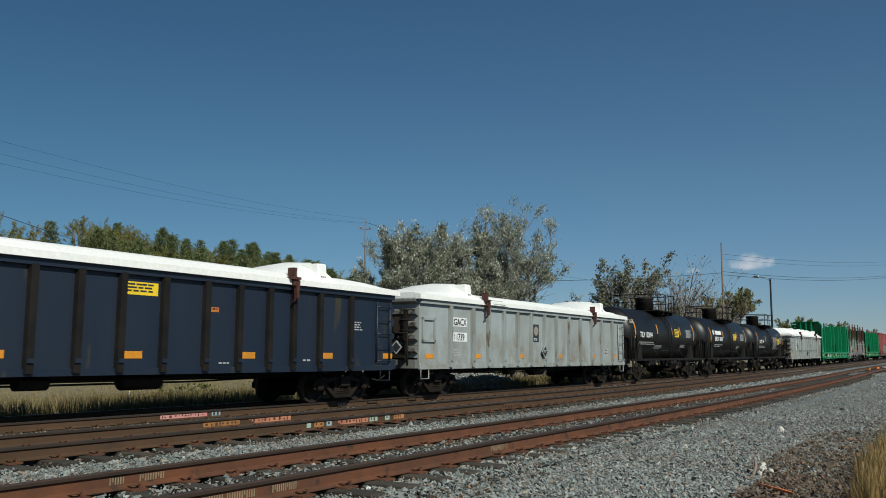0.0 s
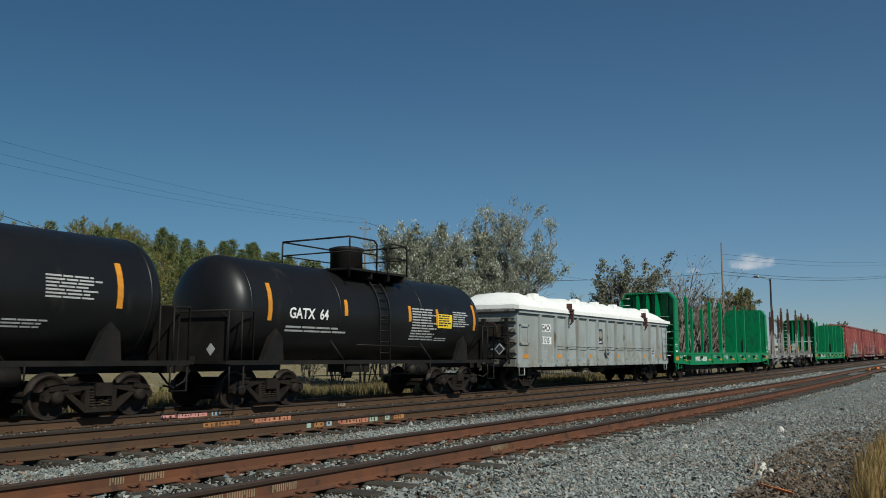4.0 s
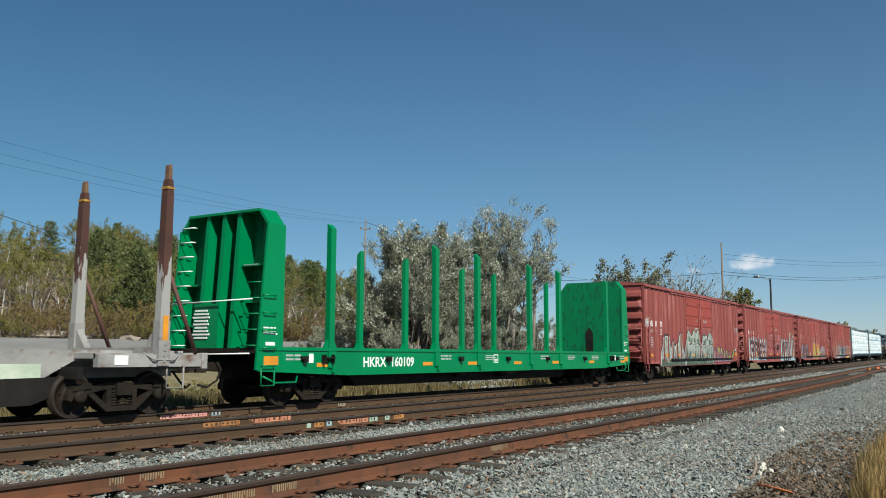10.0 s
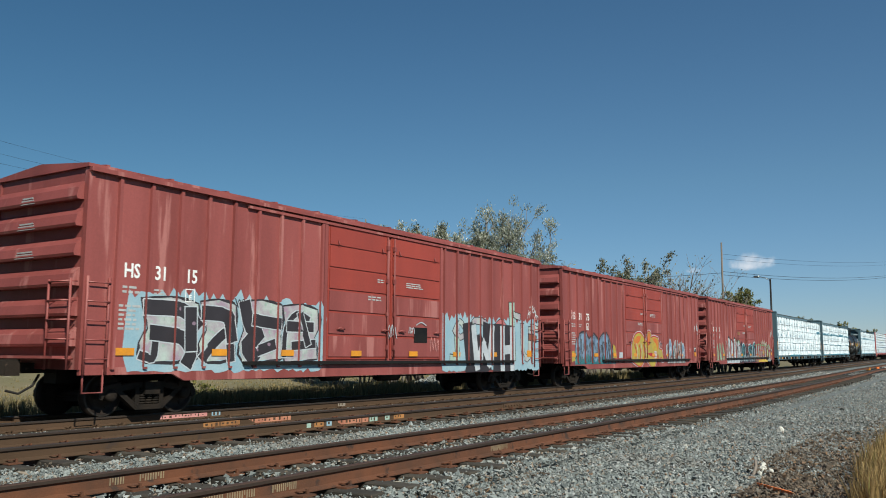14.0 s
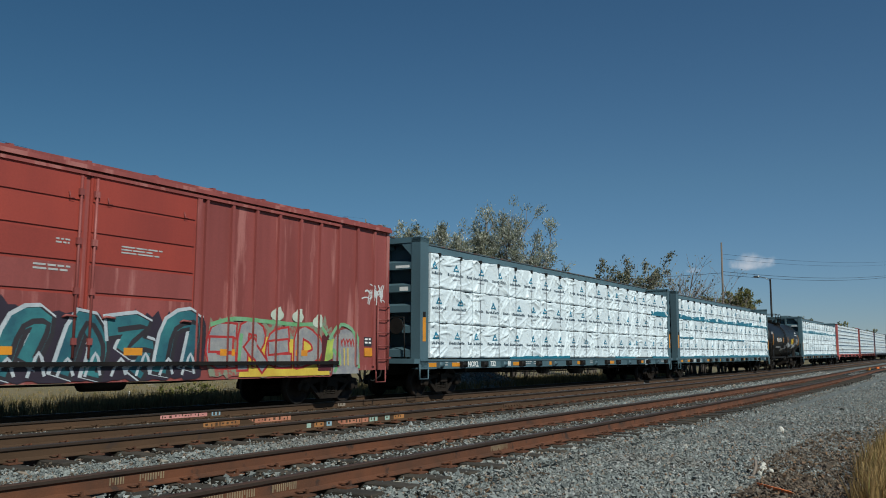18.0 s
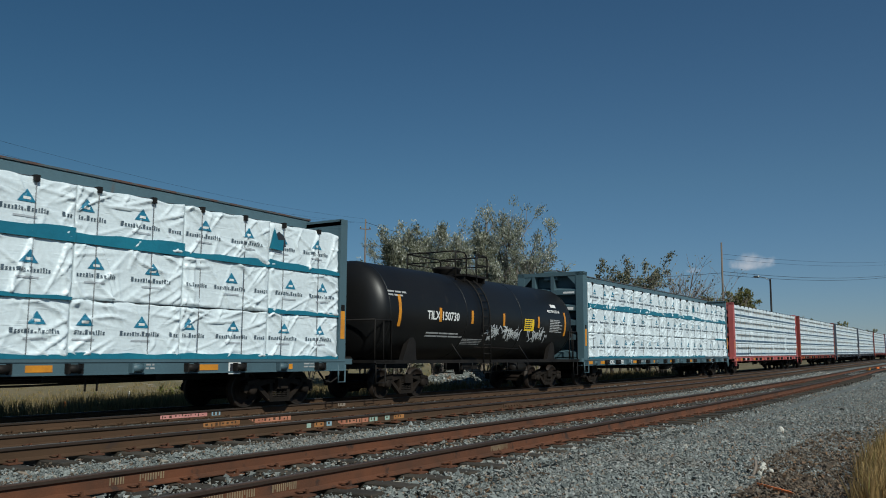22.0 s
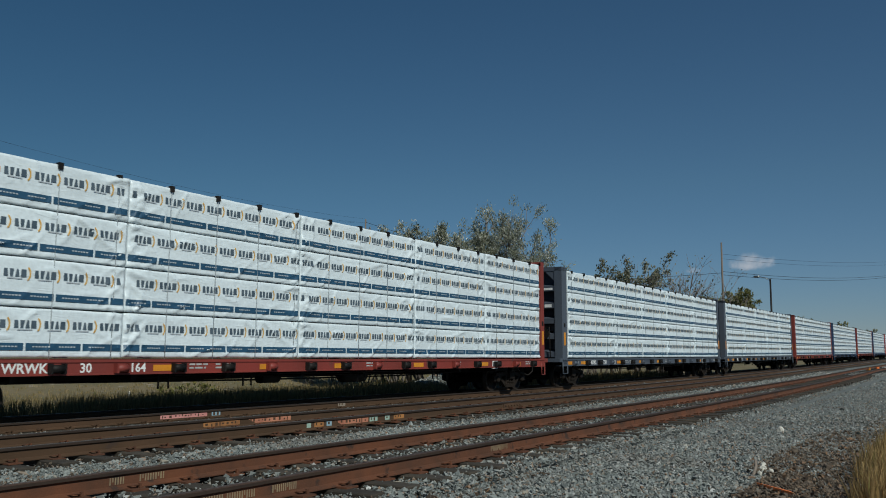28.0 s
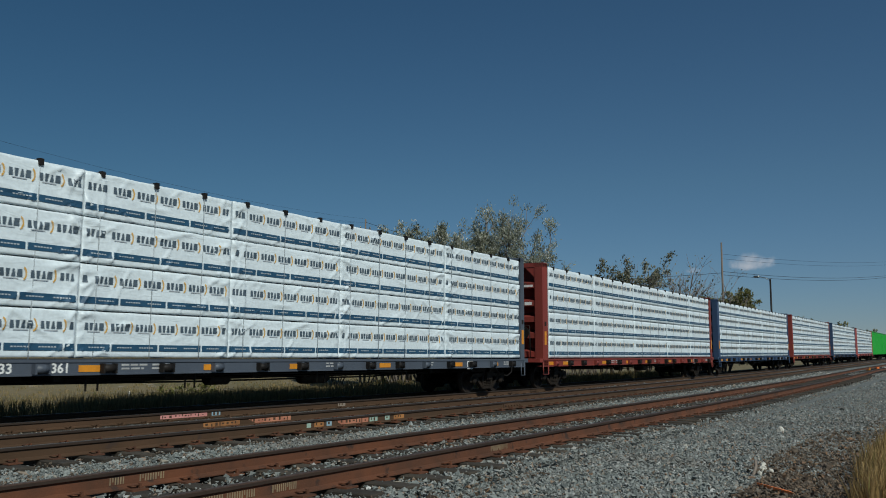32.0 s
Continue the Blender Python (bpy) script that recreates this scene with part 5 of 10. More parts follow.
# ---- covered gondolas ----
def gondola(label, m, posts, half, cover_kind, colour_print, number=None, sign=False):
    car = thing("gondola_car", label, "freight car", "freight train")
    top, bot, X = 2.62, 0.72, 1.48
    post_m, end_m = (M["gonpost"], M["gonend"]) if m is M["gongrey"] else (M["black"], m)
    # shell
    for s in (1, -1):
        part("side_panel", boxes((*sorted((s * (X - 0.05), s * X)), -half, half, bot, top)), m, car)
        part("end_panel", boxes((-X + 0.05, X - 0.05, *sorted((s * half, s * (half - 0.05))), bot + 0.3, top)), m, car)
        part("top_rail", boxes((*sorted((s * (X - 0.06), s * (X + 0.09))), -half - 0.02, half + 0.02, top - 0.02, top + 0.1)), m, car)
        part("side_sill", boxes((*sorted((s * (X - 0.02), s * (X + 0.04))), -half, half, bot - 0.03, bot + 0.10)), m, car)
    part("floor_plate", boxes((-X + 0.05, X - 0.05, -half, half, bot + 0.1, bot + 0.2)), m, car)
    for p in posts:
        for s in (1, -1):
            bm = bmesh.new()
            prism(bm, [(s * X, p - 0.085), (s * (X + 0.1), p - 0.07), (s * (X + 0.1), p + 0.07), (s * X, p + 0.085)][::s], 'z', bot + 0.02, top)
            part("side_post", bm, post_m, car)
    # ends: deep horizontal corrugations
    for s in (-1, 1):
        for k in range(5):
            z = bot + 0.42 + k * 0.36
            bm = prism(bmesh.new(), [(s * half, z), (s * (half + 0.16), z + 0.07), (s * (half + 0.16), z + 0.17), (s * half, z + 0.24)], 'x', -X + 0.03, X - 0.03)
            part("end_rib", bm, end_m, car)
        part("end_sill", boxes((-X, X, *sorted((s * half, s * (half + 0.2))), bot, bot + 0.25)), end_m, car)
    # ladder at the far corner, box frame at the near one
    bm = rungs(bmesh.new(), X, half - 0.72, half - 0.18, [0.95 + 0.36 * i for i in range(5)])
    tube(bm, [(X + 0.05, half - 0.74, 0.9), (X + 0.05, half - 0.74, 2.5)], 0.025, 5)
    tube(bm, [(X + 0.05, half - 0.16, 0.9), (X + 0.05, half - 0.16, 2.5)], 0.025, 5)
    part("ladder", bm, m, car)
    bm = boxes((X, X + 0.05, -half + 0.12, -half + 0.82, 2.12, 2.2), (X, X + 0.05, -half + 0.12, -half + 0.82, 1.48, 1.55), (X, X + 0.05, -half + 0.12, -half + 0.2, 1.48, 2.2), (X, X + 0.05, -half + 0.74, -half + 0.82, 1.48, 2.2))
    part("frame_box", bm, m, car)
    rope = cover_kind == "dome"
    bm = tube(bmesh.new(), [(X + 0.1, posts[1], 1.45)] + [(X + 0.1 + 0.02 * (i % 2), posts[1] + (posts[-2] - posts[1]) * i / 12, 1.45 - 0.03 * (i % 2)) for i in range(1, 13)], 0.012, 4)
    if rope:
        part("hand_line", bm, M["truck"], car, "slack dark line along the posts")
    else:
        bm.free()
    for i, p in enumerate(posts):
        part("clip", boxes((X + 0.1, X + 0.13, p - 0.06, p + 0.07, 0.92, 1.0)), m, car)
    stirrup(car, X, -half + 0.3, m)
    stirrup(car, X, half - 0.3, m)
    # brake gear on the leading end
    ye = -half
    bm = boxes((0.5, 0.95, ye - 0.5, ye - 0.2, 1.75, 2.2), (-1.2, 1.3, ye - 0.5, ye - 0.36, 1.02, 1.08), (0.2, 0.32, ye - 0.3, ye - 0.18, 0.95, 2.4), (1.12, 1.22, ye - 0.3, ye - 0.18, 0.95, 2.4))
    tube(bm, [(1.38, ye - 0.45, 0.8), (1.38, ye - 0.45, 1.72), (0.1, ye - 0.45, 1.74)], 0.03, 5)
    tube(bm, [(0.72, ye - 0.32, 1.8), (0.7, ye - 0.3, 1.1), (0.4, ye - 0.3, 0.9)], 0.035, 6)
    tube(bm, [(-0.9, ye - 0.3, 1.5), (-0.3, ye - 0.35, 1.42), (0.2, ye - 0.3, 1.5)], 0.03, 5)
    for z in (1.2, 1.5, 1.8, 2.1, 2.4):
        tube(bm, [(1.0, ye - 0.17, z), (1.0, ye - 0.3, z), (1.42, ye - 0.3, z), (1.42, ye - 0.17, z)], 0.02, 5)
    lathe(bm, [(ye - 0.58, 0.24), (ye - 0.54, 0.27), (ye - 0.5, 0.24)], 'y', 18, (0.72, 0, 2.0))
    part("hand_brake", bm, M["truck"], car)
    for x in (1.05, -0.1):
        dp = part("placard", prism(bmesh.new(), [(x - 0.2, 1.32), (x, 1.52), (x + 0.2, 1.32), (x, 1.12)], 'y', ye - 0.53, ye - 0.51), M["print"], car, "dark diamond placard with a pale rim")
        part("panel", prism(bmesh.new(), [(x - 0.15, 1.32), (x, 1.47), (x + 0.15, 1.32), (x, 1.17)], 'y', ye - 0.534, ye - 0.531), M["ink"], dp)
    # cover
    sh = (0.36, 0.14) if number else (0.0, 0.0)
    ys = sorted({-half - 0.16, half + 0.16, *np.linspace(-half, half, 90).tolist()})

    def crown(y):
        e = smooth01(half + 0.16 - abs(y), 0.05, 1.5)
        if cover_kind == "dome":
            u = (y + 8.2) / 2.1
            return 0.10 + e * (0.18 + 0.37 * abs(math.sin(math.pi * u)) ** 0.7)
        h = 0.14 + e * 0.2
        for a in (-7.2 + sh[0], 4.2 + sh[1]):
            if a < y < a + 1.7:
                h += 0.34 * ((y - a) / 1.7) ** 1.3
        return h
    bm = bmesh.new()
    rows = []
    for y in ys:
        c = crown(y)
        z = top + 0.1
        row = [(-1.64, z), (-1.64, z + 0.13), (-1.35, z + 0.13 + 0.45 * c), (-0.85, z + 0.06 + 0.95 * c), (0, z + 0.08 + c), (0.85, z + 0.06 + 0.95 * c), (1.35, z + 0.13 + 0.45 * c), (1.64, z + 0.13), (1.64, z)]
        rows.append([bm.verts.new((a, y, b)) for a, b in row])
    for a, b in zip(rows, rows[1:]):
        for j in range(9):
            f = bm.faces.new((a[j], b[j], b[(j + 1) % 9], a[(j + 1) % 9]))
            f.smooth = 1 < j < 6
    bm.faces.new(rows[0])
    bm.faces.new(rows[-1])
    bmesh.ops.recalc_face_normals(bm, faces=bm.faces[:])
    lid = part("cover", bm, M["cover"], car, "white moulded fibreglass cover")
    if cover_kind == "dome":
        for y in (-6.5, -2.7, -0.6, 1.55, 5.8):
            bm = bmesh.new()
            box(bm, 0.9, 1.55, y - 0.24, y + 0.24, 2.82, 3.12, 0, 0.05)
            box(bm, 1.0, 1.4, y - 0.17, y + 0.17, 3.12, 3.38, 0, 0.04)
            bmesh.ops.bevel(bm, geom=bm.edges[:], offset=0.025, segments=1, affect='EDGES')
            part("saddle", bm, M["cover"], lid)
    else:
        for y in (-5.6 + sh[0], 5.85 + sh[1]):
            bm = bmesh.new()
            box(bm, 0.5, 1.5, y - 0.34, y - 0.02, 2.8, 3.34, 0, 0.05)
            bmesh.ops.bevel(bm, geom=bm.edges[:], offset=0.03, segments=1, affect='EDGES')
            part("saddle", bm, M["cover"], lid)
            bm = bars(bmesh.new(), 1.50, y - 0.28, y - 0.08, 2.9, 3.02, 2, RNG)
            part("print", bm, M["ink"], lid)
    if cover_kind != "dome":
        bd = part("maker_board", prism(bmesh.new(), [(1.655, 2.735), (1.5, 2.93), (1.505, 2.94), (1.662, 2.742)], 'y', -4.3, -3.1), M["cover"], lid)
        part("print", prism(bmesh.new(), [(1.652, 2.77), (1.54, 2.91), (1.545, 2.918), (1.66, 2.776)], 'y', -4.1, -3.3), M["print"], bd)
    for y in ((-4.6, 4.43) if cover_kind != "dome" else (-4.1, 4.55)):
        bm = boxes((1.5, 1.7, y - 0.05, y + 0.05, 2.7, 3.12), (1.45, 1.74, y - 0.16, y + 0.16, 2.84, 2.9), (1.62, 1.72, y + 0.05, y + 0.13, 2.4, 2.8))
        tube(bm, [(1.6, y, 3.0), (1.72, y + 0.12, 2.8), (1.7, y + 0.1, 2.45), (1.62, y + 0.02, 2.3)], 0.03, 5)
        part("latch", bm, M["latchrust"], car, "rusty brown cover latch")
    # markings
    flags(car, X + 0.004, [p + 0.12 for p in posts[1::3]] + ([-7.9, 6.92] if number else [-half + 0.04, half - 0.4]), 1.0, 1.14)
    if number:
        for z, t in ((2.0, number[0]), (1.54, number[1])):
            sg = part("number_board", boxes((X, X + 0.006, -6.4, -5.55, z - 0.02, z + 0.26)), M["white"], car, "white panel with black lettering")
            lettering("lettering", t, 0.205, M["ink"], sg, (X + 0.008, -6.36, z + 0.02), wide=0.92 if len(t) == 4 else 0.88)
        bm = bars(bmesh.new(), X + 0.002, -6.68, -5.8, 1.05, 1.28, 3, RNG)
        part("small_print", bm, M["print"], car)
        bd = part("emblem_board", boxes((X, X + 0.006, -0.88, -0.42, 1.58, 2.22)), M["ink"], car, "dark panel with a round pale emblem")
        bm = lathe(bmesh.new(), [(X + 0.006, 0.17), (X + 0.010, 0.17)], 'x', 20, (0, -0.65, 1.98))
        part("emblem", bm, PAINT["faint"], bd)
        part("print", bars(bmesh.new(), X + 0.007, -0.82, -0.48, 1.62, 1.72, 2, RNG), M["white"], bd)
        bm = prism(bmesh.new(), [(-0.36, 1.24), (-0.11, 1.48), (0.14, 1.24), (-0.11, 1.0)], 'x', X + 0.101, X + 0.11)
        dp = part("placard", bm, M["print"], car, "dark diamond placard with a pale rim")
        bm = prism(bmesh.new(), [(-0.32, 1.24), (-0.11, 1.44), (0.10, 1.24), (-0.11, 1.04)], 'x', X + 0.1105, X + 0.113)
        part("panel", bm, M["ink"], dp)
        part("print", bars(bmesh.new(), X + 0.1132, -0.24, 0.04, 1.19, 1.3, 2, RNG, words=2), M["print"], dp)
        bd = part("label_board", boxes((X, X + 0.006, 5.94, 6.36, 1.07, 1.39)), M["print"], car)
        part("print", bars(bmesh.new(), X + 0.007, 5.98, 6.32, 1.1, 1.36, 2, RNG, words=2), M["ink"], bd)
    if sign:
        sg = part("notice", boxes((X, X + 0.006, -0.12, 0.70, 2.22, 2.47)), M["yellow"], car, "yellow notice board with black print")
        part("print", bars(bmesh.new(), X + 0.007, -0.05, 0.63, 2.25, 2.44, 3, RNG), M["ink"], sg)
        sg = part("tag_board", boxes((X, X + 0.006, 2.0, 2.3, 1.98, 2.08)), PAINT["orange"], car)
        part("print", bars(bmesh.new(), X + 0.007, 2.03, 2.27, 2.0, 2.06, 1, RNG), M["ink"], sg)
        for y0, y1, z0, z1, r in ((3.15, 3.4, 0.98, 1.14, 2), (2.35, 2.7, 0.86, 0.92, 1), (6.95, 7.3, 1.7, 1.95, 4), (5.0, 5.35, 0.9, 0.98, 1)):
            part("small_print", bars(bmesh.new(), X + 0.002, y0, y1, z0, z1, r, RNG), M["print"], car)
    add_trucks(car, (-half + 1.55, half - 1.55))
    add_underframe(car, half)
    add_couplers(car, half)
    return car
# ---- tank cars ----
def tank_car(label, radius, axis_z, half, truck_at, number, extra, yellow_at, stripes, seed, brand=False, gate=0.0, m=None, rail=((-1.35, -0.15), (0.35, 1.3), 0.78, 1.2), warning=None):
    car = thing("tank_car", label, "tank car", "freight train")
    m = m or M["tankblack"]
    R, Z = radius, axis_z
    L = half - (0.14 if warning else 0.3)
    prof = [(-L, 0.02)]
    for k in range(1, 9):
        a = math.pi / 2 * k / 8
        prof.append((-L + 0.62 * (1 - math.cos(a)), R * math.sin(a)))
    prof += [(-s, r) for s, r in prof[::-1]]
    bm = lathe(bmesh.new(), prof, 'y', 56, (0, 0, Z))
    part("tank", bm, m, car)
    for y in (-L + 0.65, -1.9, 1.9, L - 0.65):
        bm = lathe(bmesh.new(), [(y - 0.03, R + 0.004), (y + 0.03, R + 0.004)], 'y', 56, (0, 0, Z))
        part("band", bm, m, car)
    # stub sills, side running sill, saddles
    part("side_sill", boxes((1.38, 1.46, -half + 0.1, half - 0.1, 0.86, 0.96), (-1.46, -1.38, -half + 0.1, half - 0.1, 0.86, 0.96)), M["black"], car)
    for s in (-1, 1):
        y = s * truck_at
        bm = boxes((-0.25, 0.25, *sorted((s * (truck_at - 1.2), s * half)), 0.7, 1.05))
        part("stub_sill", bm, M["black"], car)
        for sx in (-1, 1):
            bm = prism(bmesh.new(), [(y - 0.42, 0.9), (y + 0.3, 0.9), (y + 0.24, 1.5), (y + 0.02, 1.7), (y - 0.12, 1.5)], 'x', *sorted((sx * 1.05, sx * 1.2)))
            part("saddle", bm, M["black"], car)
        if not warning:
            bm = prism(bmesh.new(), [(-1.22, 0.95), (1.22, 0.95), (1.24, 1.9), (1.0, 2.08), (-1.0, 2.08), (-1.24, 1.9)], 'y', *sorted((s * (half - 0.24), s * (half - 0.21))))
            shield = part("head_shield", bm, M["black"], car, "black steel plate over the lower tank head")
            y = s * (half - 0.2)
            part("placard", prism(bmesh.new(), [(0.62, 1.2), (0.76, 1.34), (0.9, 1.2), (0.76, 1.06)], 'y', *sorted((y, y + s * 0.006))), M["print"], shield, "pale diamond placard")
            y = s * truck_at
        part("end_platform", boxes((-1.46, 1.46, *sorted((s * (half - 0.95), s * half)), 0.88, 0.95)), M["black"], car)
        bm = tube(bmesh.new(), [(1.4, s * (half - 0.85), 0.95), (1.4, s * (half - 0.85), 2.05), (1.4, s * (half - 0.1), 2.05), (1.4, s * (half - 0.1), 0.95)], 0.025, 6)
        tube(bm, [(1.4, s * (half - 0.5), 2.05), (1.4, s * (half - 0.5), 0.95)], 0.02, 5)
        tube(bm, [(1.4, s * (half - 0.1), 2.05), (-1.4, s * (half - 0.1), 2.05), (-1.4, s * (half - 0.1), 0.95)], 0.025, 6)
        part("end_railing", bm, M["black"], car)
        stirrup(car, 1.42, s * (half - 0.35), M["black"], 0.35, 0.9)
    for y in (-truck_at * 0.52, truck_at * 0.44):
        part("strut", tube(bmesh.new(), [(1.4, y + 0.25, 0.95), (1.2, y - 0.05, 1.45)], 0.025, 5), M["black"], car)
    part("side_pipe", tube(bmesh.new(), [(1.36, -1.4, 1.36), (1.36, 1.7, 1.33)], 0.014, 5), M["wheel"], car)
    # platform, dome, ladder, railing on top
    pz = Z + R + 0.02
    bm = boxes((-rail[3], rail[3], gate + (rail[0][0] if not warning else -0.4), gate + rail[1][1], pz - 0.1, pz - 0.04))
    for y in (gate - 0.3, gate + 0.5, gate + rail[1][1] - 0.1):
        box(bm, -rail[3] + 0.05, rail[3] - 0.05, y - 0.03, y + 0.03, pz - 0.28, pz - 0.1)
    part("walkway", bm, M["black"], car)
    bm = lathe(bmesh.new(), [(pz - 0.15, 0.46), (pz + (0.56 if not warning else 0.12), 0.46), (pz + (0.6 if not warning else 0.15), 0.5), (pz + (0.66 if not warning else 0.2), 0.5), (pz + (0.7 if not warning else 0.25), 0.36)], 'z', 18, (0, gate, 0))
    part("dome", bm, M["black"], car)
    first, second, rise, xr = rail
    for sx in (-1, 1):
        bm = bmesh.new()
        x = sx * xr
        for a, b in ((first, second) if sx > 0 else ((first[0], second[1]),)):
            tube(bm, [(x, gate + a, pz - 0.3), (x, gate + a, pz + rise - 0.06), (x, gate + a + 0.06, pz + rise), (x, gate + b - 0.12, pz + rise), (x, gate + b, pz + rise - 0.1), (x, gate + b, pz - 0.1)], 0.025, 6)
            tube(bm, [(x, gate + a, pz + rise / 2), (x, gate + b, pz + rise / 2)], 0.02, 5)
        for y in (first[0], second[1]):
            tube(bm, [(0, gate + y, pz + rise), (x, gate + y, pz + rise)], 0.025, 6)
            tube(bm, [(0, gate + y, pz + rise / 2), (x, gate + y, pz + rise / 2)], 0.02, 5)
        part("railing", bm, M["black"], car)
    bm = bmesh.new()
    arc = [((R + 0.07) * math.cos(a), Z + (R + 0.07) * math.sin(a)) for a in np.linspace(1.25, 0.0, 8)]
    for y in (gate - 0.12, gate + 0.34):
        tube(bm, [(1.0, y, pz - 0.05)] + [(a, y, b) for a, b in arc] + [(R + 0.09, y, 0.5)], 0.025, 5)
    steps = [(a, b) for a, b in arc[1:]] + [(R + 0.09, z) for z in np.arange(0.55, Z - 0.1, 0.3)]
    for a, b in steps:
        tube(bm, [(a, gate - 0.12, b), (a, gate + 0.34, b)], 0.016, 5)
    part("ladder", bm, M["black"], car)
    bm = boxes((-0.35, 0.35, -0.5, 0.5, 0.62, Z - R + 0.2))
    lathe(bm, [(0.45, 0.14), (0.7, 0.2)], 'z', 12, (0, -0.1, 0))
    part("outlet", bm, M["black"], car)
    bm = bmesh.new()
    for i in range(9):
        y = -truck_at + 1.5 + i * (2 * truck_at - 3.0) / 8
        tube(bm, [(0.95, y, 0.9), (0.95, y, 0.55)], 0.018, 4)
    tube(bm, [(0.95, -truck_at + 1.5, 0.56), (0.95, truck_at - 1.5, 0.56)], 0.016, 4)
    part("brake_rigging", bm, M["black"], car)
    bm = lathe(bmesh.new(), [(-0.45, 0.05), (-0.4, 0.18), (0.4, 0.18), (0.45, 0.05)], 'y', 12, (0.7, truck_at - 1.9, 0.68))
    part("air_tank", bm, M["black"], car)

    # markings bent round the shell
    def wrap_on(ob, lift):
        for v in ob.data.vertices:
            z = v.co.z - Z
            v.co.x = math.sqrt(max(0.0, (R + lift + v.co.x) ** 2 - z * z))

    def shell_print(name, bm, material, label="", lift=0.004):
        bmesh.ops.subdivide_edges(bm, edges=[e for e in bm.edges if abs(e.verts[0].co.z - e.verts[1].co.z) > 0.12], cuts=3, use_grid_fill=True)
        ob = part(name, bm, material, car, label)
        wrap_on(ob, lift)
        return ob
    for y, z0, z1 in stripes:
        shell_print("reflector", boxes((0, 0.006, y - 0.065, y + 0.065, z0, z1)), M["amber"], "amber reflector strip")
    y0, z0, w = yellow_at
    shell_print("notice", boxes((0, 0.006, y0, y0 + w, z0, z0 + 0.42)), M["yellow"], "yellow notice with black print")
    shell_print("print", bars(bmesh.new(), 0.008, y0 + 0.04, y0 + w - 0.04, z0 + 0.03, z0 + 0.39, 5, RNG), M["ink"])
    for y0, y1, z0, z1, r in extra:
        shell_print("small_print", bars(bmesh.new(), 0, y0, y1, z0, z1, r, RNG), M["print"])
    ob = lettering("lettering", number[0], 0.25, M["white"], car, (0, number[1], Z - 0.2), "white painted car lettering", wide=0.95)
    me = ob.data.copy()
    ob.data = me
    for v in me.vertices:
        z = v.co.y - 0.2
        v.co.z = math.sqrt(max(0.0, (R + 0.004 + v.co.z * 0.5) ** 2 - z * z))
    if brand:
        shell_print("emblem", boxes((0, 0.004, -4.1, -3.95, 2.35, 2.62), (0, 0.004, -3.9, -3.75, 2.4, 2.68), (0, 0.004, -3.5, -2.1, 2.38, 2.62)), M["white"])
    if seed:
        for k, (a, b, n) in enumerate(((-0.4, 0.35, 3), (0.64, 1.8, 4), (2.6, 4.1, 4))):
            ob = painted_letters(car, 0, a, b, 1.66, 2.08, n, (None, None, "white", "white", None), None, 0, seed + k, 0.12, "graffiti", "thin white scrawled tag")
            wrap_on(ob, 0.004)
    if warning:
        ob = lettering("lettering", warning, 0.1, M["white"], car, (0, 4.08, Z + 0.36), "white painted warning", wide=0.98)
        ob.data = ob.data.copy()
        for v in ob.data.vertices:
            z = v.co.y + 0.36
            v.co.z = math.sqrt(max(0.0, (R + 0.004 + v.co.z * 0.5) ** 2 - z * z))
        shell_print("notice", boxes((0, 0.005, 4.5, 4.95, Z + 0.56, Z + 0.68)), M["white"], "white notice")
    add_trucks(car, (-truck_at, truck_at))
    add_couplers(car, half)
    return car
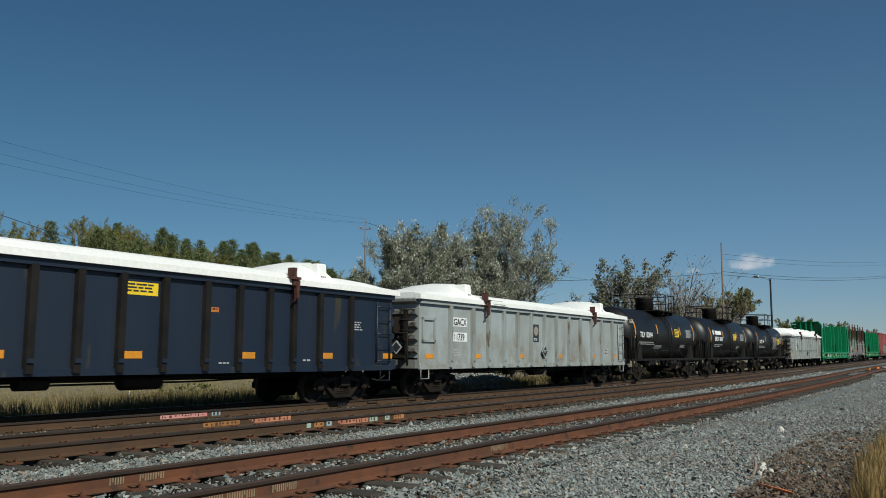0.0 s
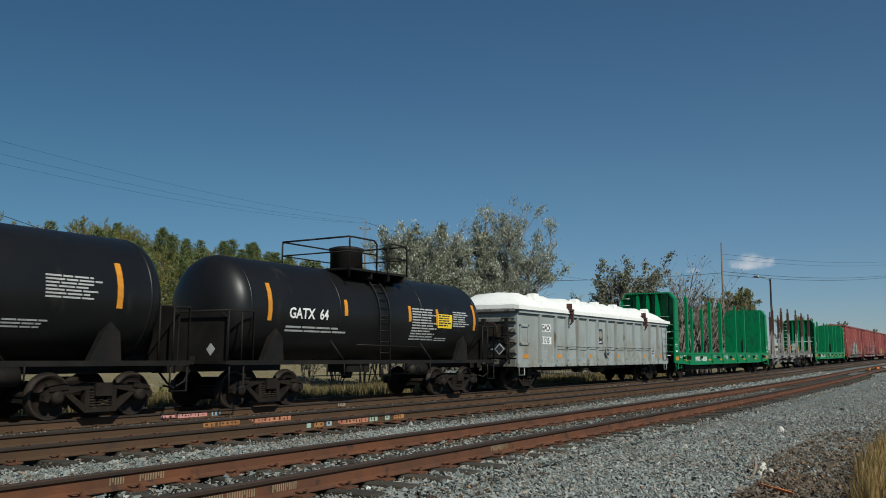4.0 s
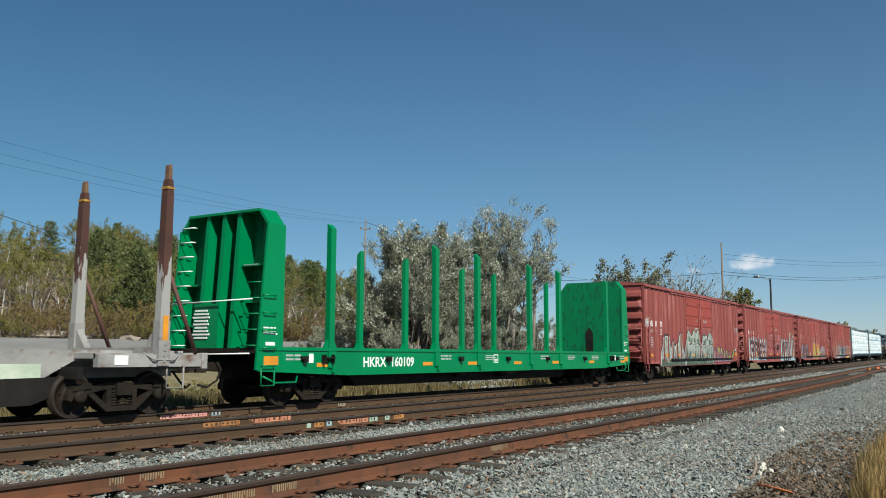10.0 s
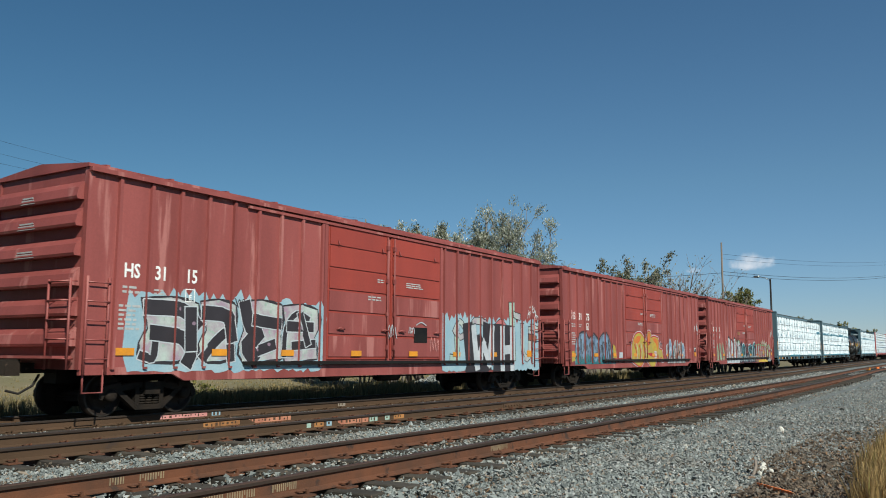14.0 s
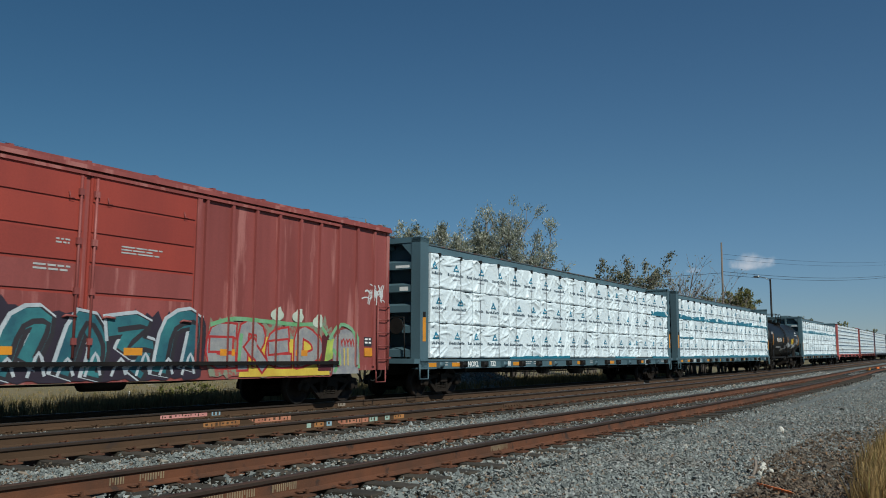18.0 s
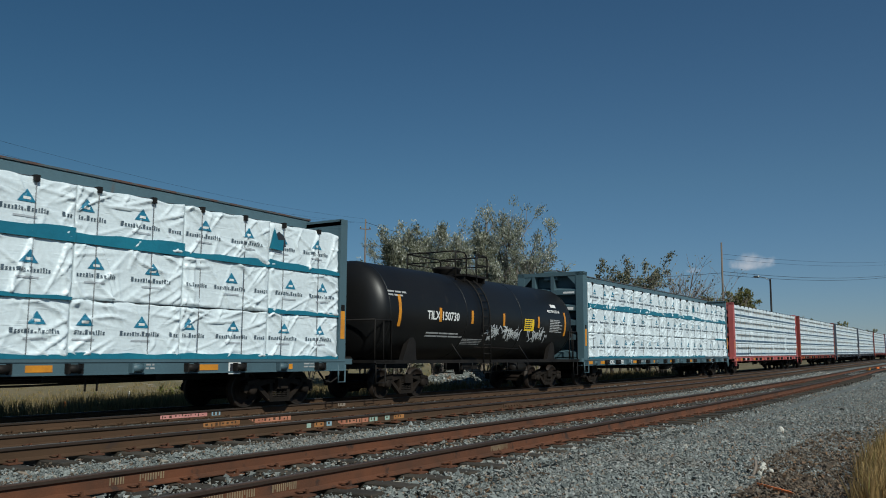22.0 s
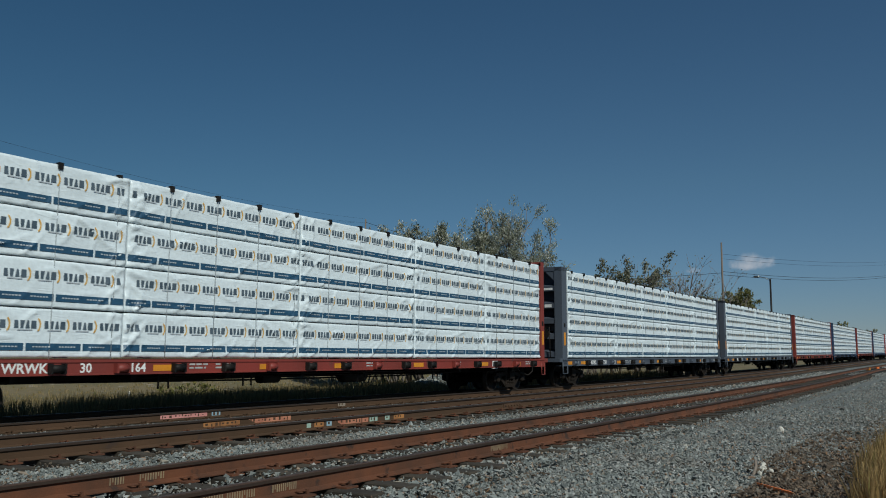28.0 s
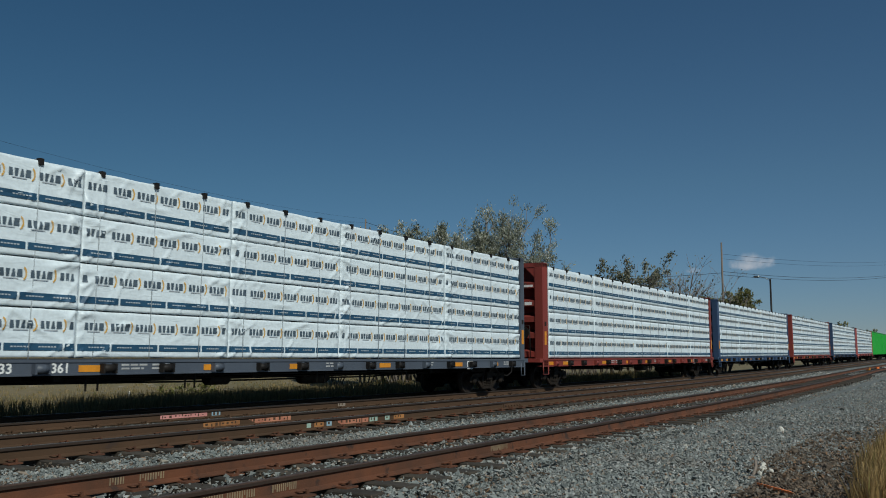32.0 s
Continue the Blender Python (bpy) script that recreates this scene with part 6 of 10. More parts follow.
# ---- bulkhead flat cars with stakes ----
def bulkhead_flat(label, number):
    car = thing("bulkhead_flat_car", label, "flat car", "freight train")
    g, X, H = M["green"], 1.5, 11.78
    part("deck", boxes((-X + 0.05, X - 0.05, -H, H, 1.12, 1.24)), M["truck"], car, "dark worn deck")
    for s in (1, -1):
        bm = bmesh.new()
        prism(bm, [(-H, 0.72), (-H + 1.4, 0.66), (-H + 3.2, 0.58), (H - 3.2, 0.58), (H - 1.4, 0.66), (H, 0.72), (H, 1.22), (-H, 1.22)], 'x', *sorted((s * (X - 0.06), s * X)))
        box(bm, *sorted((s * (X - 0.12), s * (X + 0.03))), -H, H, 1.19, 1.27)
        part("side_sill", bm, g, car)
    for s in (-1, 1):
        y0 = s * (H - 0.75)                       # loading face of the bulkhead
        ye = s * H
        lo, hi = sorted((y0, ye))
        # smooth inner sheet with cut top corners
        bm = prism(bmesh.new(), [(-X, 1.2), (X, 1.2), (X, 4.1), (X - 0.3, 4.48), (-X + 0.3, 4.48), (-X, 4.1)], 'y', *sorted((y0, y0 + s * 0.05)))
        bulk = part("bulkhead", bm, M["bulkgreen"], car, "green steel bulkhead with scuffed face")
        for sx in (1, -1):
            bm = prism(bmesh.new(), [(y0 - s * 0.02, 0.75), (ye + s * 0.08, 0.75), (ye, 1.6), (y0 + s * 0.55, 4.12), (y0 - s * 0.02, 4.12)], 'x', *sorted((sx * (X + 0.004), sx * (X - 0.056))))
            prism(bm, [(sx * X, 4.10), (sx * (X - 0.3), 4.48), (sx * (X - 0.36), 4.44), (sx * (X - 0.06), 4.06)], 'y', *sorted((y0 + s * 0.054, y0 + s * 0.52)))
            part("end_post", bm, g, bulk)
        for x in (-0.55, 0.0, 0.5):
            bm = prism(bmesh.new(), [(y0 + s * 0.05, 1.2), (ye - s * 0.05, 1.2), (y0 + s * 0.5, 4.44), (y0 + s * 0.05, 4.44)], 'x', x - 0.06, x + 0.06)
            part("stiffener", bm, g, bulk)
        for x0, x1, z, d in ((0.56, X - 0.06, 3.15, 0.46), (0.56, X - 0.06, 2.3, 0.3), (-X + 0.06, -0.61, 2.75, 0.34), (-X + 0.06, -0.61, 1.75, 0.4), (-0.49, 0.44, 2.3, 0.2)):
            part("shelf_rib", boxes((x0, x1, *sorted((y0 + s * 0.05, y0 + s * d)), z, z + 0.05)), g, bulk)
        part("print_panel", boxes((-0.7, 0.12, *sorted((ye - s * 0.04, ye - s * 0.022)), 1.22, 2.28)), g, bulk)
        for x in (-1.05, 1.0):
            part("stiffener", boxes((x - 0.03, x + 0.03, *sorted((y0 + s * 0.05, y0 + s * 0.16)), 1.3, 4.3)), g, bulk)
        part("top_plate", boxes((-X + 0.3, X - 0.3, *sorted((y0 + s * 0.05, y0 + s * 0.56)), 4.42, 4.48)), g, bulk)
        for sx in (1, -1):
            for z in [1.3 + 0.36 * i for i in range(5 if sx > 0 else 9)]:
                yy = ye - s * (z - 1.2) * 0.08
                bm = tube(bmesh.new(), [(sx * (X - 0.5), yy - s * 0.05, z), (sx * (X - 0.5), yy + s * 0.06, z), (sx * (X - 0.1), yy + s * 0.06, z), (sx * (X - 0.1), yy - s * 0.05, z)], 0.016, 5)
                part("ladder_rung", bm, M["white"] if sx < 0 else g, bulk, "white ladder rung" if sx < 0 else "")
        for z, c in ((2.33, 0.06), (1.1, 0.1)):
            part("grab_iron", tube(bmesh.new(), [(-X + 0.1, ye + s * c, z - 0.03), (X - 0.2, ye + s * c, z + 0.02)], 0.018, 5), M["white"], bulk, "white grab iron")
        for z in (0.85, 1.25, 1.65, 2.05, 2.45):
            part("side_rung", rungs(bmesh.new(), X, *sorted((ye - s * 0.45, ye - s * 0.08)), [z]), g, bulk)
        part("print", bars(bmesh.new(), X + 0.002, lo + 0.12, hi - 0.12, 1.52, 1.72, 3, RNG), M["white"], bulk)
        part("print", boxes((X, X + 0.005, lo + 0.2, hi - 0.25, 1.3, 1.38)), M["white"], bulk)
        bm = bmesh.new()
        for k in range(9):
            w = 0.2 + 0.1 * ((k * 37) % 5) / 5
            box(bm, -0.42 - w, -0.42 + w, *sorted((ye - s * 0.02, ye + s * 0.002)), 2.1 - 0.08 * k, 2.14 - 0.08 * k)
        part("print", bm, M["white"], bulk)
        part("print", boxes(*((0.66 + 0.08 * k, 0.71 + 0.08 * k, *sorted((y0 + s * 0.462, y0 + s * 0.466)), 3.17, 3.195) for k in range(6))), M["print"], bulk)
        if s > 0:
            part("slot_door", prism(bmesh.new(), [(-0.28, 1.3), (0.08, 1.3), (0.08, 2.15), (-0.1, 2.4), (-0.28, 2.15)], 'y', y0 - 0.012, y0 - 0.002), M["black"], bulk, "dark slot in the bulkhead face")
        part("reflector", boxes((X + 0.004, X + 0.012, *sorted((ye - s * 0.62, ye - s * 0.16)), 0.86, 1.06)), M["amber"], bulk, "amber reflector strip")
        bm = boxes((X, X + 0.16, *sorted((s * (H - 2.5), s * (H - 2.15))), 1.0, 1.04), (X, X + 0.14, *sorted((s * (H - 2.5), s * (H - 2.46))), 0.88, 1.1), (X, X + 0.14, *sorted((s * (H - 2.19), s * (H - 2.15))), 0.88, 1.1))
        part("bracket", bm, M["black"], car)
        part("notice", boxes((X, X + 0.006, *sorted((s * (H - 1.85), s * (H - 1.68))), 0.9, 1.12)), M["white"], car)
        bm = tube(bmesh.new(), [(X - 0.1, ye - s * 1.4, 0.62), (X - 0.05, ye - s * 1.3, 0.45), (X - 0.05, ye - s * 0.6, 0.45), (X - 0.05, ye - s * 0.2, 0.6)], 0.025, 5)
        part("step_bar", bm, g, car)
        stirrup(car, X, ye - s * 0.3, g, 0.4, 0.8)
    for y in (-9.25, -4.4, -1.9, 1.85, 4.35, 9.25):
        for sx in (1, -1):
            bm = bmesh.new()
            a, b = sorted((sx * X, sx * (X - 0.14)))
            prism(bm, [(a, 1.1), (b, 1.1), (b, 4.27 if sx > 0 else 4.39), (a, 4.39 if sx > 0 else 4.27)], 'y', y - 0.1, y + 0.1)
            prism(bm, [(y - 0.1, 1.26), (y - 0.24, 1.26), (y - 0.1, 1.48)], 'x', a + 0.03, b - 0.03)
            prism(bm, [(y + 0.1, 1.26), (y + 0.24, 1.26), (y + 0.1, 1.48)], 'x', a + 0.03, b - 0.03)
            stake = part("stake", bm, g, car, "tall green side stake")
            bm = boxes((*sorted((sx * X, sx * (X + 0.05))), y - 0.16, y + 0.13, 0.78, 1.18), (*sorted((sx * X, sx * (X + 0.07))), y - 0.02, y + 0.08, 0.66, 0.8))
            part("stake_pocket", bm, g, stake)
    for y in (-10.3, -6.9, -3.1, 0.0, 3.1, 6.6, 10.2):
        bm = boxes((X, X + 0.10, y - 0.1, y + 0.1, 0.98, 1.06), (X + 0.02, X + 0.12, y - 0.04, y + 0.07, 0.92, 1.02))
        part("winch", bm, M["black"], car)
        part("reflector", boxes((X, X + 0.006, y + (0.5 if y != -6.9 else 1.75), y + (1.05 if y != -6.9 else 2.25), 0.80, 0.9)), M["amber"], car, "amber reflector strip")
    lettering("lettering", number[0], 0.25, M["white"], car, (X + 0.003, -7.98, 0.79), "white painted car lettering", wide=1.05)
    lettering("lettering", number[1], 0.25, M["white"], car, (X + 0.003, -6.75, 0.79), "white painted car lettering", wide=1.05)
    for y in (-10.9, -4.2, -1.5, 2.6, 5.0, 7.4, 10.6):
        part("small_print", bars(bmesh.new(), X + 0.002, y, y + 0.75, 0.92, 1.1, 2 + int(abs(y)) % 2, RNG), M["print"], car)
    bm = boxes((X, X + 0.005, -0.95, -0.92, 0.86, 1.12), (X, X + 0.005, -0.68, -0.65, 0.86, 1.12), (X, X + 0.005, -0.95, -0.65, 1.10, 1.13), (X, X + 0.005, -0.95, -0.65, 0.86, 0.89), (X, X + 0.005, -0.87, -0.74, 0.92, 0.98))
    part("plate_mark", bm, M["white"], car)
    bm = prism(bmesh.new(), [(-H + 3.9, 1.1), (-H + 4.9, 0.24), (H - 4.9, 0.24), (H - 3.9, 1.1)], 'x', -0.4, 0.4)
    part("centre_sill", bm, M["black"], car, "deep black centre sill")
    add_trucks(car, (-H + 2.35, H - 2.35))
    add_underframe(car, H, 0.7)
    add_couplers(car, H)
    return car


# ---- log car: bare frame with pairs of tall stakes ----
def log_car(label):
    car = thing("log_car", label, "flat car", "freight train")
    g, r, H = M["loggrey"], M["stakerust"], 9.95
    part("centre_sill", boxes((-0.35, 0.35, -H, H, 0.62, 1.1)), g, car)
    for s in (1, -1):
        bm = bmesh.new()
        prism(bm, [(-H + 2.6, 0.95), (-H + 3.6, 0.42), (H - 3.6, 0.42), (H - 2.6, 0.95), (H, 0.98), (H, 1.16), (-H, 1.16), (-H, 0.98)], 'x', *sorted((s * 0.62, s * 0.7)))
        part("side_sill", bm, g, car, "grey side sill with peeling paint")
        part("deck_plank", boxes((*sorted((s * 0.4, s * 1.35)), -H, -H + 2.6, 1.0, 1.1)), g, car)
        part("deck_plank", boxes((*sorted((s * 0.4, s * 1.35)), H - 2.6, H, 1.0, 1.1)), g, car)
    for k, y in enumerate((-8.62, -4.92, -1.96, 1.95, 4.9, 8.8)):
        bm = boxes((-1.45, 1.45, y - 0.14, y + 0.14, 1.02, 1.22))
        bunk = part("bunk", bm, g, car, "grey cross bunk with rust patches")
        for sx in (1, -1):
            a, b = sorted((sx * 1.28, sx * 1.48))
            bm = boxes((a, b, y - 0.125, y + 0.125, 1.2, 1.75))
            prism(bm, [(sx * 1.28, 1.2), (sx * 0.95, 1.2), (sx * 1.28, 1.62)], 'y', y - 0.08, y + 0.08)
            stake = part("stake_base", bm, g, bunk, "grey stake socket, paint worn to rust")
            bm = prism(bmesh.new(), [(y - 0.11, 1.6), (y + 0.11, 1.6), (y + 0.085, 4.3), (y + 0.05, 4.62), (y - 0.05, 4.62), (y - 0.085, 4.3)], 'x', a + 0.01, b - 0.01)
            part("stake", bm, M["wornstake"], bunk, "log stake, grey paint below and rust above")
            tip = 5.05 - 0.16 * ((k * 7 + (sx > 0) * 3) % 4) / 3
            bm = prism(bmesh.new(), [(y - 0.05, 4.6), (y + 0.05, 4.6), (y + 0.035, tip - 0.06), (y + 0.01, tip), (y - 0.04, tip - 0.03)], 'x', (a + b) / 2 - 0.06, (a + b) / 2 + 0.06)
            part("stake_tip", bm, M["tipwood"], bunk, "narrow tan stake tip")
            part("band", boxes((a - 0.004, b + 0.004, y - 0.086, y + 0.086, 4.42, 4.47)), M["amberworn"] if k % 2 else r, bunk)
            if sx > 0:
                part("reflector", boxes((b, b + 0.014, y - 0.05, y + 0.07, 1.35, 1.85)), M["amber"], bunk, "amber reflector strip")
                bm = boxes((1.45, 1.5, y - 0.14, y + 0.14, 0.86, 1.36))
                for z in (0.95, 1.06, 1.17, 1.28):
                    box(bm, 1.5, 1.515, y - 0.03, y + 0.03, z - 0.02, z + 0.02)
                part("pocket", bm, g, bunk)
            bm = prism(bmesh.new(), [(sx * 1.46, 1.05), (sx * 1.46, 0.92), (sx * 0.66, 0.44), (sx * 0.66, 0.62)], 'y', y - 0.05, y + 0.05)
            if 0 < k < 5:
                part("gusset", bm, g, bunk)
            else:
                bm.free()
    for s in (-1, 1):
        part("end_beam", rbox(-1.48, 1.48, *sorted((s * (H - 0.15), s * H)), 0.78, 1.12, 0.02), g, car)
        bm = tube(bmesh.new(), [(1.38, s * 8.8, 3.0), (1.38, s * (H - 0.25), 1.1)], 0.045, 6)
        tube(bm, [(-1.38, s * 8.8, 3.0), (-1.38, s * (H - 0.25), 1.1)], 0.045, 6)
        part("brace", bm, r, car, "slanting rusty brace")
        bm = tube(bmesh.new(), [(1.42, s * (H - 1.6), 1.12), (1.5, s * (H - 1.4), 0.98), (1.5, s * (H - 0.9), 0.98), (1.42, s * (H - 0.7), 1.12)], 0.018, 5)
        part("grab_iron", bm, g, car)
        stirrup(car, 1.42, s * (H - 0.8), g, 0.42, 1.0)
        bm = boxes((1.3, 1.44, *sorted((s * (H - 2.6), s * H)), 0.84, 1.08))
        part("corner_sill", bm, g, car)
    part("number_panel", boxes((0.70, 0.705, -4.25, -2.75, 0.5, 0.84)), M["moss_panel"], car, "dull green number panel")
    for s in (1, -1):
        # black instead of sill grey: the belly's shade is put into the colour
        bm = prism(bmesh.new(), [(s * (H - 6.2), 0.44), (s * (H - 5.6), 0.24), (s * (H - 4.6), 0.14), (s * (H - 3.4), 0.16), (s * (H - 2.9), 0.34), (s * (H - 2.7), 0.66), (s * (H - 6.3), 0.6)][::s], 'x', 0.45, 0.715)
        part("belly_plate", bm, M["black"], car, "black lower belly plate with its shade put into the colour")
    lettering("lettering", "710084", 0.26, M["white"], car, (0.708, -4.15, 0.55), "white painted car lettering", wide=0.9)
    part("label_board", boxes((1.445, 1.45, 7.7, 8.0, 0.88, 1.06)), M["white"], car)
    for k in range(7):
        y = -3.6 + k * 1.3
        bm = lathe(bmesh.new(), [(0.7, 0.09), (0.82, 0.09)], 'x', 10, (0, y, 0.72))
        part("winch", bm, M["truck"], car)
    for y in (-1.6, 2.2, 5.6):
        part("faded_panel", boxes((0.701, 0.706, y, y + 1.1, 0.52, 0.9)), PAINT["pale"], car, "faded white painted panel")
    add_trucks(car, (-H + 1.75, H - 1.75))
    add_underframe(car, H, 0.72)
    add_couplers(car, H)
    return car


M["amberworn"] = mat("amber_worn", (0.45, 0.26, 0.03), (0.12, 0.06, 0.03), 0.6, 0, 9, 40, 0.1)
M["tipwood"] = mat("tipwood", (0.15, 0.085, 0.045), (0.09, 0.045, 0.03), 0.8, 0, 4, 30, 0.2)
M["moss_panel"] = mat("moss_panel", (0.06, 0.065, 0.055), (0.09, 0.085, 0.07), 0.7, 0, 2, 30, 0.1)
# ---- boxcars ----
def boxcar(label, numbers, art, seed, mural=None):
    car = thing("boxcar", label, "boxcar", "freight train")
    m, X, H = M["boxred"], 1.48, 9.38
    bot, top = 0.80, 4.52
    for s in (1, -1):
        part("side_panel", boxes((*sorted((s * (X - 0.05), s * X)), -H, H, bot, top)), m, car)
        part("end_panel", boxes((-X + 0.05, X - 0.05, *sorted((s * (H - 0.05), s * H)), bot, top)), m, car)
    part("floor_plate", boxes((-X + 0.05, X - 0.05, -H + 0.05, H - 0.05, bot + 0.1, bot + 0.25)), m, car)
    # roof with cross seams
    bm = prism(bmesh.new(), [(-X - 0.04, 4.52), (X + 0.04, 4.52), (X + 0.04, 4.59), (0, 4.73), (-X - 0.04, 4.59)], 'y', -H - 0.06, H + 0.06)
    roof = part("roof", bm, m, car, "faded red pitched steel roof")
    for i in range(13):
        y = -H + 0.35 + i * (2 * H - 0.7) / 12
        bm = prism(bmesh.new(), [(-X - 0.035, 4.585), (X + 0.035, 4.585), (X + 0.035, 4.62), (0, 4.765), (-X - 0.035, 4.62)], 'y', y - 0.04, y + 0.04)
        part("roof_rib", bm, m, roof)
    posts = [-8.72 + 0.735 * i for i in range(9)]
    posts = posts + [-p for p in posts]
    for p in posts:
        for s in (1, -1):
            bm = prism(bmesh.new(), [(s * X, p - 0.045), (s * (X + 0.062), p - 0.035), (s * (X + 0.062), p + 0.035), (s * X, p + 0.045)][::s], 'z', bot, top - 0.09)
            part("side_post", bm, m, car)
    for s in (1, -1):
        part("eave", boxes((*sorted((s * X, s * (X + 0.11))), -H - 0.03, H + 0.03, 4.44, 4.52)), m, car)
        bm = bmesh.new()
        prism(bm, [(-H, 0.70), (-7.3, 0.70), (-7.0, 0.56), (7.0, 0.56), (7.3, 0.70), (H, 0.70), (H, 0.84), (-H, 0.84)], 'x', *sorted((s * (X - 0.06), s * (X + 0.012))))
        part("side_sill", bm, m, car)
    # double plug doors with their rails
    for s in (1, -1):
        for a, b in ((-2.62, -0.05), (0.05, 2.55)):
            bm = boxes((*sorted((s * X, s * (X + 0.035))), a, b, 0.98, 4.34))
            door = part("door", bm, M["doorred"] if s > 0 else m, car, "brighter red plug door with horizontal seams")
            for k, (z0, z1) in enumerate(((3.86, 4.30), (3.30, 3.80), (2.75, 3.24), (2.2, 2.69), (1.62, 2.14), (1.05, 1.56))):
                bm = boxes((*sorted((s * (X + 0.035), s * (X + 0.06))), a + 0.05, b - 0.05, z0, z1))
                part("door_panel", bm, M["doorred"] if k < 3 else m, door)
            if s > 0:
                for y in (a + 0.35, b - 0.35):
                    part("hook", tube(bmesh.new(), [(X + 0.07, y, 3.98), (X + 0.1, y, 3.86), (X + 0.1, y + 0.08, 3.86)], 0.014, 4), m, door)
                    part("door_latch", tube(bmesh.new(), [(X + 0.07, y, 1.72), (X + 0.12, y + 0.05, 1.76), (X + 0.12, y + 0.25, 1.74)], 0.025, 5), m, door)
                bar_y = b - 0.12 if a < 0 else a + 0.1
                bm = tube(bmesh.new(), [(X + 0.09, bar_y, 1.0), (X + 0.09, bar_y, 4.3)], 0.028, 6)
                for z in (1.3, 2.2, 3.1, 4.0):
                    box(bm, X + 0.05, X + 0.12, bar_y - 0.05, bar_y + 0.05, z - 0.06, z + 0.06)
                part("lock_rod", bm, m, door)
        part("door_rail", boxes((*sorted((s * X, s * (X + 0.12))), -5.4, 7.2, 0.86, 0.94)), M["black"], car, "black lower door rail")
        part("door_rail", boxes((*sorted((s * X, s * (X + 0.075))), -5.4, 7.2, 4.34, 4.40)), m, car)
        for y in (-2.72, 2.62):
            part("door_post", boxes((*sorted((s * X, s * (X + 0.06))), y - 0.06, y + 0.06, 0.9, 4.4)), m, car)
    # ends: deep dark-shadowed corrugations, ladders, walkway
    for s in (-1, 1):
        for z in (1.2, 1.75, 2.3, 2.85, 3.4, 3.9):
            bm = prism(bmesh.new(), [(s * H, z + 0.02), (s * (H + 0.15), z + 0.02), (s * (H + 0.17), z + 0.07), (s * (H + 0.13), z + 0.24), (s * H, z + 0.37)], 'x', -X + 0.12, X - 0.12)
            part("end_rib", bm, m, car)
        for sx in (1, -1):
            bm = boxes((*sorted((sx * (X - 0.1), sx * (X + 0.02))), *sorted((s * (H - 0.1), s * (H + 0.03))), bot, top))
            part("corner_post", bm, m, car)
        bm = bmesh.new()
        for z in (1.0, 1.35, 1.7, 2.05, 2.4):
            tube(bm, [(0.75, s * (H + 0.05), z), (0.75, s * (H + 0.22), z), (1.35, s * (H + 0.22), z), (1.35, s * (H + 0.05), z)], 0.018, 5)
        tube(bm, [(0.72, s * (H + 0.2), 0.8), (0.72, s * (H + 0.2), 2.45)], 0.025, 5)
        tube(bm, [(1.38, s * (H + 0.2), 0.8), (1.38, s * (H + 0.2), 2.45)], 0.025, 5)
        part("end_ladder", bm, m, car)
        part("end_walkway", boxes((-1.3, 1.3, *sorted((s * (H + 0.05), s * (H + 0.42))), 1.0, 1.05)), m, car)
        bm = rungs(bmesh.new(), X, *sorted((s * (H - 0.05), s * (H - 0.5))), [1.0, 1.35, 1.7, 2.05, 2.4])
        tube(bm, [(X + 0.05, s * (H - 0.5), 0.7), (X + 0.05, s * (H - 0.5), 2.5)], 0.028, 5)
        tube(bm, [(X + 0.05, s * (H - 0.04), 0.7), (X + 0.05, s * (H - 0.04), 2.5)], 0.028, 5)
        part("side_ladder", bm, m, car)
        stirrup(car, X, s * (H - 0.28), m, 0.38, 0.8)
        for z, w in ((4.02, 0.5), (3.52, 0.65), (2.97, 0.7)):
            bm = bmesh.new()
            for k in range(3):
                ww = w * (0.7 + 0.1 * ((k * 5) % 4))
                box(bm, -ww / 2 - 0.2, ww / 2 - 0.2, *sorted((s * (H + 0.158), s * (H + 0.164))), z - 0.05 * k + 0.02, z - 0.05 * k + 0.05)
            part("small_print", bm, M["print"], car)
    # lettering on the panels
    for t, y in zip(numbers, (-8.55, -7.83, -7.06)):
        lettering("lettering", t, 0.27, M["white"], car, (X + 0.003, y, 2.55), "white painted car lettering", wide=0.82)
    for y0, y1, z0, z1, r in ((-8.56, -8.1, 2.2, 2.38, 2), (-7.83, -7.5, 2.22, 2.36, 2), (-8.62, -8.1, 1.5, 2.02, 6), (0.75, 1.75, 2.95, 3.12, 3), (-1.0, -0.25, 2.5, 2.64, 2), (-0.6, -0.28, 3.0, 3.12, 2)):
        d = 0.06 if -2.6 < y0 < 2.5 else 0.0
        part("small_print", bars(bmesh.new(), X + 0.002 + d, y0, y1, z0, z1, r, RNG), M["print"], car)
    bm = boxes((X, X + 0.005, -7.05, -7.03, 2.15, 2.42), (X, X + 0.005, -6.82, -6.80, 2.15, 2.42), (X, X + 0.005, -7.05, -6.8, 2.40, 2.42), (X, X + 0.005, -7.05, -6.8, 2.15, 2.17))
    plate = part("plate_mark", bm, M["white"], car)
    lettering("lettering", "E", 0.11, M["white"], plate, (X + 0.003, -6.96, 2.19))
    flags(car, X + 0.02, [-8.66, -6.3, -4.2, 3.35, 5.7, 8.35], 1.06, 1.2)
    flags(car, X + 0.08, [-1.7, 0.9], 1.06, 1.2)
    flags(car, X + 0.016, [8.35], 1.08, 1.28, 0.4)
    bd = part("label_board", boxes((X, X + 0.006, 8.35, 8.7, 1.32, 1.56)), M["ink"], car)
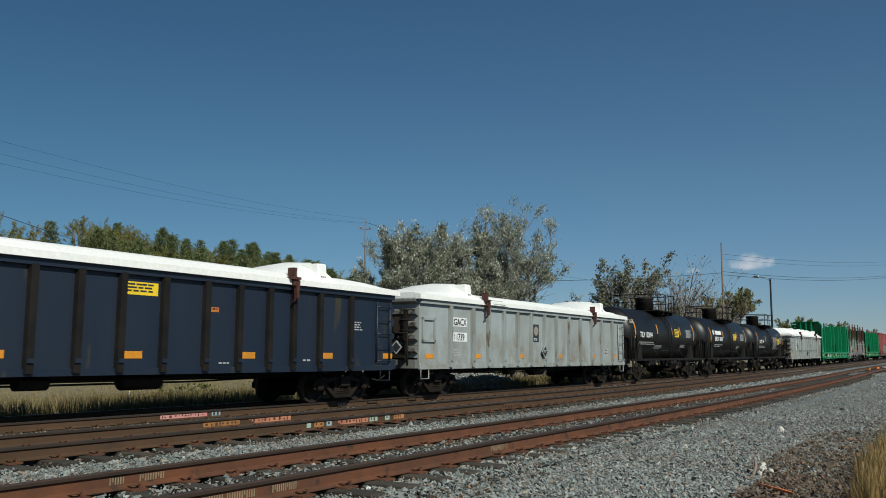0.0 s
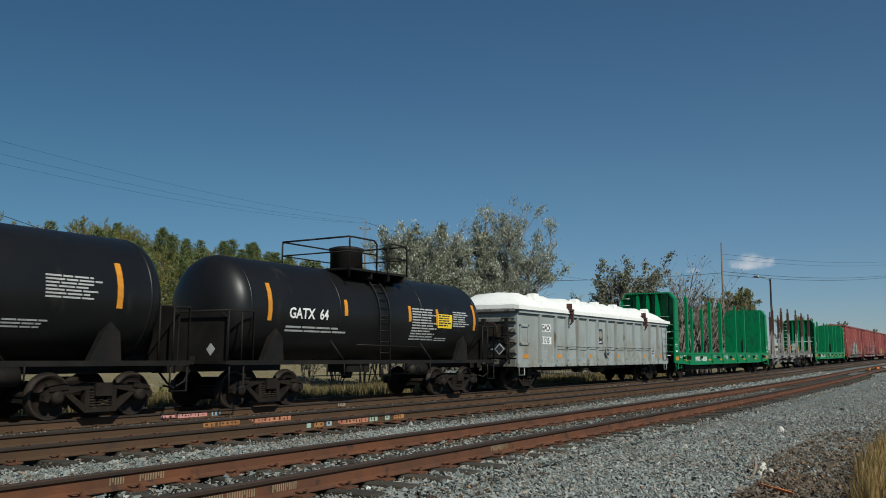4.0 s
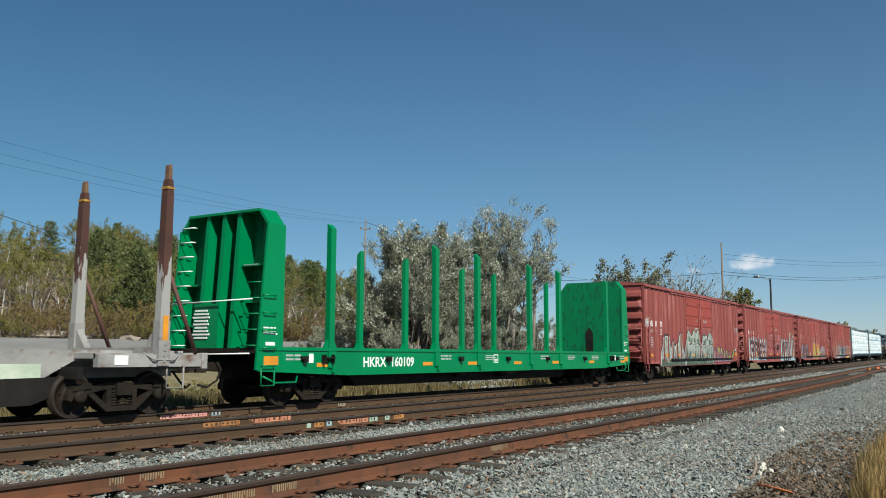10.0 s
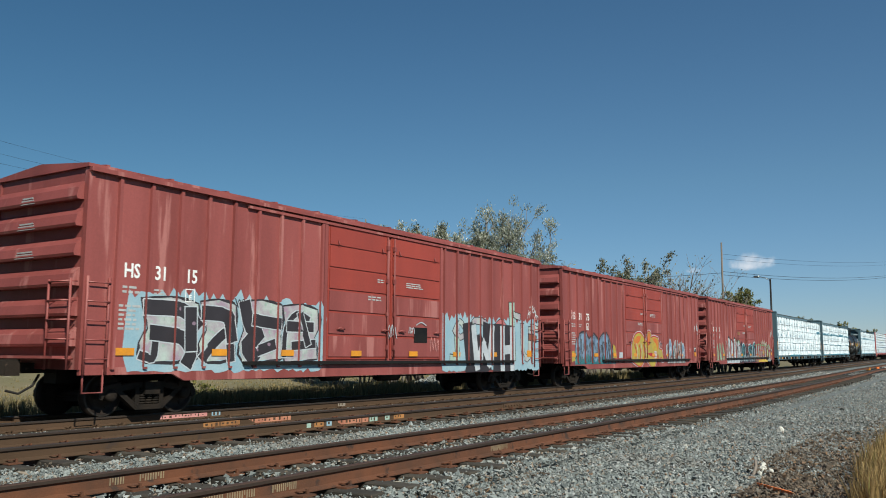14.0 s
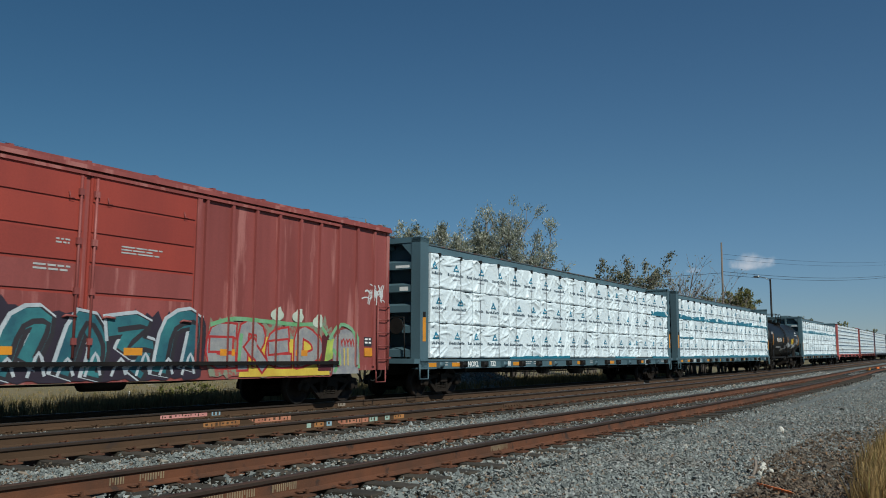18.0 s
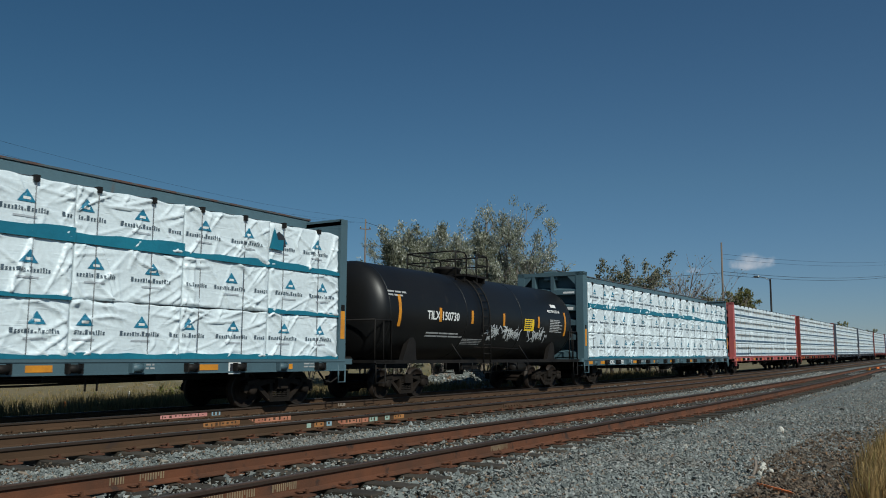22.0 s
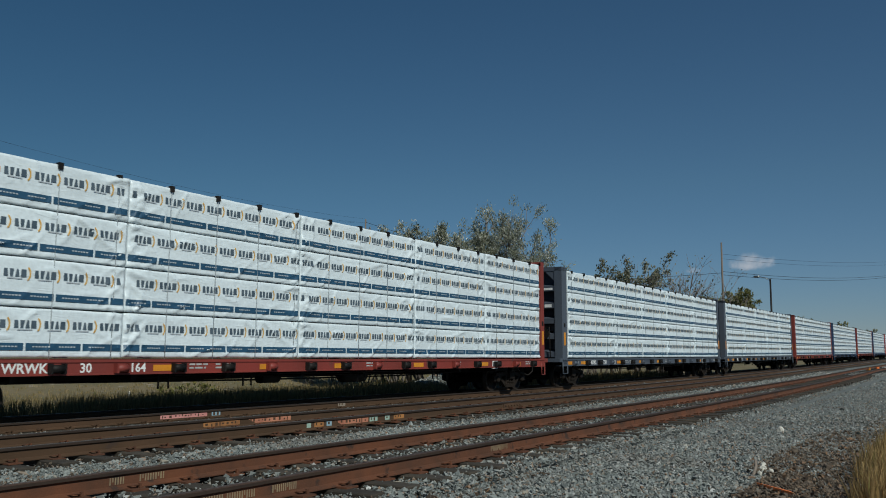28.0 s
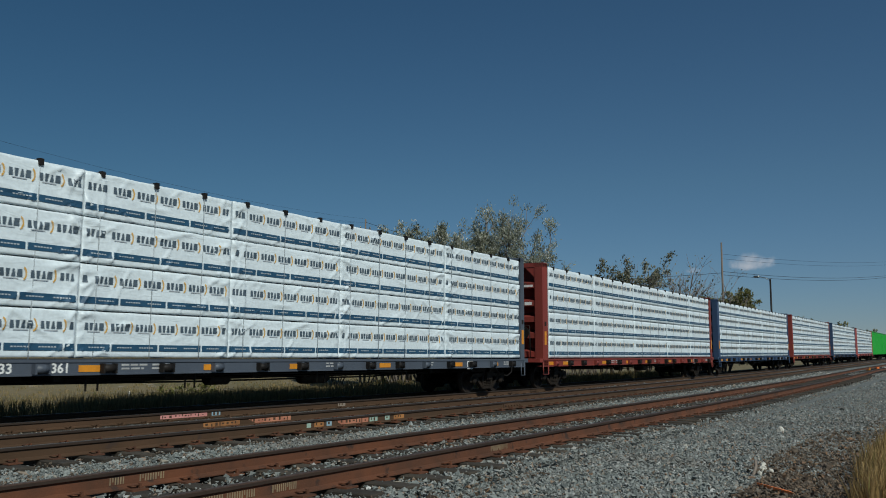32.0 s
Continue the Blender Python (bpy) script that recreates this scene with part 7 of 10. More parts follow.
    part("print", bars(bmesh.new(), X + 0.007, 8.38, 8.67, 1.35, 1.53, 2, RNG, words=2), M["white"], bd)
    ribs = [(p, 0.045) for p in posts]
    door_ribs = [(-1.335, 1.29), (1.3, 1.25)]
    tags = [(8.5, 9.15, 2.5, 2.9, 3, (None, None, "white", "white", None), 0.1, ""), (7.35, 7.75, 1.3, 1.6, 2, (None, None, "rose", "white", None), 0.1, "")]
    for k, (y0, y1, z0, z1, n, colours, bold, lab) in enumerate(art + tags):
        painted_letters(car, X, y0, y1, z0, z1, n, colours, [(p, w) for p, w in ribs + door_ribs + [(-2.72, 0.06), (2.62, 0.06)] if y0 - 0.6 < p < y1 + 0.6 or abs(p) < 1.5], 0.062, seed + k, bold, "graffiti", lab)
    if mural:
        mural(Mural(car, X, ribs + [(-0.03, 2.64)]))
    add_trucks(car, (-H + 1.9, H - 1.9))
    add_underframe(car, H, 0.75)
    add_couplers(car, H)
    return car
# ---- centre-beam cars with wrapped lumber ----
def slack(Y, Z, length, height, seed, puffy):
    """How far slack film stands out over the boards, on a grid: soft sags and long sharp folds that run from corners and straps."""
    rng = np.random.default_rng(seed * 17 + 3)
    out = np.zeros_like(Y)
    for _ in range(5):
        ky, kz, p = rng.uniform(1.0, 3.2), rng.uniform(0.8, 3.0), rng.uniform(0, 6.28)
        out += (0.006 if puffy else 0.003) * np.sin(ky * Y + kz * Z * rng.choice((-1, 1)) + p)
    count = int(length * (19 if puffy else 14))
    for _ in range(count):
        at_end = rng.random() < (0.5 if puffy else 0.7)
        y0 = (rng.choice((0.0, length)) + rng.normal() * (0.12 if puffy else 0.2)) if at_end else rng.uniform(0, length)
        z0 = rng.choice((0.0, height)) if rng.random() < 0.6 else rng.uniform(0, height)
        ang = rng.normal(0.6, 0.45) * rng.choice((-1, 1)) + (math.pi if rng.random() < 0.5 else 0)
        ln = rng.uniform(0.25, 1.1 if puffy else 0.8)
        dy, dz = math.cos(ang), math.sin(ang)
        bend = rng.normal() * 0.25
        u = (Y - y0) * dy + (Z - z0) * dz
        w = -(Y - y0) * dz + (Z - z0) * dy + bend * (u / ln) ** 2 * 0.3
        amp = rng.uniform(0.016, 0.06) * (1.0 if puffy else 0.75)
        s = rng.uniform(0.009, 0.022)
        along = np.clip(1 - np.abs(u) / ln, 0, 1) ** 0.7
        out += amp * along * np.where(w > 0, np.exp(-(w / s) ** 2), np.exp(-(w / (s * 3.2)) ** 2))
    return out


BUNDLES = {}


def bundle_mesh(kind, length, height, depth, seed, near=True):
    """A wrapped bundle: face towards +x at x = 0, from y = 0 to length, z = 0 to height. Returns film, print, strap meshes."""
    key = (kind, round(length, 2), height, seed, near)
    if key in BUNDLES:
        return BUNDLES[key]
    rng = random.Random(seed * 13 + 5)
    puffy = kind == "puffy"
    cell = (0.028 if puffy else 0.04) if near else 0.09
    ny, nz = max(6, int(length / cell)), max(5, int(height / cell))
    Y, Z = np.meshgrid(np.linspace(0, length, ny + 1), np.linspace(0, height, nz + 1))
    e, f = np.clip(np.minimum(Y, length - Y) / 0.07, 0, 1), np.clip(np.minimum(Z, height - Z) / 0.05, 0, 1)
    r = 0.010 if puffy else 0.007
    G = slack(Y, Z, length, height, seed, puffy) * (0.3 + 0.7 * e * f) - r * (1 - f) - r * (1 - e)

    def face_x(y, z):
        """The film's own surface at y, z."""
        u, v = min(max(y / length * ny, 0), ny - 1e-6), min(max(z / height * nz, 0), nz - 1e-6)
        i, j = int(v), int(u)
        v, u = v - i, u - j
        return (G[i, j] * (1 - u) + G[i, j + 1] * u) * (1 - v) + (G[i + 1, j] * (1 - u) + G[i + 1, j + 1] * u) * v
    bm = bmesh.new()
    sag = [(0.05 if puffy else 0.008) * noise.noise((j * cell * 2.2, seed, 0)) for j in range(ny + 1)]
    g = [[bm.verts.new((G[i, j], length * j / ny, height * i / nz + sag[j] * (i / nz) ** 3)) for j in range(ny + 1)] for i in range(nz + 1)]
    for i in range(nz):
        for j in range(ny):
            bm.faces.new((g[i][j], g[i][j + 1], g[i + 1][j + 1], g[i + 1][j])).smooth = True
    back = [[bm.verts.new((-depth, length * j / ny, z)) for j in (0, ny)] for z in (0, height)]
    bm.faces.new([g[nz][j] for j in range(ny + 1)] + [back[1][1], back[1][0]])
    bm.faces.new([g[0][j] for j in range(ny, -1, -1)] + [back[0][0], back[0][1]])
    bm.faces.new([g[i][0] for i in range(nz + 1)] + [back[1][0], back[0][0]])
    bm.faces.new([g[i][ny] for i in range(nz, -1, -1)] + [back[0][1], back[1][1]])
    bm.faces.new((back[0][0], back[1][0], back[1][1], back[0][1]))
    film = mesh_of("film", bm, M["wrap"] if kind == "puffy" else M["wrapgrey"])
    bm = bmesh.new()

    def patch(y0, y1, z0, z1, mi, lean0=0.0, lean1=0.0):
        """A flat print that follows the film; lean0 and lean1 draw its upper corners in."""
        n, k = max(1, int((y1 - y0) / 0.035)), max(1, int((z1 - z0) / 0.045))
        vs = []
        for a in range(n + 1):
            col = []
            for c in range(k + 1):
                w = c / k
                l0, l1 = y0 + lean0 * w, y1 - lean1 * w
                y, z = l0 + (l1 - l0) * a / n, z0 + (z1 - z0) * w
                col.append(bm.verts.new((face_x(y, z) + 0.012 + 0.006 * (mi == 2), y, z)))
            vs.append(col)
        for p, q in zip(vs, vs[1:]):
            for c in range(k):
                bm.faces.new((p[c], q[c], q[c + 1], p[c + 1])).material_index = mi
    if kind == "puffy":
        y = rng.uniform(-0.3, 0.25)
        while y < length - 0.1:
            zc = height * 0.40
            # triangle emblem
            a, b, c = (y + 0.31, zc + 0.16), (y + 0.67, zc + 0.16), (y + 0.49, zc + 0.38)
            if a[0] > 0.03 and b[0] < length - 0.03:
                patch(a[0], b[0], zc + 0.16, zc + 0.38, 0, 0.17, 0.17)
                patch(y + 0.42, y + 0.56, zc + 0.20, zc + 0.25, 2)
            # one line of lettering as plain bars, then a faint smaller line
            u = y
            for w, tall in ((0.07, 0.09), (0.05, 0.06), (0.05, 0.06), (0.04, 0.06), (0.055, 0.075), (0.03, 0.08), (0.05, 0.06), (0.03, 0.03), (0.07, 0.09), (0.05, 0.06), (0.05, 0.06), (0.03, 0.08), (0.04, 0.09), (0.03, 0.08), (0.05, 0.06)):
                if 0.03 < u and u + w < length - 0.03:
                    patch(u, u + w * 0.85, zc, zc + tall, 1)
                u += w + 0.016
            if y + 0.25 > 0.03 and y + 0.7 < length - 0.03:
                patch(y + 0.25, y + 0.7, zc - 0.11, zc - 0.075, 3)
            y += rng.uniform(1.12, 1.3)
    else:
        y = rng.uniform(-0.5, 0.0)
        zt, zs = height * 0.60, height * 0.215
        while y < length:
            for k, (w, in0, in1) in enumerate(((0.085, 0.0, 0.018), (0.08, -0.012, -0.012), (0.085, 0.024, 0.024), (0.11, 0.006, 0.006))):
                u = y + k * 0.1
                if 0.03 < u and u + w < length - 0.03:
                    patch(u + (0.012 if k == 1 else 0), u + w * 0.94 - (0.012 if k == 1 else 0), zt - 0.005, zt + 0.125, 1, in0, in1)
            if 0.1 < y and y + 0.5 < length:
                for k in range(5):
                    t0, t1 = -1.2 + 0.48 * k, -1.2 + 0.48 * (k + 1)
                    p = [(y + 0.40 + 0.085 * math.cos(t), zt + 0.055 + 0.13 * math.sin(t)) for t in (t0, t1)]
                    q = [(y + 0.40 + 0.055 * math.cos(t), zt + 0.055 + 0.10 * math.sin(t)) for t in (t1, t0)]
                    bm.faces.new([bm.verts.new((face_x(a, b) + 0.014, a, b)) for a, b in p + q]).material_index = 4
                patch(y + 0.06, y + 0.33, zt - 0.045, zt - 0.025, 3)
            y += 0.552
        y = rng.uniform(-0.9, -0.1)
        while y < length:
            a, b = max(0.02, y), min(length - 0.02, y + 1.06)
            if b - a > 0.08:
                patch(a, b, zs - 0.062, zs + 0.062, 0)
                for k in range(2):
                    c = y + 0.12 + 0.5 * k
                    if c > 0.05 and c + 0.34 < length - 0.03:
                        for k2 in range(6):
                            bm.faces.new([bm.verts.new((face_x(p, q) + 0.018, p, q)) for p, q in ((c + 0.057 * k2, zs - 0.01), (c + 0.057 * k2 + 0.04, zs - 0.01), (c + 0.057 * k2 + 0.04, zs + 0.014), (c + 0.057 * k2, zs + 0.014))]).material_index = 3
            y += 1.10
    pm = mesh_of("print", bm, [M["logoteal"] if kind == "puffy" else M["printblue"], M["brandgrey"], M["white"], M["faint"], M["gold"]])
    BUNDLES[key] = (film, pm)
    return BUNDLES[key]


M["faint"] = mat("faint_print", (0.42, 0.45, 0.48), (0.36, 0.39, 0.42), 0.6, 0, 3, 30, 0)
M["chordrust"] = mat("chord_rust", (0.07, 0.095, 0.105), (0.055, 0.07, 0.078), 0.75, 0.1, 1.1, 25, 0.2, wear=(0.085, 0.05, 0.04), wear_at=0.5, streak=0.6)
M["strapfaint"] = mat("strap_faint", (0.3, 0.33, 0.35), (0.4, 0.43, 0.45), 0.4, 0, 3, 30, 0)
M["brandgrey"] = mat("brand_grey", (0.05, 0.075, 0.1), (0.09, 0.12, 0.15), 0.5, 0, 3, 30, 0)
M["strap"] = mat("strap", (0.10, 0.10, 0.11), (0.2, 0.2, 0.21), 0.5, 0.4, 3, 30, 0)


def center_beam(label, m, kind, number, seed, torn=0.0):
    car = thing("center_beam_car", label, "flat car", "freight train")
    X, H = 1.5, 11.88
    end_m = m
    low = 1.01
    # side sills with winches
    for s in (1, -1):
        bm = prism(bmesh.new(), [(s * a, b) for a, b in ((X - 0.3, 0.70), (X + 0.02, 0.70), (X + 0.02, 0.73), (X, 0.735), (X, 0.925), (X + 0.02, 0.93), (X + 0.02, 0.985), (X - 0.3, 0.985), (X - 0.3, 0.93), (X - 0.05, 0.91), (X - 0.05, 0.75), (X - 0.3, 0.73))][::s], 'y', -H + 0.25, H - 0.25)
        part("side_sill", bm, m, car)
    part("deck", boxes((-X + 0.05, X - 0.05, -H + 0.2, H - 0.2, 0.91, 0.97)), m, car)
    n = 17
    for i in range(n):
        y = -H + 1.25 + i * (2 * H - 2.5) / (n - 1)
        bm = lathe(bmesh.new(), [(-0.12, 0.03), (-0.12, 0.075), (0.12, 0.075), (0.12, 0.03)], 'y', 8, (X + 0.06, y, 0.82))
        box(bm, X, X + 0.12, y - 0.15, y - 0.11, 0.73, 0.91)
        box(bm, X, X + 0.12, y + 0.11, y + 0.15, 0.73, 0.91)
        part("winch", bm, M["black"] if i % 3 else m, car)
    # centre beam: top chord, posts, diagonal braces
    part("top_chord", rbox(-0.32, 0.32, -H + 0.3, H - 0.3, *((4.24, 4.62) if kind == "puffy" else (4.2, 4.42)), 0.03), m, car)
    part("chord_cap", boxes((-0.34, 0.34, -H + 0.35, H - 0.35, *((4.62, 4.66) if kind == "puffy" else (4.42, 4.43)))), M["chordrust"] if kind == "puffy" else m, car, "rusty brown cap of the top beam")
    for i in range(12):
        y = -H + 1.0 + i * (2 * H - 2.0) / 11
        part("beam_post", boxes((-0.1, 0.1, y - 0.1, y + 0.1, 1.0, 4.3)), m, car)
    # end bulkheads: corner posts, top beam, shelves with shadowed gaps between
    for s in (-1, 1):
        ye = s * (H - 0.23)
        yi = ye - s * (0.44 if s < 0 else 0.26)
        lo, hi = sorted((ye, yi))
        bulk = part("bulkhead", boxes((-X + 0.05, X - 0.05, *sorted((yi, yi + s * 0.05)), 1.0, 4.5)), end_m, car, "ribbed steel end bulkhead")
        for sx in (1, -1):
            bm = bmesh.new()
            prism(bm, [(lo, 0.70), (hi, 0.70), (hi, 4.54), (lo, 4.54)], 'x', *sorted((sx * (X - 0.05), sx * X)))
            box(bm, *sorted((sx * (X - 0.32), sx * (X - 0.05))), *sorted((ye, ye - s * 0.05)), 0.9, 4.54)
            part("corner_post", bm, end_m, bulk)
            part("corner_gusset", prism(bmesh.new(), [(sx * (X - 0.32), 4.4), (sx * (X - 0.72), 4.4), (sx * (X - 0.32), 4.0)][::sx], 'y', *sorted((ye - s * 0.02, ye - s * 0.06))), end_m, bulk)
        part("top_beam", boxes((-X, X, lo, hi, 4.4, 4.56)), end_m, bulk)
        for k, z in enumerate((1.05, 1.75, 2.35, 2.95, 3.62)):
            bm = prism(bmesh.new(), [(yi, z), (ye - s * 0.02, z), (ye - s * 0.02, z + 0.2), (yi, z + 0.34)], 'x', -X + 0.3, X - 0.3)
            part("shelf_rib", bm, end_m, bulk)
        for x in (-0.75, 0.12):
            part("end_stiffener", boxes((x - 0.07, x + 0.07, *sorted((yi, ye)), 1.0, 4.42)), end_m, bulk)
        bm = tube(bmesh.new(), [(1.0, ye + s * 0.05, 1.0), (1.0, ye + s * 0.1, 2.2), (-0.2, ye + s * 0.1, 2.2)], 0.022, 5)
        tube(bm, [(-0.9, ye + s * 0.05, 1.6), (-0.3, ye + s * 0.08, 1.7), (0.4, ye + s * 0.08, 1.7)], 0.02, 5)
        lathe(bm, [(-0.02, 0.24), (0.02, 0.24)], 'y', 14, (0.75, ye + s * 0.12, 1.95))
        part("hand_brake", bm, M["black"], bulk)
        part("print", boxes((0.6, 1.1, *sorted((ye - s * 0.018, ye - s * 0.014)), 3.66, 3.74), (0.75, 1.05, *sorted((ye - s * 0.018, ye - s * 0.014)), 2.98, 3.1)), M["white"], bulk)
        part("end_sill", boxes((-X, X, *sorted((s * (H - 0.23), s * (H + 0.05))), 0.86, 1.0)), m, car)
        part("reflector", boxes((X, X + 0.006, (lo + hi) / 2 - 0.08, (lo + hi) / 2 + 0.08, 1.5, 2.0 if kind != "puffy" else 2.2)), M["amber"], bulk, "amber reflector strip")
        part("slot", boxes((X, X + 0.004, (lo + hi) / 2 - 0.07, (lo + hi) / 2 + 0.07, 2.2, 2.36)), M["black"], bulk)
        bm = tube(bmesh.new(), [(X, lo, 0.85), (X, lo, 0.42), (X, hi, 0.42), (X, hi, 0.85)], 0.025, 5)
        part("stirrup_step", bm, m, car)
    # load on the side that faces the line's open side, and on the far side
    inner, first, last = H - 0.66, -H + 0.86, H - 0.50
    rng = random.Random(seed)
    if kind == "puffy":
        tiers, height, gap = 3, 1.025, 0.022
        cuts = list(np.linspace(first, last, 10))
    else:
        tiers, height, gap = 4, 0.838, 0.024
        cuts = [first, -5.95, -2.3, 1.45, 6.45, last] if seed % 2 else [first, -6.6, -1.7, 3.2, 7.3, last]
    for t in range(tiers):
        for k, (a, b) in enumerate(zip(cuts, cuts[1:])):
            film, pm = bundle_mesh(kind, b - a - 0.015, height, 1.05, (k * 3 + t * 5 + seed) % 7, number is not None)
            z = low + 0.01 + t * (height + gap)
            load = part("lumber_pack", film, None, car, "stacked lumber in white plastic wrap")
            load.matrix_basis = pose(X - 0.06 + rng.uniform(-0.012, 0.008), a + 0.007, z, 0, 0, rng.uniform(-0.15, 0.15))
            tagged(part("print", pm, None, load), kind="stuff")
            part("lumber_pack", boxes((-X + 0.06, -0.4, a + 0.007, b - 0.007, z, z + height)), M["wrap"], car)
            if kind == "puffy" and rng.random() < torn * (1.1, 0.45, 1.4)[t]:
                tall = (0.08, 0.06, 0.24)[t]
                h0, h1 = tall * rng.uniform(0.2, 1.0), tall * rng.uniform(0.2, 1.0)
                bm = bmesh.new()
                top_edge = [(a + (b - a) * k / 8, z + 0.01 + h0 + (h1 - h0) * k / 8 + 0.015 * math.sin(k * 1.9 + t)) for k in range(9)]
                prism(bm, [(b - 0.005, z - 0.03), (a + 0.005, z - 0.03)] + top_edge, 'x', X - 0.05, X - 0.012)
                part("wrap_edge", bm, M["wrapteal"], car, "blue-green edge of the wrap")
    # straps over the load
    top = low + tiers * (height + gap)
    ns = 18
    for i in range(ns):
        y = -inner + 0.65 + i * (2 * inner - 1.3) / (ns - 1)
        out = 0.035 if kind == "puffy" else 0.014
        pts = [(X - 0.06 + out, y, low - 0.1)] + [(X - 0.06 + out, y, low + (top - low) * k / 6) for k in range(1, 6)] + [(X - 0.06 + out, y, top), (X - 0.2, y, top + 0.03), (0.2, y, 4.4)]
        bm = tube(bmesh.new(), pts, 0.008, 4)
        part("strap", bm, M["strap"] if kind == "puffy" else M["strapfaint"], car)
        part("corner_guard", boxes((X - 0.11, X - 0.028 + out, y - 0.045, y + 0.045, top - 0.09, top + 0.025)), M["black"], car)
    # lettering on the sill
    if number:
        for t, y in zip(number, (-8.95, -7.5, -6.44)):
            lettering("lettering", t, 0.165, M["white"], car, (X + 0.003, y, 0.75), "white painted car lettering", wide=1.05)
    for y in (-10.7, -9.6, -5.0, -4.3, 0.9, 5.2, 10.1):
        part("small_print", bars(bmesh.new(), X + 0.002, y, y + 0.6, 0.76, 0.90, 2, RNG), M["print"], car)
    flags(car, X + 0.003, [-11.2, -9.9, -5.9, -3.0, -0.4, 3.1, 6.9, 9.2], 0.76, 0.88, 0.5)
    bd = part("label_board", boxes((X, X + 0.006, 7.7, 8.05, 0.67, 0.94)), M["white"], car)
    part("print", boxes((X + 0.006, X + 0.009, 7.74, 7.86, 0.71, 0.89), (X + 0.006, X + 0.009, 7.89, 8.0, 0.69, 0.79)), M["ink"], bd)
    bm = bmesh.new()
    for y in (-5.6, -5.35, -3.3, -3.05, 0.8, 1.1, 4.4, 4.65):
        tube(bm, [(1.3, y, 0.72), (1.3, y, 0.4)], 0.02, 4)
    tube(bm, [(1.3, -5.6, 0.66), (1.3, 4.65, 0.64)], 0.015, 4)
    part("brake_rigging", bm, M["black"], car)
    add_trucks(car, (-H + 2.1, H - 2.1))
    add_underframe(car, H, 0.68)
    add_couplers(car, H)
    return car
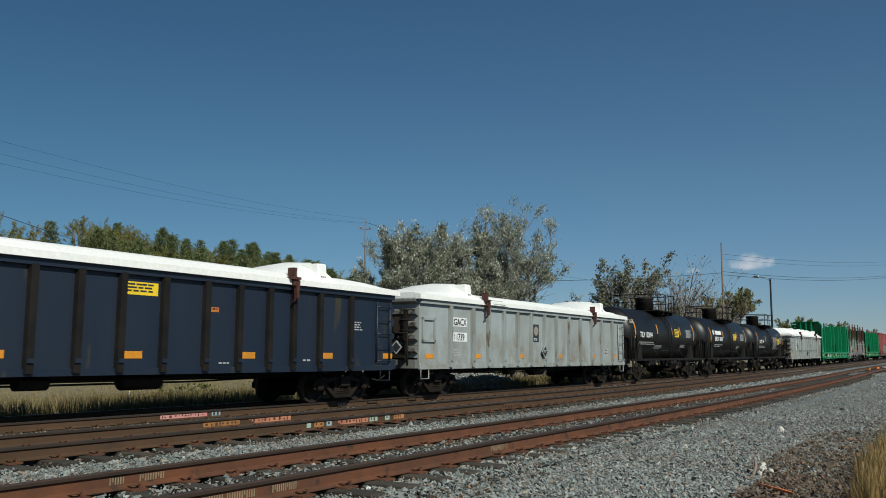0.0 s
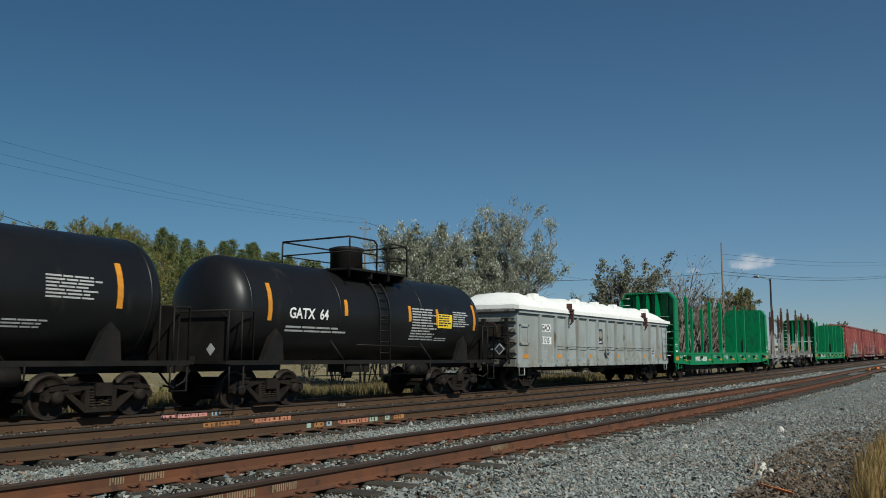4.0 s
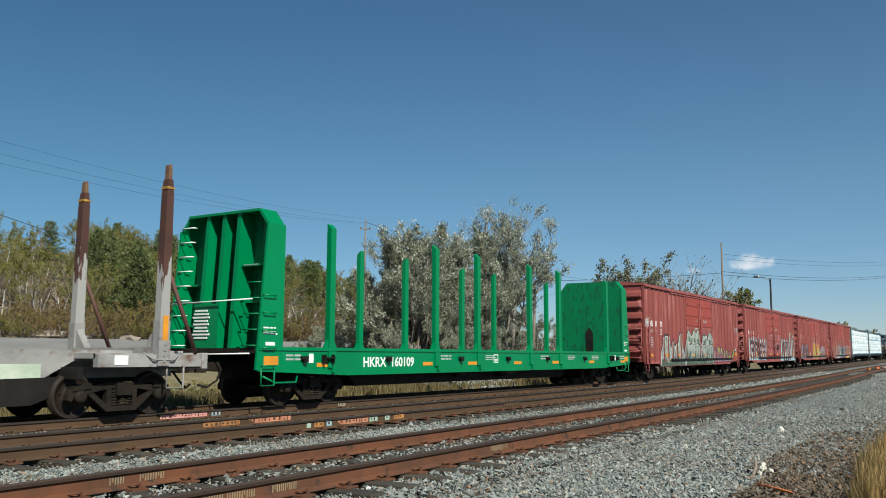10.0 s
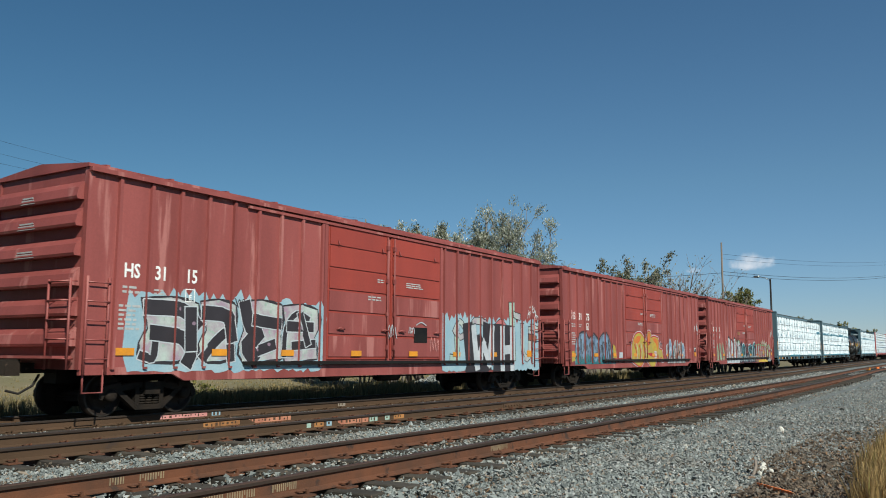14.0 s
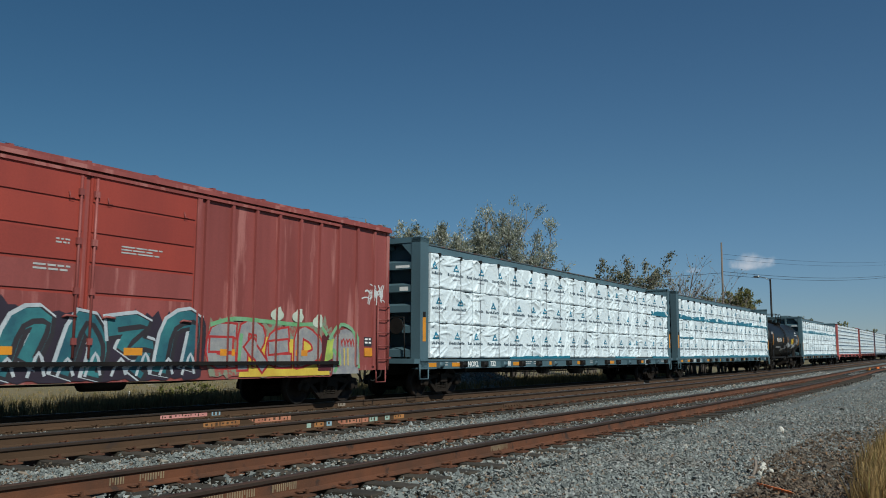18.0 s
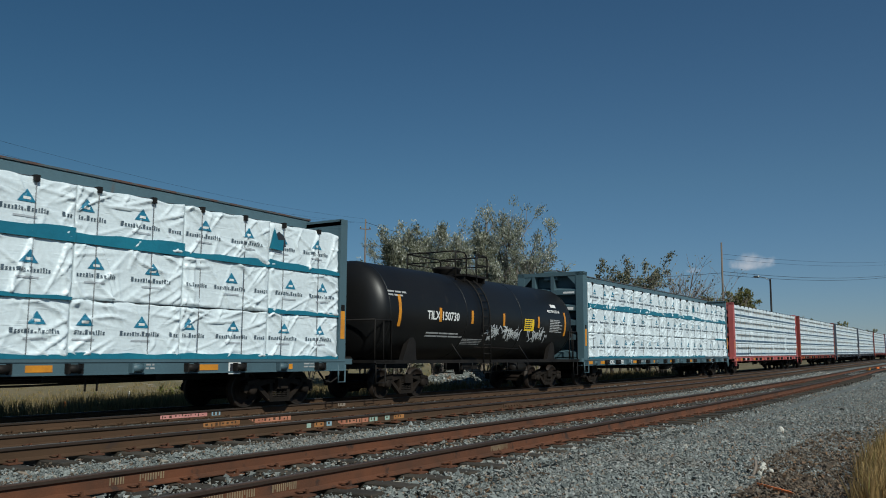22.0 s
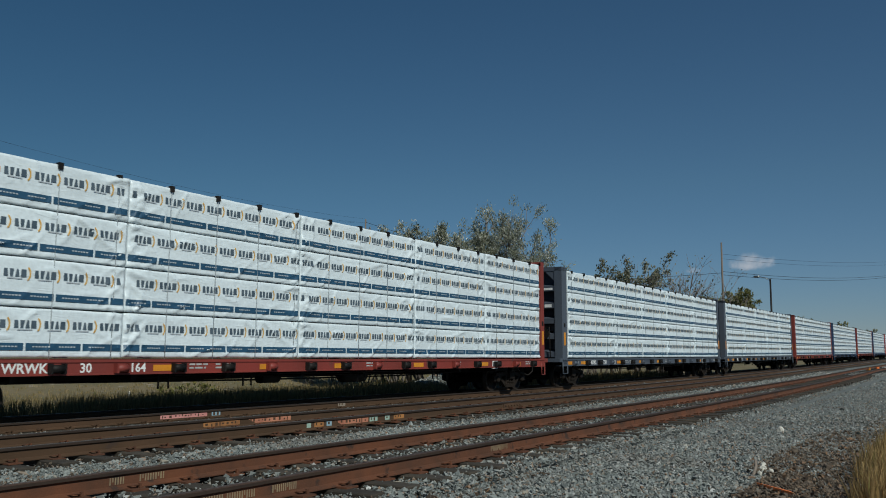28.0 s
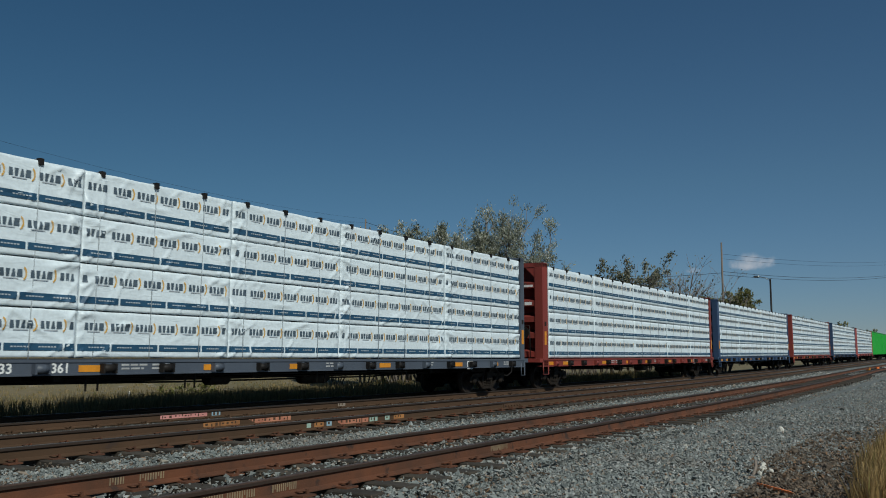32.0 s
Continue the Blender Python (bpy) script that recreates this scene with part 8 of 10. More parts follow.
# ---- the train, car by car, with each one's middle at the clip's start ----
GON_POSTS = [-6.6, -5.25, -4.25, -3.18, -2.17, -1.14, -0.03, 1.02, 2.18, 3.29, 4.45, 5.53, 6.77]
TRAIN = [
    (gondola("dark navy gondola car with white moulded cover", M["navy"], [-7.1, -5.9, -4.9, -3.9, -2.9, -1.95, -1.05, -0.15, 0.85, 1.93, 2.87, 3.8, 4.6, 5.55, 6.75], 8.6, "ramp", 0, None, True), 10.38),
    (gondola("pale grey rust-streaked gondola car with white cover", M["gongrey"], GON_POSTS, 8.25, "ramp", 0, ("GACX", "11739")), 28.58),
    (tank_car("black tank car with railed walkway and amber stripes", 1.27, 2.2, 6.15, 4.3, ("TILX 102094", -4.4), [(-4.4, -2.0, 1.6, 1.78, 2), (-1.9, -0.6, 1.42, 1.62, 5), (3.14, 4.25, 2.05, 2.5, 8), (2.4, 3.4, 1.5, 1.68, 3), (-5.6, -4.9, 2.6, 2.8, 3)], (1.09, 2.08, 0.72), [(-5.08, 1.95, 2.85), (-1.8, 2.2, 2.66), (0.6, 2.2, 2.64), (2.05, 2.2, 2.62), (4.65, 1.95, 2.83)], 0), 44.15),
    (tank_car("black tank car with white emblem and railed top", 1.27, 2.2, 6.15, 4.3, ("PROX 18843", -3.6), [(-3.6, -1.6, 1.6, 1.78, 2), (2.9, 4.05, 2.05, 2.5, 7), (2.2, 3.2, 1.5, 1.68, 3)], (0.98, 2.08, 0.7), [(-4.6, 1.9, 2.8), (-1.72, 2.2, 2.66), (0.52, 2.2, 2.64), (1.9, 2.2, 2.62), (4.45, 1.95, 2.83)], 0, True), 57.15),
    (tank_car("black tank car with amber stripes and yellow notice", 1.25, 2.17, 6.02, 4.25, ("GATX  64", -3.85), [(-3.9, -1.6, 1.6, 1.78, 2), (1.35, 2.7, 1.5, 2.46, 12), (3.6, 4.55, 1.95, 2.45, 7), (2.7, 3.4, 1.5, 1.62, 2)], (2.72, 1.92, 0.8), [(-4.5, 1.88, 2.76), (-1.7, 2.1, 2.52), (1.22, 2.06, 2.51), (2.68, 2.0, 2.48), (4.9, 1.9, 2.72)], 0, gate=-0.2), 70.2),
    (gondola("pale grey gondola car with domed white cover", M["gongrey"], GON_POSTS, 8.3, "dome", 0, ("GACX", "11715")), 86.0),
    (bulkhead_flat("bright green bulkhead flat car with tall stakes", ("HKRX", "160038")), 107.38),
    (log_car("grey log car with rusty stakes"), 130.55),
    (bulkhead_flat("bright green bulkhead flat car with tall stakes", ("HKRX", "160109")), 153.73),
    (boxcar("faded red boxcar with pale green graffiti", ("HS", "31", "70"), [(-9.25, -8.75, 2.5, 2.95, 2, (None, None, "white", "white", None), 0.12, "")], 11, mural_bone), 177.2),
    (boxcar("faded red boxcar with black and white graffiti", ("HS", "31", "15"), [], 32, mural_block), 198.1),
    (boxcar("faded red boxcar with orange and blue graffiti", ("HS", "31", "75"), [], 51, mural_fire), 218.95),
    (boxcar("faded red boxcar with silver and teal graffiti", ("HS", "31", "61"), [], 71, mural_silver), 239.9),
    (center_beam("blue-grey center beam car with wrapped lumber bundles", M["teal"], "puffy", ("NOKL", "732", "348"), 1, 0.2), 262.5),
    (center_beam("blue-grey center beam car with torn wrapped bundles", M["teal"], "puffy", ("NOKL", "732", "301"), 4, 0.85), 287.03),
    (tank_car("black tank car with white scrawled graffiti", 1.42, 2.36, 6.85, 4.75, ("TILX 150730", -4.2), [(-4.1, -1.9, 1.6, 1.78, 2), (-1.9, -0.6, 1.42, 1.62, 4), (4.2, 5.3, 1.95, 2.45, 8), (-6.1, -5.2, 2.7, 2.9, 2)], (2.1, 1.98, 0.75), [(-5.6, 1.9, 2.8), (-3.48, 2.1, 2.52), (-1.58, 2.1, 2.52), (0.55, 2.1, 2.52), (3.24, 2.1, 2.52), (5.58, 1.86, 2.77)], 5, gate=-0.9, rail=((-0.98, -0.3), (0.35, 1.1), 0.66, 0.95), warning="MOLTEN SULFUR"), 306.8),
    (center_beam("blue-grey center beam car with wrapped lumber bundles", M["teal"], "puffy", ("NOKL", "732", "327"), 2, 0.65), 325.65),
    (center_beam("faded pink-red center beam car with wrapped lumber", M["pinkred"], "flat", ("WRWK", "30", "245"), 1), 350.65),
    (center_beam("dark red center beam car with wrapped lumber", M["beamred"], "flat", ("WRWK", "30", "164"), 2), 375.5),
    (center_beam("slate grey center beam car with wrapped lumber", M["slate"], "flat", ("NOKL", "733", "393"), 3), 400.4),
    (center_beam("slate grey center beam car with wrapped lumber", M["slate"], "flat", ("NOKL", "733", "361"), 5), 425.1),
    (center_beam("dark red center beam car with wrapped lumber", M["beamred"], "flat", None, 4), 449.9),
    (center_beam("dark blue center beam car with wrapped lumber", M["blue"], "flat", None, 1), 474.7),
    (center_beam("dark red center beam car with wrapped lumber", M["beamred"], "flat", None, 2), 499.8),
    (center_beam("blue-grey center beam car with wrapped lumber", M["blue"], "flat", None, 3), 525.3),
    (center_beam("faded pink-red center beam car with wrapped lumber", M["pinkred"], "flat", None, 5), 550.8),
]


def plain_green_car():
    """A bright green covered car that only its end and side show, far down the line."""
    car = thing("boxcar", "bright lime green boxcar far down the line", "boxcar", "freight train")
    part("body", rbox(-1.48, 1.48, -9.3, 9.3, 0.8, 4.5, 0.03), M["limegreen"], car)
    for i in range(17):
        y = -8.8 + 1.1 * i
        part("side_post", boxes((1.48, 1.53, y - 0.05, y + 0.05, 0.85, 4.4)), M["limegreen"], car)
    part("roof", prism(bmesh.new(), [(-1.56, 4.5), (1.56, 4.5), (1.56, 4.56), (0, 4.68), (-1.56, 4.56)], 'y', -9.35, 9.35), M["limegreen"], car)
    add_trucks(car, (-7.4, 7.4))
    add_underframe(car, 9.3)
    add_couplers(car, 9.3)
    return car


TRAIN.append((plain_green_car(), 573.6))
green_next = copy_thing(TRAIN[-1][0], pose(0, 0, 0))
TRAIN.append((green_next, 593.6))


def torn_wrap(car, y, z):
    """A slit in the film, drawn as two ink-dark slivers, and a loose white flap."""
    bm = prism(bmesh.new(), [(y, z), (y + 0.12, z + 0.1), (y + 0.18, z + 0.45), (y + 0.06, z + 0.7), (y + 0.1, z + 0.35)], 'x', 1.45, 1.462)
    prism(bm, [(y + 0.5, z + 0.05), (y + 0.62, z + 0.3), (y + 0.6, z + 0.62), (y + 0.72, z + 0.3), (y + 0.66, z + 0.02)], 'x', 1.45, 1.462)
    slit = part("torn_wrap", bm, M["ink"], car, "torn dark slit in the white wrap")
    bm = prism(bmesh.new(), [(y + 0.1, z - 0.05), (y + 0.55, z - 0.03), (y + 0.42, z + 0.12), (y + 0.2, z + 0.1)], 'x', 1.455, 1.49)
    part("loose_flap", bm, M["wrap"], slit)


torn_wrap(TRAIN[17][0], -7.35, 1.08)


def lifted_film(car, y, z, w, h):
    """A loose corner of the film: blue inner side turned out, the hollow's dark painted on in ink."""
    hollow = part("torn_wrap", prism(bmesh.new(), [(y, z), (y + w, z - 0.02), (y + w * 0.9, z + h * 0.5), (y + w * 0.45, z + h * 0.8), (y + w * 0.1, z + h * 0.5)], 'x', 1.47, 1.502), M["ink"], car, "ink-dark patch painted for the hollow in the torn wrap")
    part("loose_flap", prism(bmesh.new(), [(y - 0.12, z - 0.1), (y + w * 0.75, z - 0.12), (y + w * 0.8, z + h * 0.35), (y + w * 0.35, z + h * 0.3), (y + 0.02, z + h)], 'x', 1.503, 1.51), M["wrapteal"], hollow, "blue inner side of the loose wrap")


lifted_film(TRAIN[14][0], 8.95, 3.62, 0.42, 0.4)
lifted_film(TRAIN[14][0], 1.9, 3.2, 0.5, 0.3)
lifted_film(TRAIN[16][0], 4.1, 3.6, 0.32, 0.42)
# ---- plants ----
def cards(name, pts, size, material, rng, long=1.0, up=0.0, dirs=None):
    """Many small leaf-shaped cards at the given points (an N x 3 array), each turned its own way."""
    n = len(pts)
    a = rng.normal(size=(n, 3))
    if dirs is not None:
        a = dirs + 0.55 * a
    a[:, 2] += up
    a /= np.linalg.norm(a, axis=1)[:, None]
    b = np.cross(a, rng.normal(size=(n, 3)))
    b /= np.linalg.norm(b, axis=1)[:, None]
    s = size * rng.uniform(0.6, 1.3, n)[:, None]
    v = np.empty((n, 4, 3))
    v[:, 0] = pts
    v[:, 1] = pts + a * s * long * 0.5 + b * s * 0.5
    v[:, 2] = pts + a * s * long
    v[:, 3] = pts + a * s * long * 0.5 - b * s * 0.5
    me = bpy.data.meshes.new(name)
    me.from_pydata(v.reshape(-1, 3).tolist(), [], np.arange(4 * n).reshape(n, 4).tolist())
    me.materials.append(material)
    return me


M["bark"] = mat("bark", (0.10, 0.08, 0.065), (0.06, 0.05, 0.042), 0.9, 0, 3, 20, 0.5)
M["birch"] = mat("birch", (0.42, 0.4, 0.36), (0.24, 0.22, 0.2), 0.8, 0, 4, 20, 0.2, wear=(0.07, 0.06, 0.05), wear_at=0.64, streak=0.4)
M["twig"] = mat("twig", (0.22, 0.185, 0.16), (0.15, 0.125, 0.11), 0.9, 0, 3, 20, 0.2)
M["pole"] = mat("pole", (0.17, 0.135, 0.11), (0.11, 0.09, 0.075), 0.9, 0, 2, 20, 0.3, streak=6)
LEAF = dict(
    pine=leaf_mat("pine_needles", (0.075, 0.1, 0.034), (0.165, 0.19, 0.066)),
    birch=leaf_mat("birch_leaves", (0.095, 0.105, 0.024), (0.235, 0.2, 0.045)),
    brush=leaf_mat("brush_leaves", (0.11, 0.085, 0.028), (0.23, 0.145, 0.045)),
    russet=leaf_mat("russet_leaves", (0.12, 0.07, 0.035), (0.22, 0.125, 0.06), (0.16, 0.14, 0.06)),
    gold=leaf_mat("gold_leaves", (0.22, 0.17, 0.03), (0.34, 0.25, 0.05)),
    silver=leaf_mat("silver_leaves", (0.115, 0.125, 0.065), (0.32, 0.33, 0.25), (0.62, 0.62, 0.57), 0.4),
    dark=leaf_mat("dark_leaves", (0.08, 0.09, 0.05), (0.18, 0.175, 0.11), (0.34, 0.33, 0.28)),
    green=leaf_mat("green_leaves", (0.085, 0.095, 0.025), (0.2, 0.19, 0.055), (0.28, 0.23, 0.07)),
)


def pine_mesh(seed, h):
    rng = np.random.default_rng(seed)
    bm = tube(bmesh.new(), [(0, 0, -0.3), (0.05, 0, h * 0.5), (0, 0.04, h * 0.98)], 0.11, 6, r2=0.02)
    pts, dirs = [], []
    z = h * 0.12
    while z < h * 0.99:
        reach = (1 - z / h) ** 0.6 * h * 0.33 * rng.uniform(0.7, 1.25) + 0.12
        k = rng.integers(5, 8)
        a0 = rng.uniform(0, 6.28)
        for j in range(k):
            a = a0 + 6.283 * j / k + rng.uniform(-0.3, 0.3)
            r = reach * rng.uniform(0.65, 1.1)
            tip = np.array((math.cos(a) * r, math.sin(a) * r, z + r * rng.uniform(-0.05, 0.3)))
            tube(bm, [(0, 0, z), tuple(tip)], 0.022, 3, r2=0.006)
            m = int(14 + 26 * r)
            u = rng.uniform(0.15, 1.0, m)[:, None]
            pts.append(np.array((0, 0, z)) * (1 - u) + tip * u + rng.normal(size=(m, 3)) * 0.12)
            dirs.append(np.tile(np.array((math.cos(a) * 0.8, math.sin(a) * 0.8, 0.5)), (m, 1)))
        z += h * rng.uniform(0.035, 0.06)
    return mesh_of("trunk", bm, M["bark"]), cards("crown", np.vstack(pts), 0.11, LEAF["pine"], rng, 2.8, 0.25, np.vstack(dirs))


def broadleaf_mesh(seed, h, stems, leaf, bark, spread, count, size, long=1.3, droop=0.0, low=0.25, bare=0.0):
    """Stems that lean apart and fork, with leaves gathered along the outer twigs."""
    rng = np.random.default_rng(seed)
    bm = bmesh.new()
    ends = []

    def grow(p, d, length, r, depth):
        q = p + d * length * 0.5 + rng.normal(size=3) * length * 0.05
        e = p + d * length
        tube(bm, [tuple(p), tuple(q), tuple(e)], r, 5 if depth < 2 else 3, 1 if depth else 0, r * 0.55)
        if depth >= 1:
            ends.append((q, e, depth))
        if depth < 3:
            for _ in range(rng.integers(2, 5)):
                nd = d + rng.normal(size=3) * 0.42
                nd[2] = abs(nd[2]) * (1 - droop) + 0.15
                nd /= np.linalg.norm(nd)
                s = p + (e - p) * rng.uniform(0.35, 1.0)
                grow(s, nd, length * rng.uniform(0.45, 0.72), r * 0.5, depth + 1)
    for i in range(stems):
        a = 6.283 * i / stems + rng.uniform(-0.5, 0.5)
        lean = spread * rng.uniform(0.3, 1.0)
        d = np.array((math.cos(a) * lean, math.sin(a) * lean, 1.0))
        d /= np.linalg.norm(d)
        grow(np.array((math.cos(a) * 0.15 * stems ** 0.5, math.sin(a) * 0.15 * stems ** 0.5, -0.2)), d, h * rng.uniform(0.42, 0.6), 0.03 + h * 0.007, 0)
    top = max(e[1][2] for e in ends)
    k = h / top
    for v in bm.verts:
        v.co *= k
    ends = [e for e in ends if e[1][2] * k > h * low]
    pick = rng.integers(0, len(ends), count)
    u = rng.uniform(0.0, 1.08, (count, 1))
    A = np.array([ends[i][0] for i in pick]) * k
    B = np.array([ends[i][1] for i in pick]) * k
    pts = A * (1 - u) + B * u + rng.normal(size=(count, 3)) * h * 0.014
    dirs = (B - A) / np.linalg.norm(B - A, axis=1)[:, None]
    if bare:
        keep = noise_keep(pts, bare)
        pts, dirs = pts[keep], dirs[keep]
    return mesh_of("trunk", bm, [bark, M["twig"]]), cards("crown", pts, size, leaf, rng, long, 0.1, dirs)


def noise_keep(pts, bare):
    return np.array([noise.noise((p[0] * 0.9, p[1] * 0.9, p[2] * 0.9)) > bare for p in pts])


def plant(name, label, category, meshes, m, group="", scale=1.0):
    ob = thing(name, label, category, group)
    ob.matrix_basis = m @ Matrix.Diagonal((scale, scale, scale, 1))
    if category in ("shrub", "bush"):
        tagged(part("stem", meshes[0], None, ob), kind="stuff")
    else:
        part("trunk", meshes[0], None, ob)
    part("crown", meshes[1], None, ob)
    return ob


def spot(px_angle, r):
    """A place on the land r metres off, at so many degrees to the left of the line's direction."""
    x, y = -r * math.sin(radians(px_angle)), r * math.cos(radians(px_angle))
    return x, y, ground_z(x, y)


def build_hill():
    rng = random.Random(21)
    pines = [pine_mesh(i, 9.0) for i in range(5)]
    birches = [broadleaf_mesh(30 + i, 8.0, 2 + i % 2, LEAF["birch"], M["birch"], 0.28, 3600, 0.10, 1.3, low=0.12) for i in range(5)]
    scrub = [broadleaf_mesh(50 + i, 4.0, 5, LEAF["brush"] if i % 2 else LEAF["birch"], M["bark"], 0.7, 3000, 0.085, 1.3, low=0.0) for i in range(4)]
    bare = [broadleaf_mesh(60 + i, 7.0, 2, LEAF["brush"], M["birch"], 0.25, 160, 0.14, 1.2, low=0.3) for i in range(2)]
    russets = [broadleaf_mesh(56 + i, 3.6, 6, LEAF["russet"], M["bark"], 0.7, 2600, 0.08, 1.3, low=0.0) for i in range(2)]
    golds = [broadleaf_mesh(66, 3.0, 6, LEAF["gold"], M["twig"], 0.6, 1500, 0.14, 1.2, low=0.05)]

    def put(kind, phi, r, s):
        x, y, z = spot(phi, r)
        m = pose(x, y, z - (0.95 * s if kind in ("scrub", "russet") else 0.0), 0, 0, rng.uniform(0, 360))
        if kind == "pine":
            plant("pine_tree", "dark green pine on a wooded hillside", "tree", rng.choice(pines), m, "hillside trees", s)
        elif kind == "birch":
            plant("birch_tree", "white-stemmed birch turning yellow-green", "tree", rng.choice(birches), m, "hillside trees", s)
        elif kind == "bare":
            plant("birch_tree", "nearly bare white-stemmed birch on the hillside", "tree", rng.choice(bare), m, "hillside trees", s)
        elif kind == "russet":
            plant("shrub", "reddish-brown autumn scrub on the hillside", "shrub", rng.choice(russets), m, "hillside scrub", s)
        elif kind == "gold":
            plant("shrub", "golden yellow autumn shrub beside the road", "shrub", golds[0], m, "", s)
        else:
            plant("shrub", "brown-green autumn scrub on the hillside", "shrub", rng.choice(scrub), m, "hillside scrub", s)
    # front of the wood, just behind the road
    for i in range(70):
        phi = 31 + 35 * (i + rng.random()) / 70
        d = rng.uniform(56, 64)
        r = d / math.sin(radians(phi))
        kind = rng.choice(("birch", "birch", "scrub", "scrub", "scrub", "pine", "bare"))
        put(kind, phi, r, rng.uniform(0.55, 0.95) if kind != "scrub" else rng.uniform(0.6, 1.2))
    for i in range(150):
        phi = 30 + 37 * rng.random()
        d = rng.uniform(62, 100)
        left = phi > 56
        kind = rng.choice(("scrub", "russet", "bare", "birch", "russet") if left else ("birch", "birch", "pine", "scrub", "pine"))
        put(kind, phi, d / math.sin(radians(phi)), rng.uniform(0.6, 1.0))
    for i in range(70):
        phi = 34 + 21.5 * (i + rng.random()) / 70
        put("birch", phi, rng.uniform(98, 112) / math.sin(radians(phi)), rng.uniform(0.7, 0.92))
    # skyline
    for i in range(70):
        phi = 33 + 34 * (i + rng.random() * 0.8) / 70
        d = rng.uniform(104, 122)
        if phi > 56.5:
            kind = rng.choice(("scrub", "russet", "russet", "russet", "birch"))
            put(kind, phi, d / math.sin(radians(phi)), rng.uniform(0.45, 0.7))
        else:
            put(rng.choice(("pine", "birch", "birch", "pine", "russet")), phi, d / math.sin(radians(phi)), rng.uniform(0.5, 0.95))
    for i in range(150):
        phi = 31.5 + 34.5 * (i + rng.random()) / 150
        put(rng.choice(("scrub", "scrub", "russet")), phi, rng.uniform(54.5, 60) / math.sin(radians(phi)), rng.uniform(0.35, 0.7))
    for i in range(110):
        phi = 33 + 33 * (i + rng.random()) / 110
        put(rng.choice(("birch", "scrub", "birch", "pine")) if phi < 55 else rng.choice(("russet", "scrub")), phi, rng.uniform(100, 118) / math.sin(radians(phi)), rng.uniform(0.5, 0.75))
    for i in range(60):
        phi = 40 + 26 * rng.random()
        put("scrub", phi, rng.uniform(64, 95) / math.sin(radians(phi)), rng.uniform(0.5, 0.8))
    for phi, d, s in ((54.0, 80, 0.85), (53.3, 84, 0.8), (46.6, 96, 1.0), (45.2, 98, 1.0), (57.6, 92, 0.8), (49.5, 100, 0.85)):
        put("pine", phi, d / math.sin(radians(phi)), s)
    put("gold", 47.6, 53.5 / math.sin(radians(47.6)), 0.95)
    put("gold", 46.7, 54 / math.sin(radians(46.7)), 0.8)


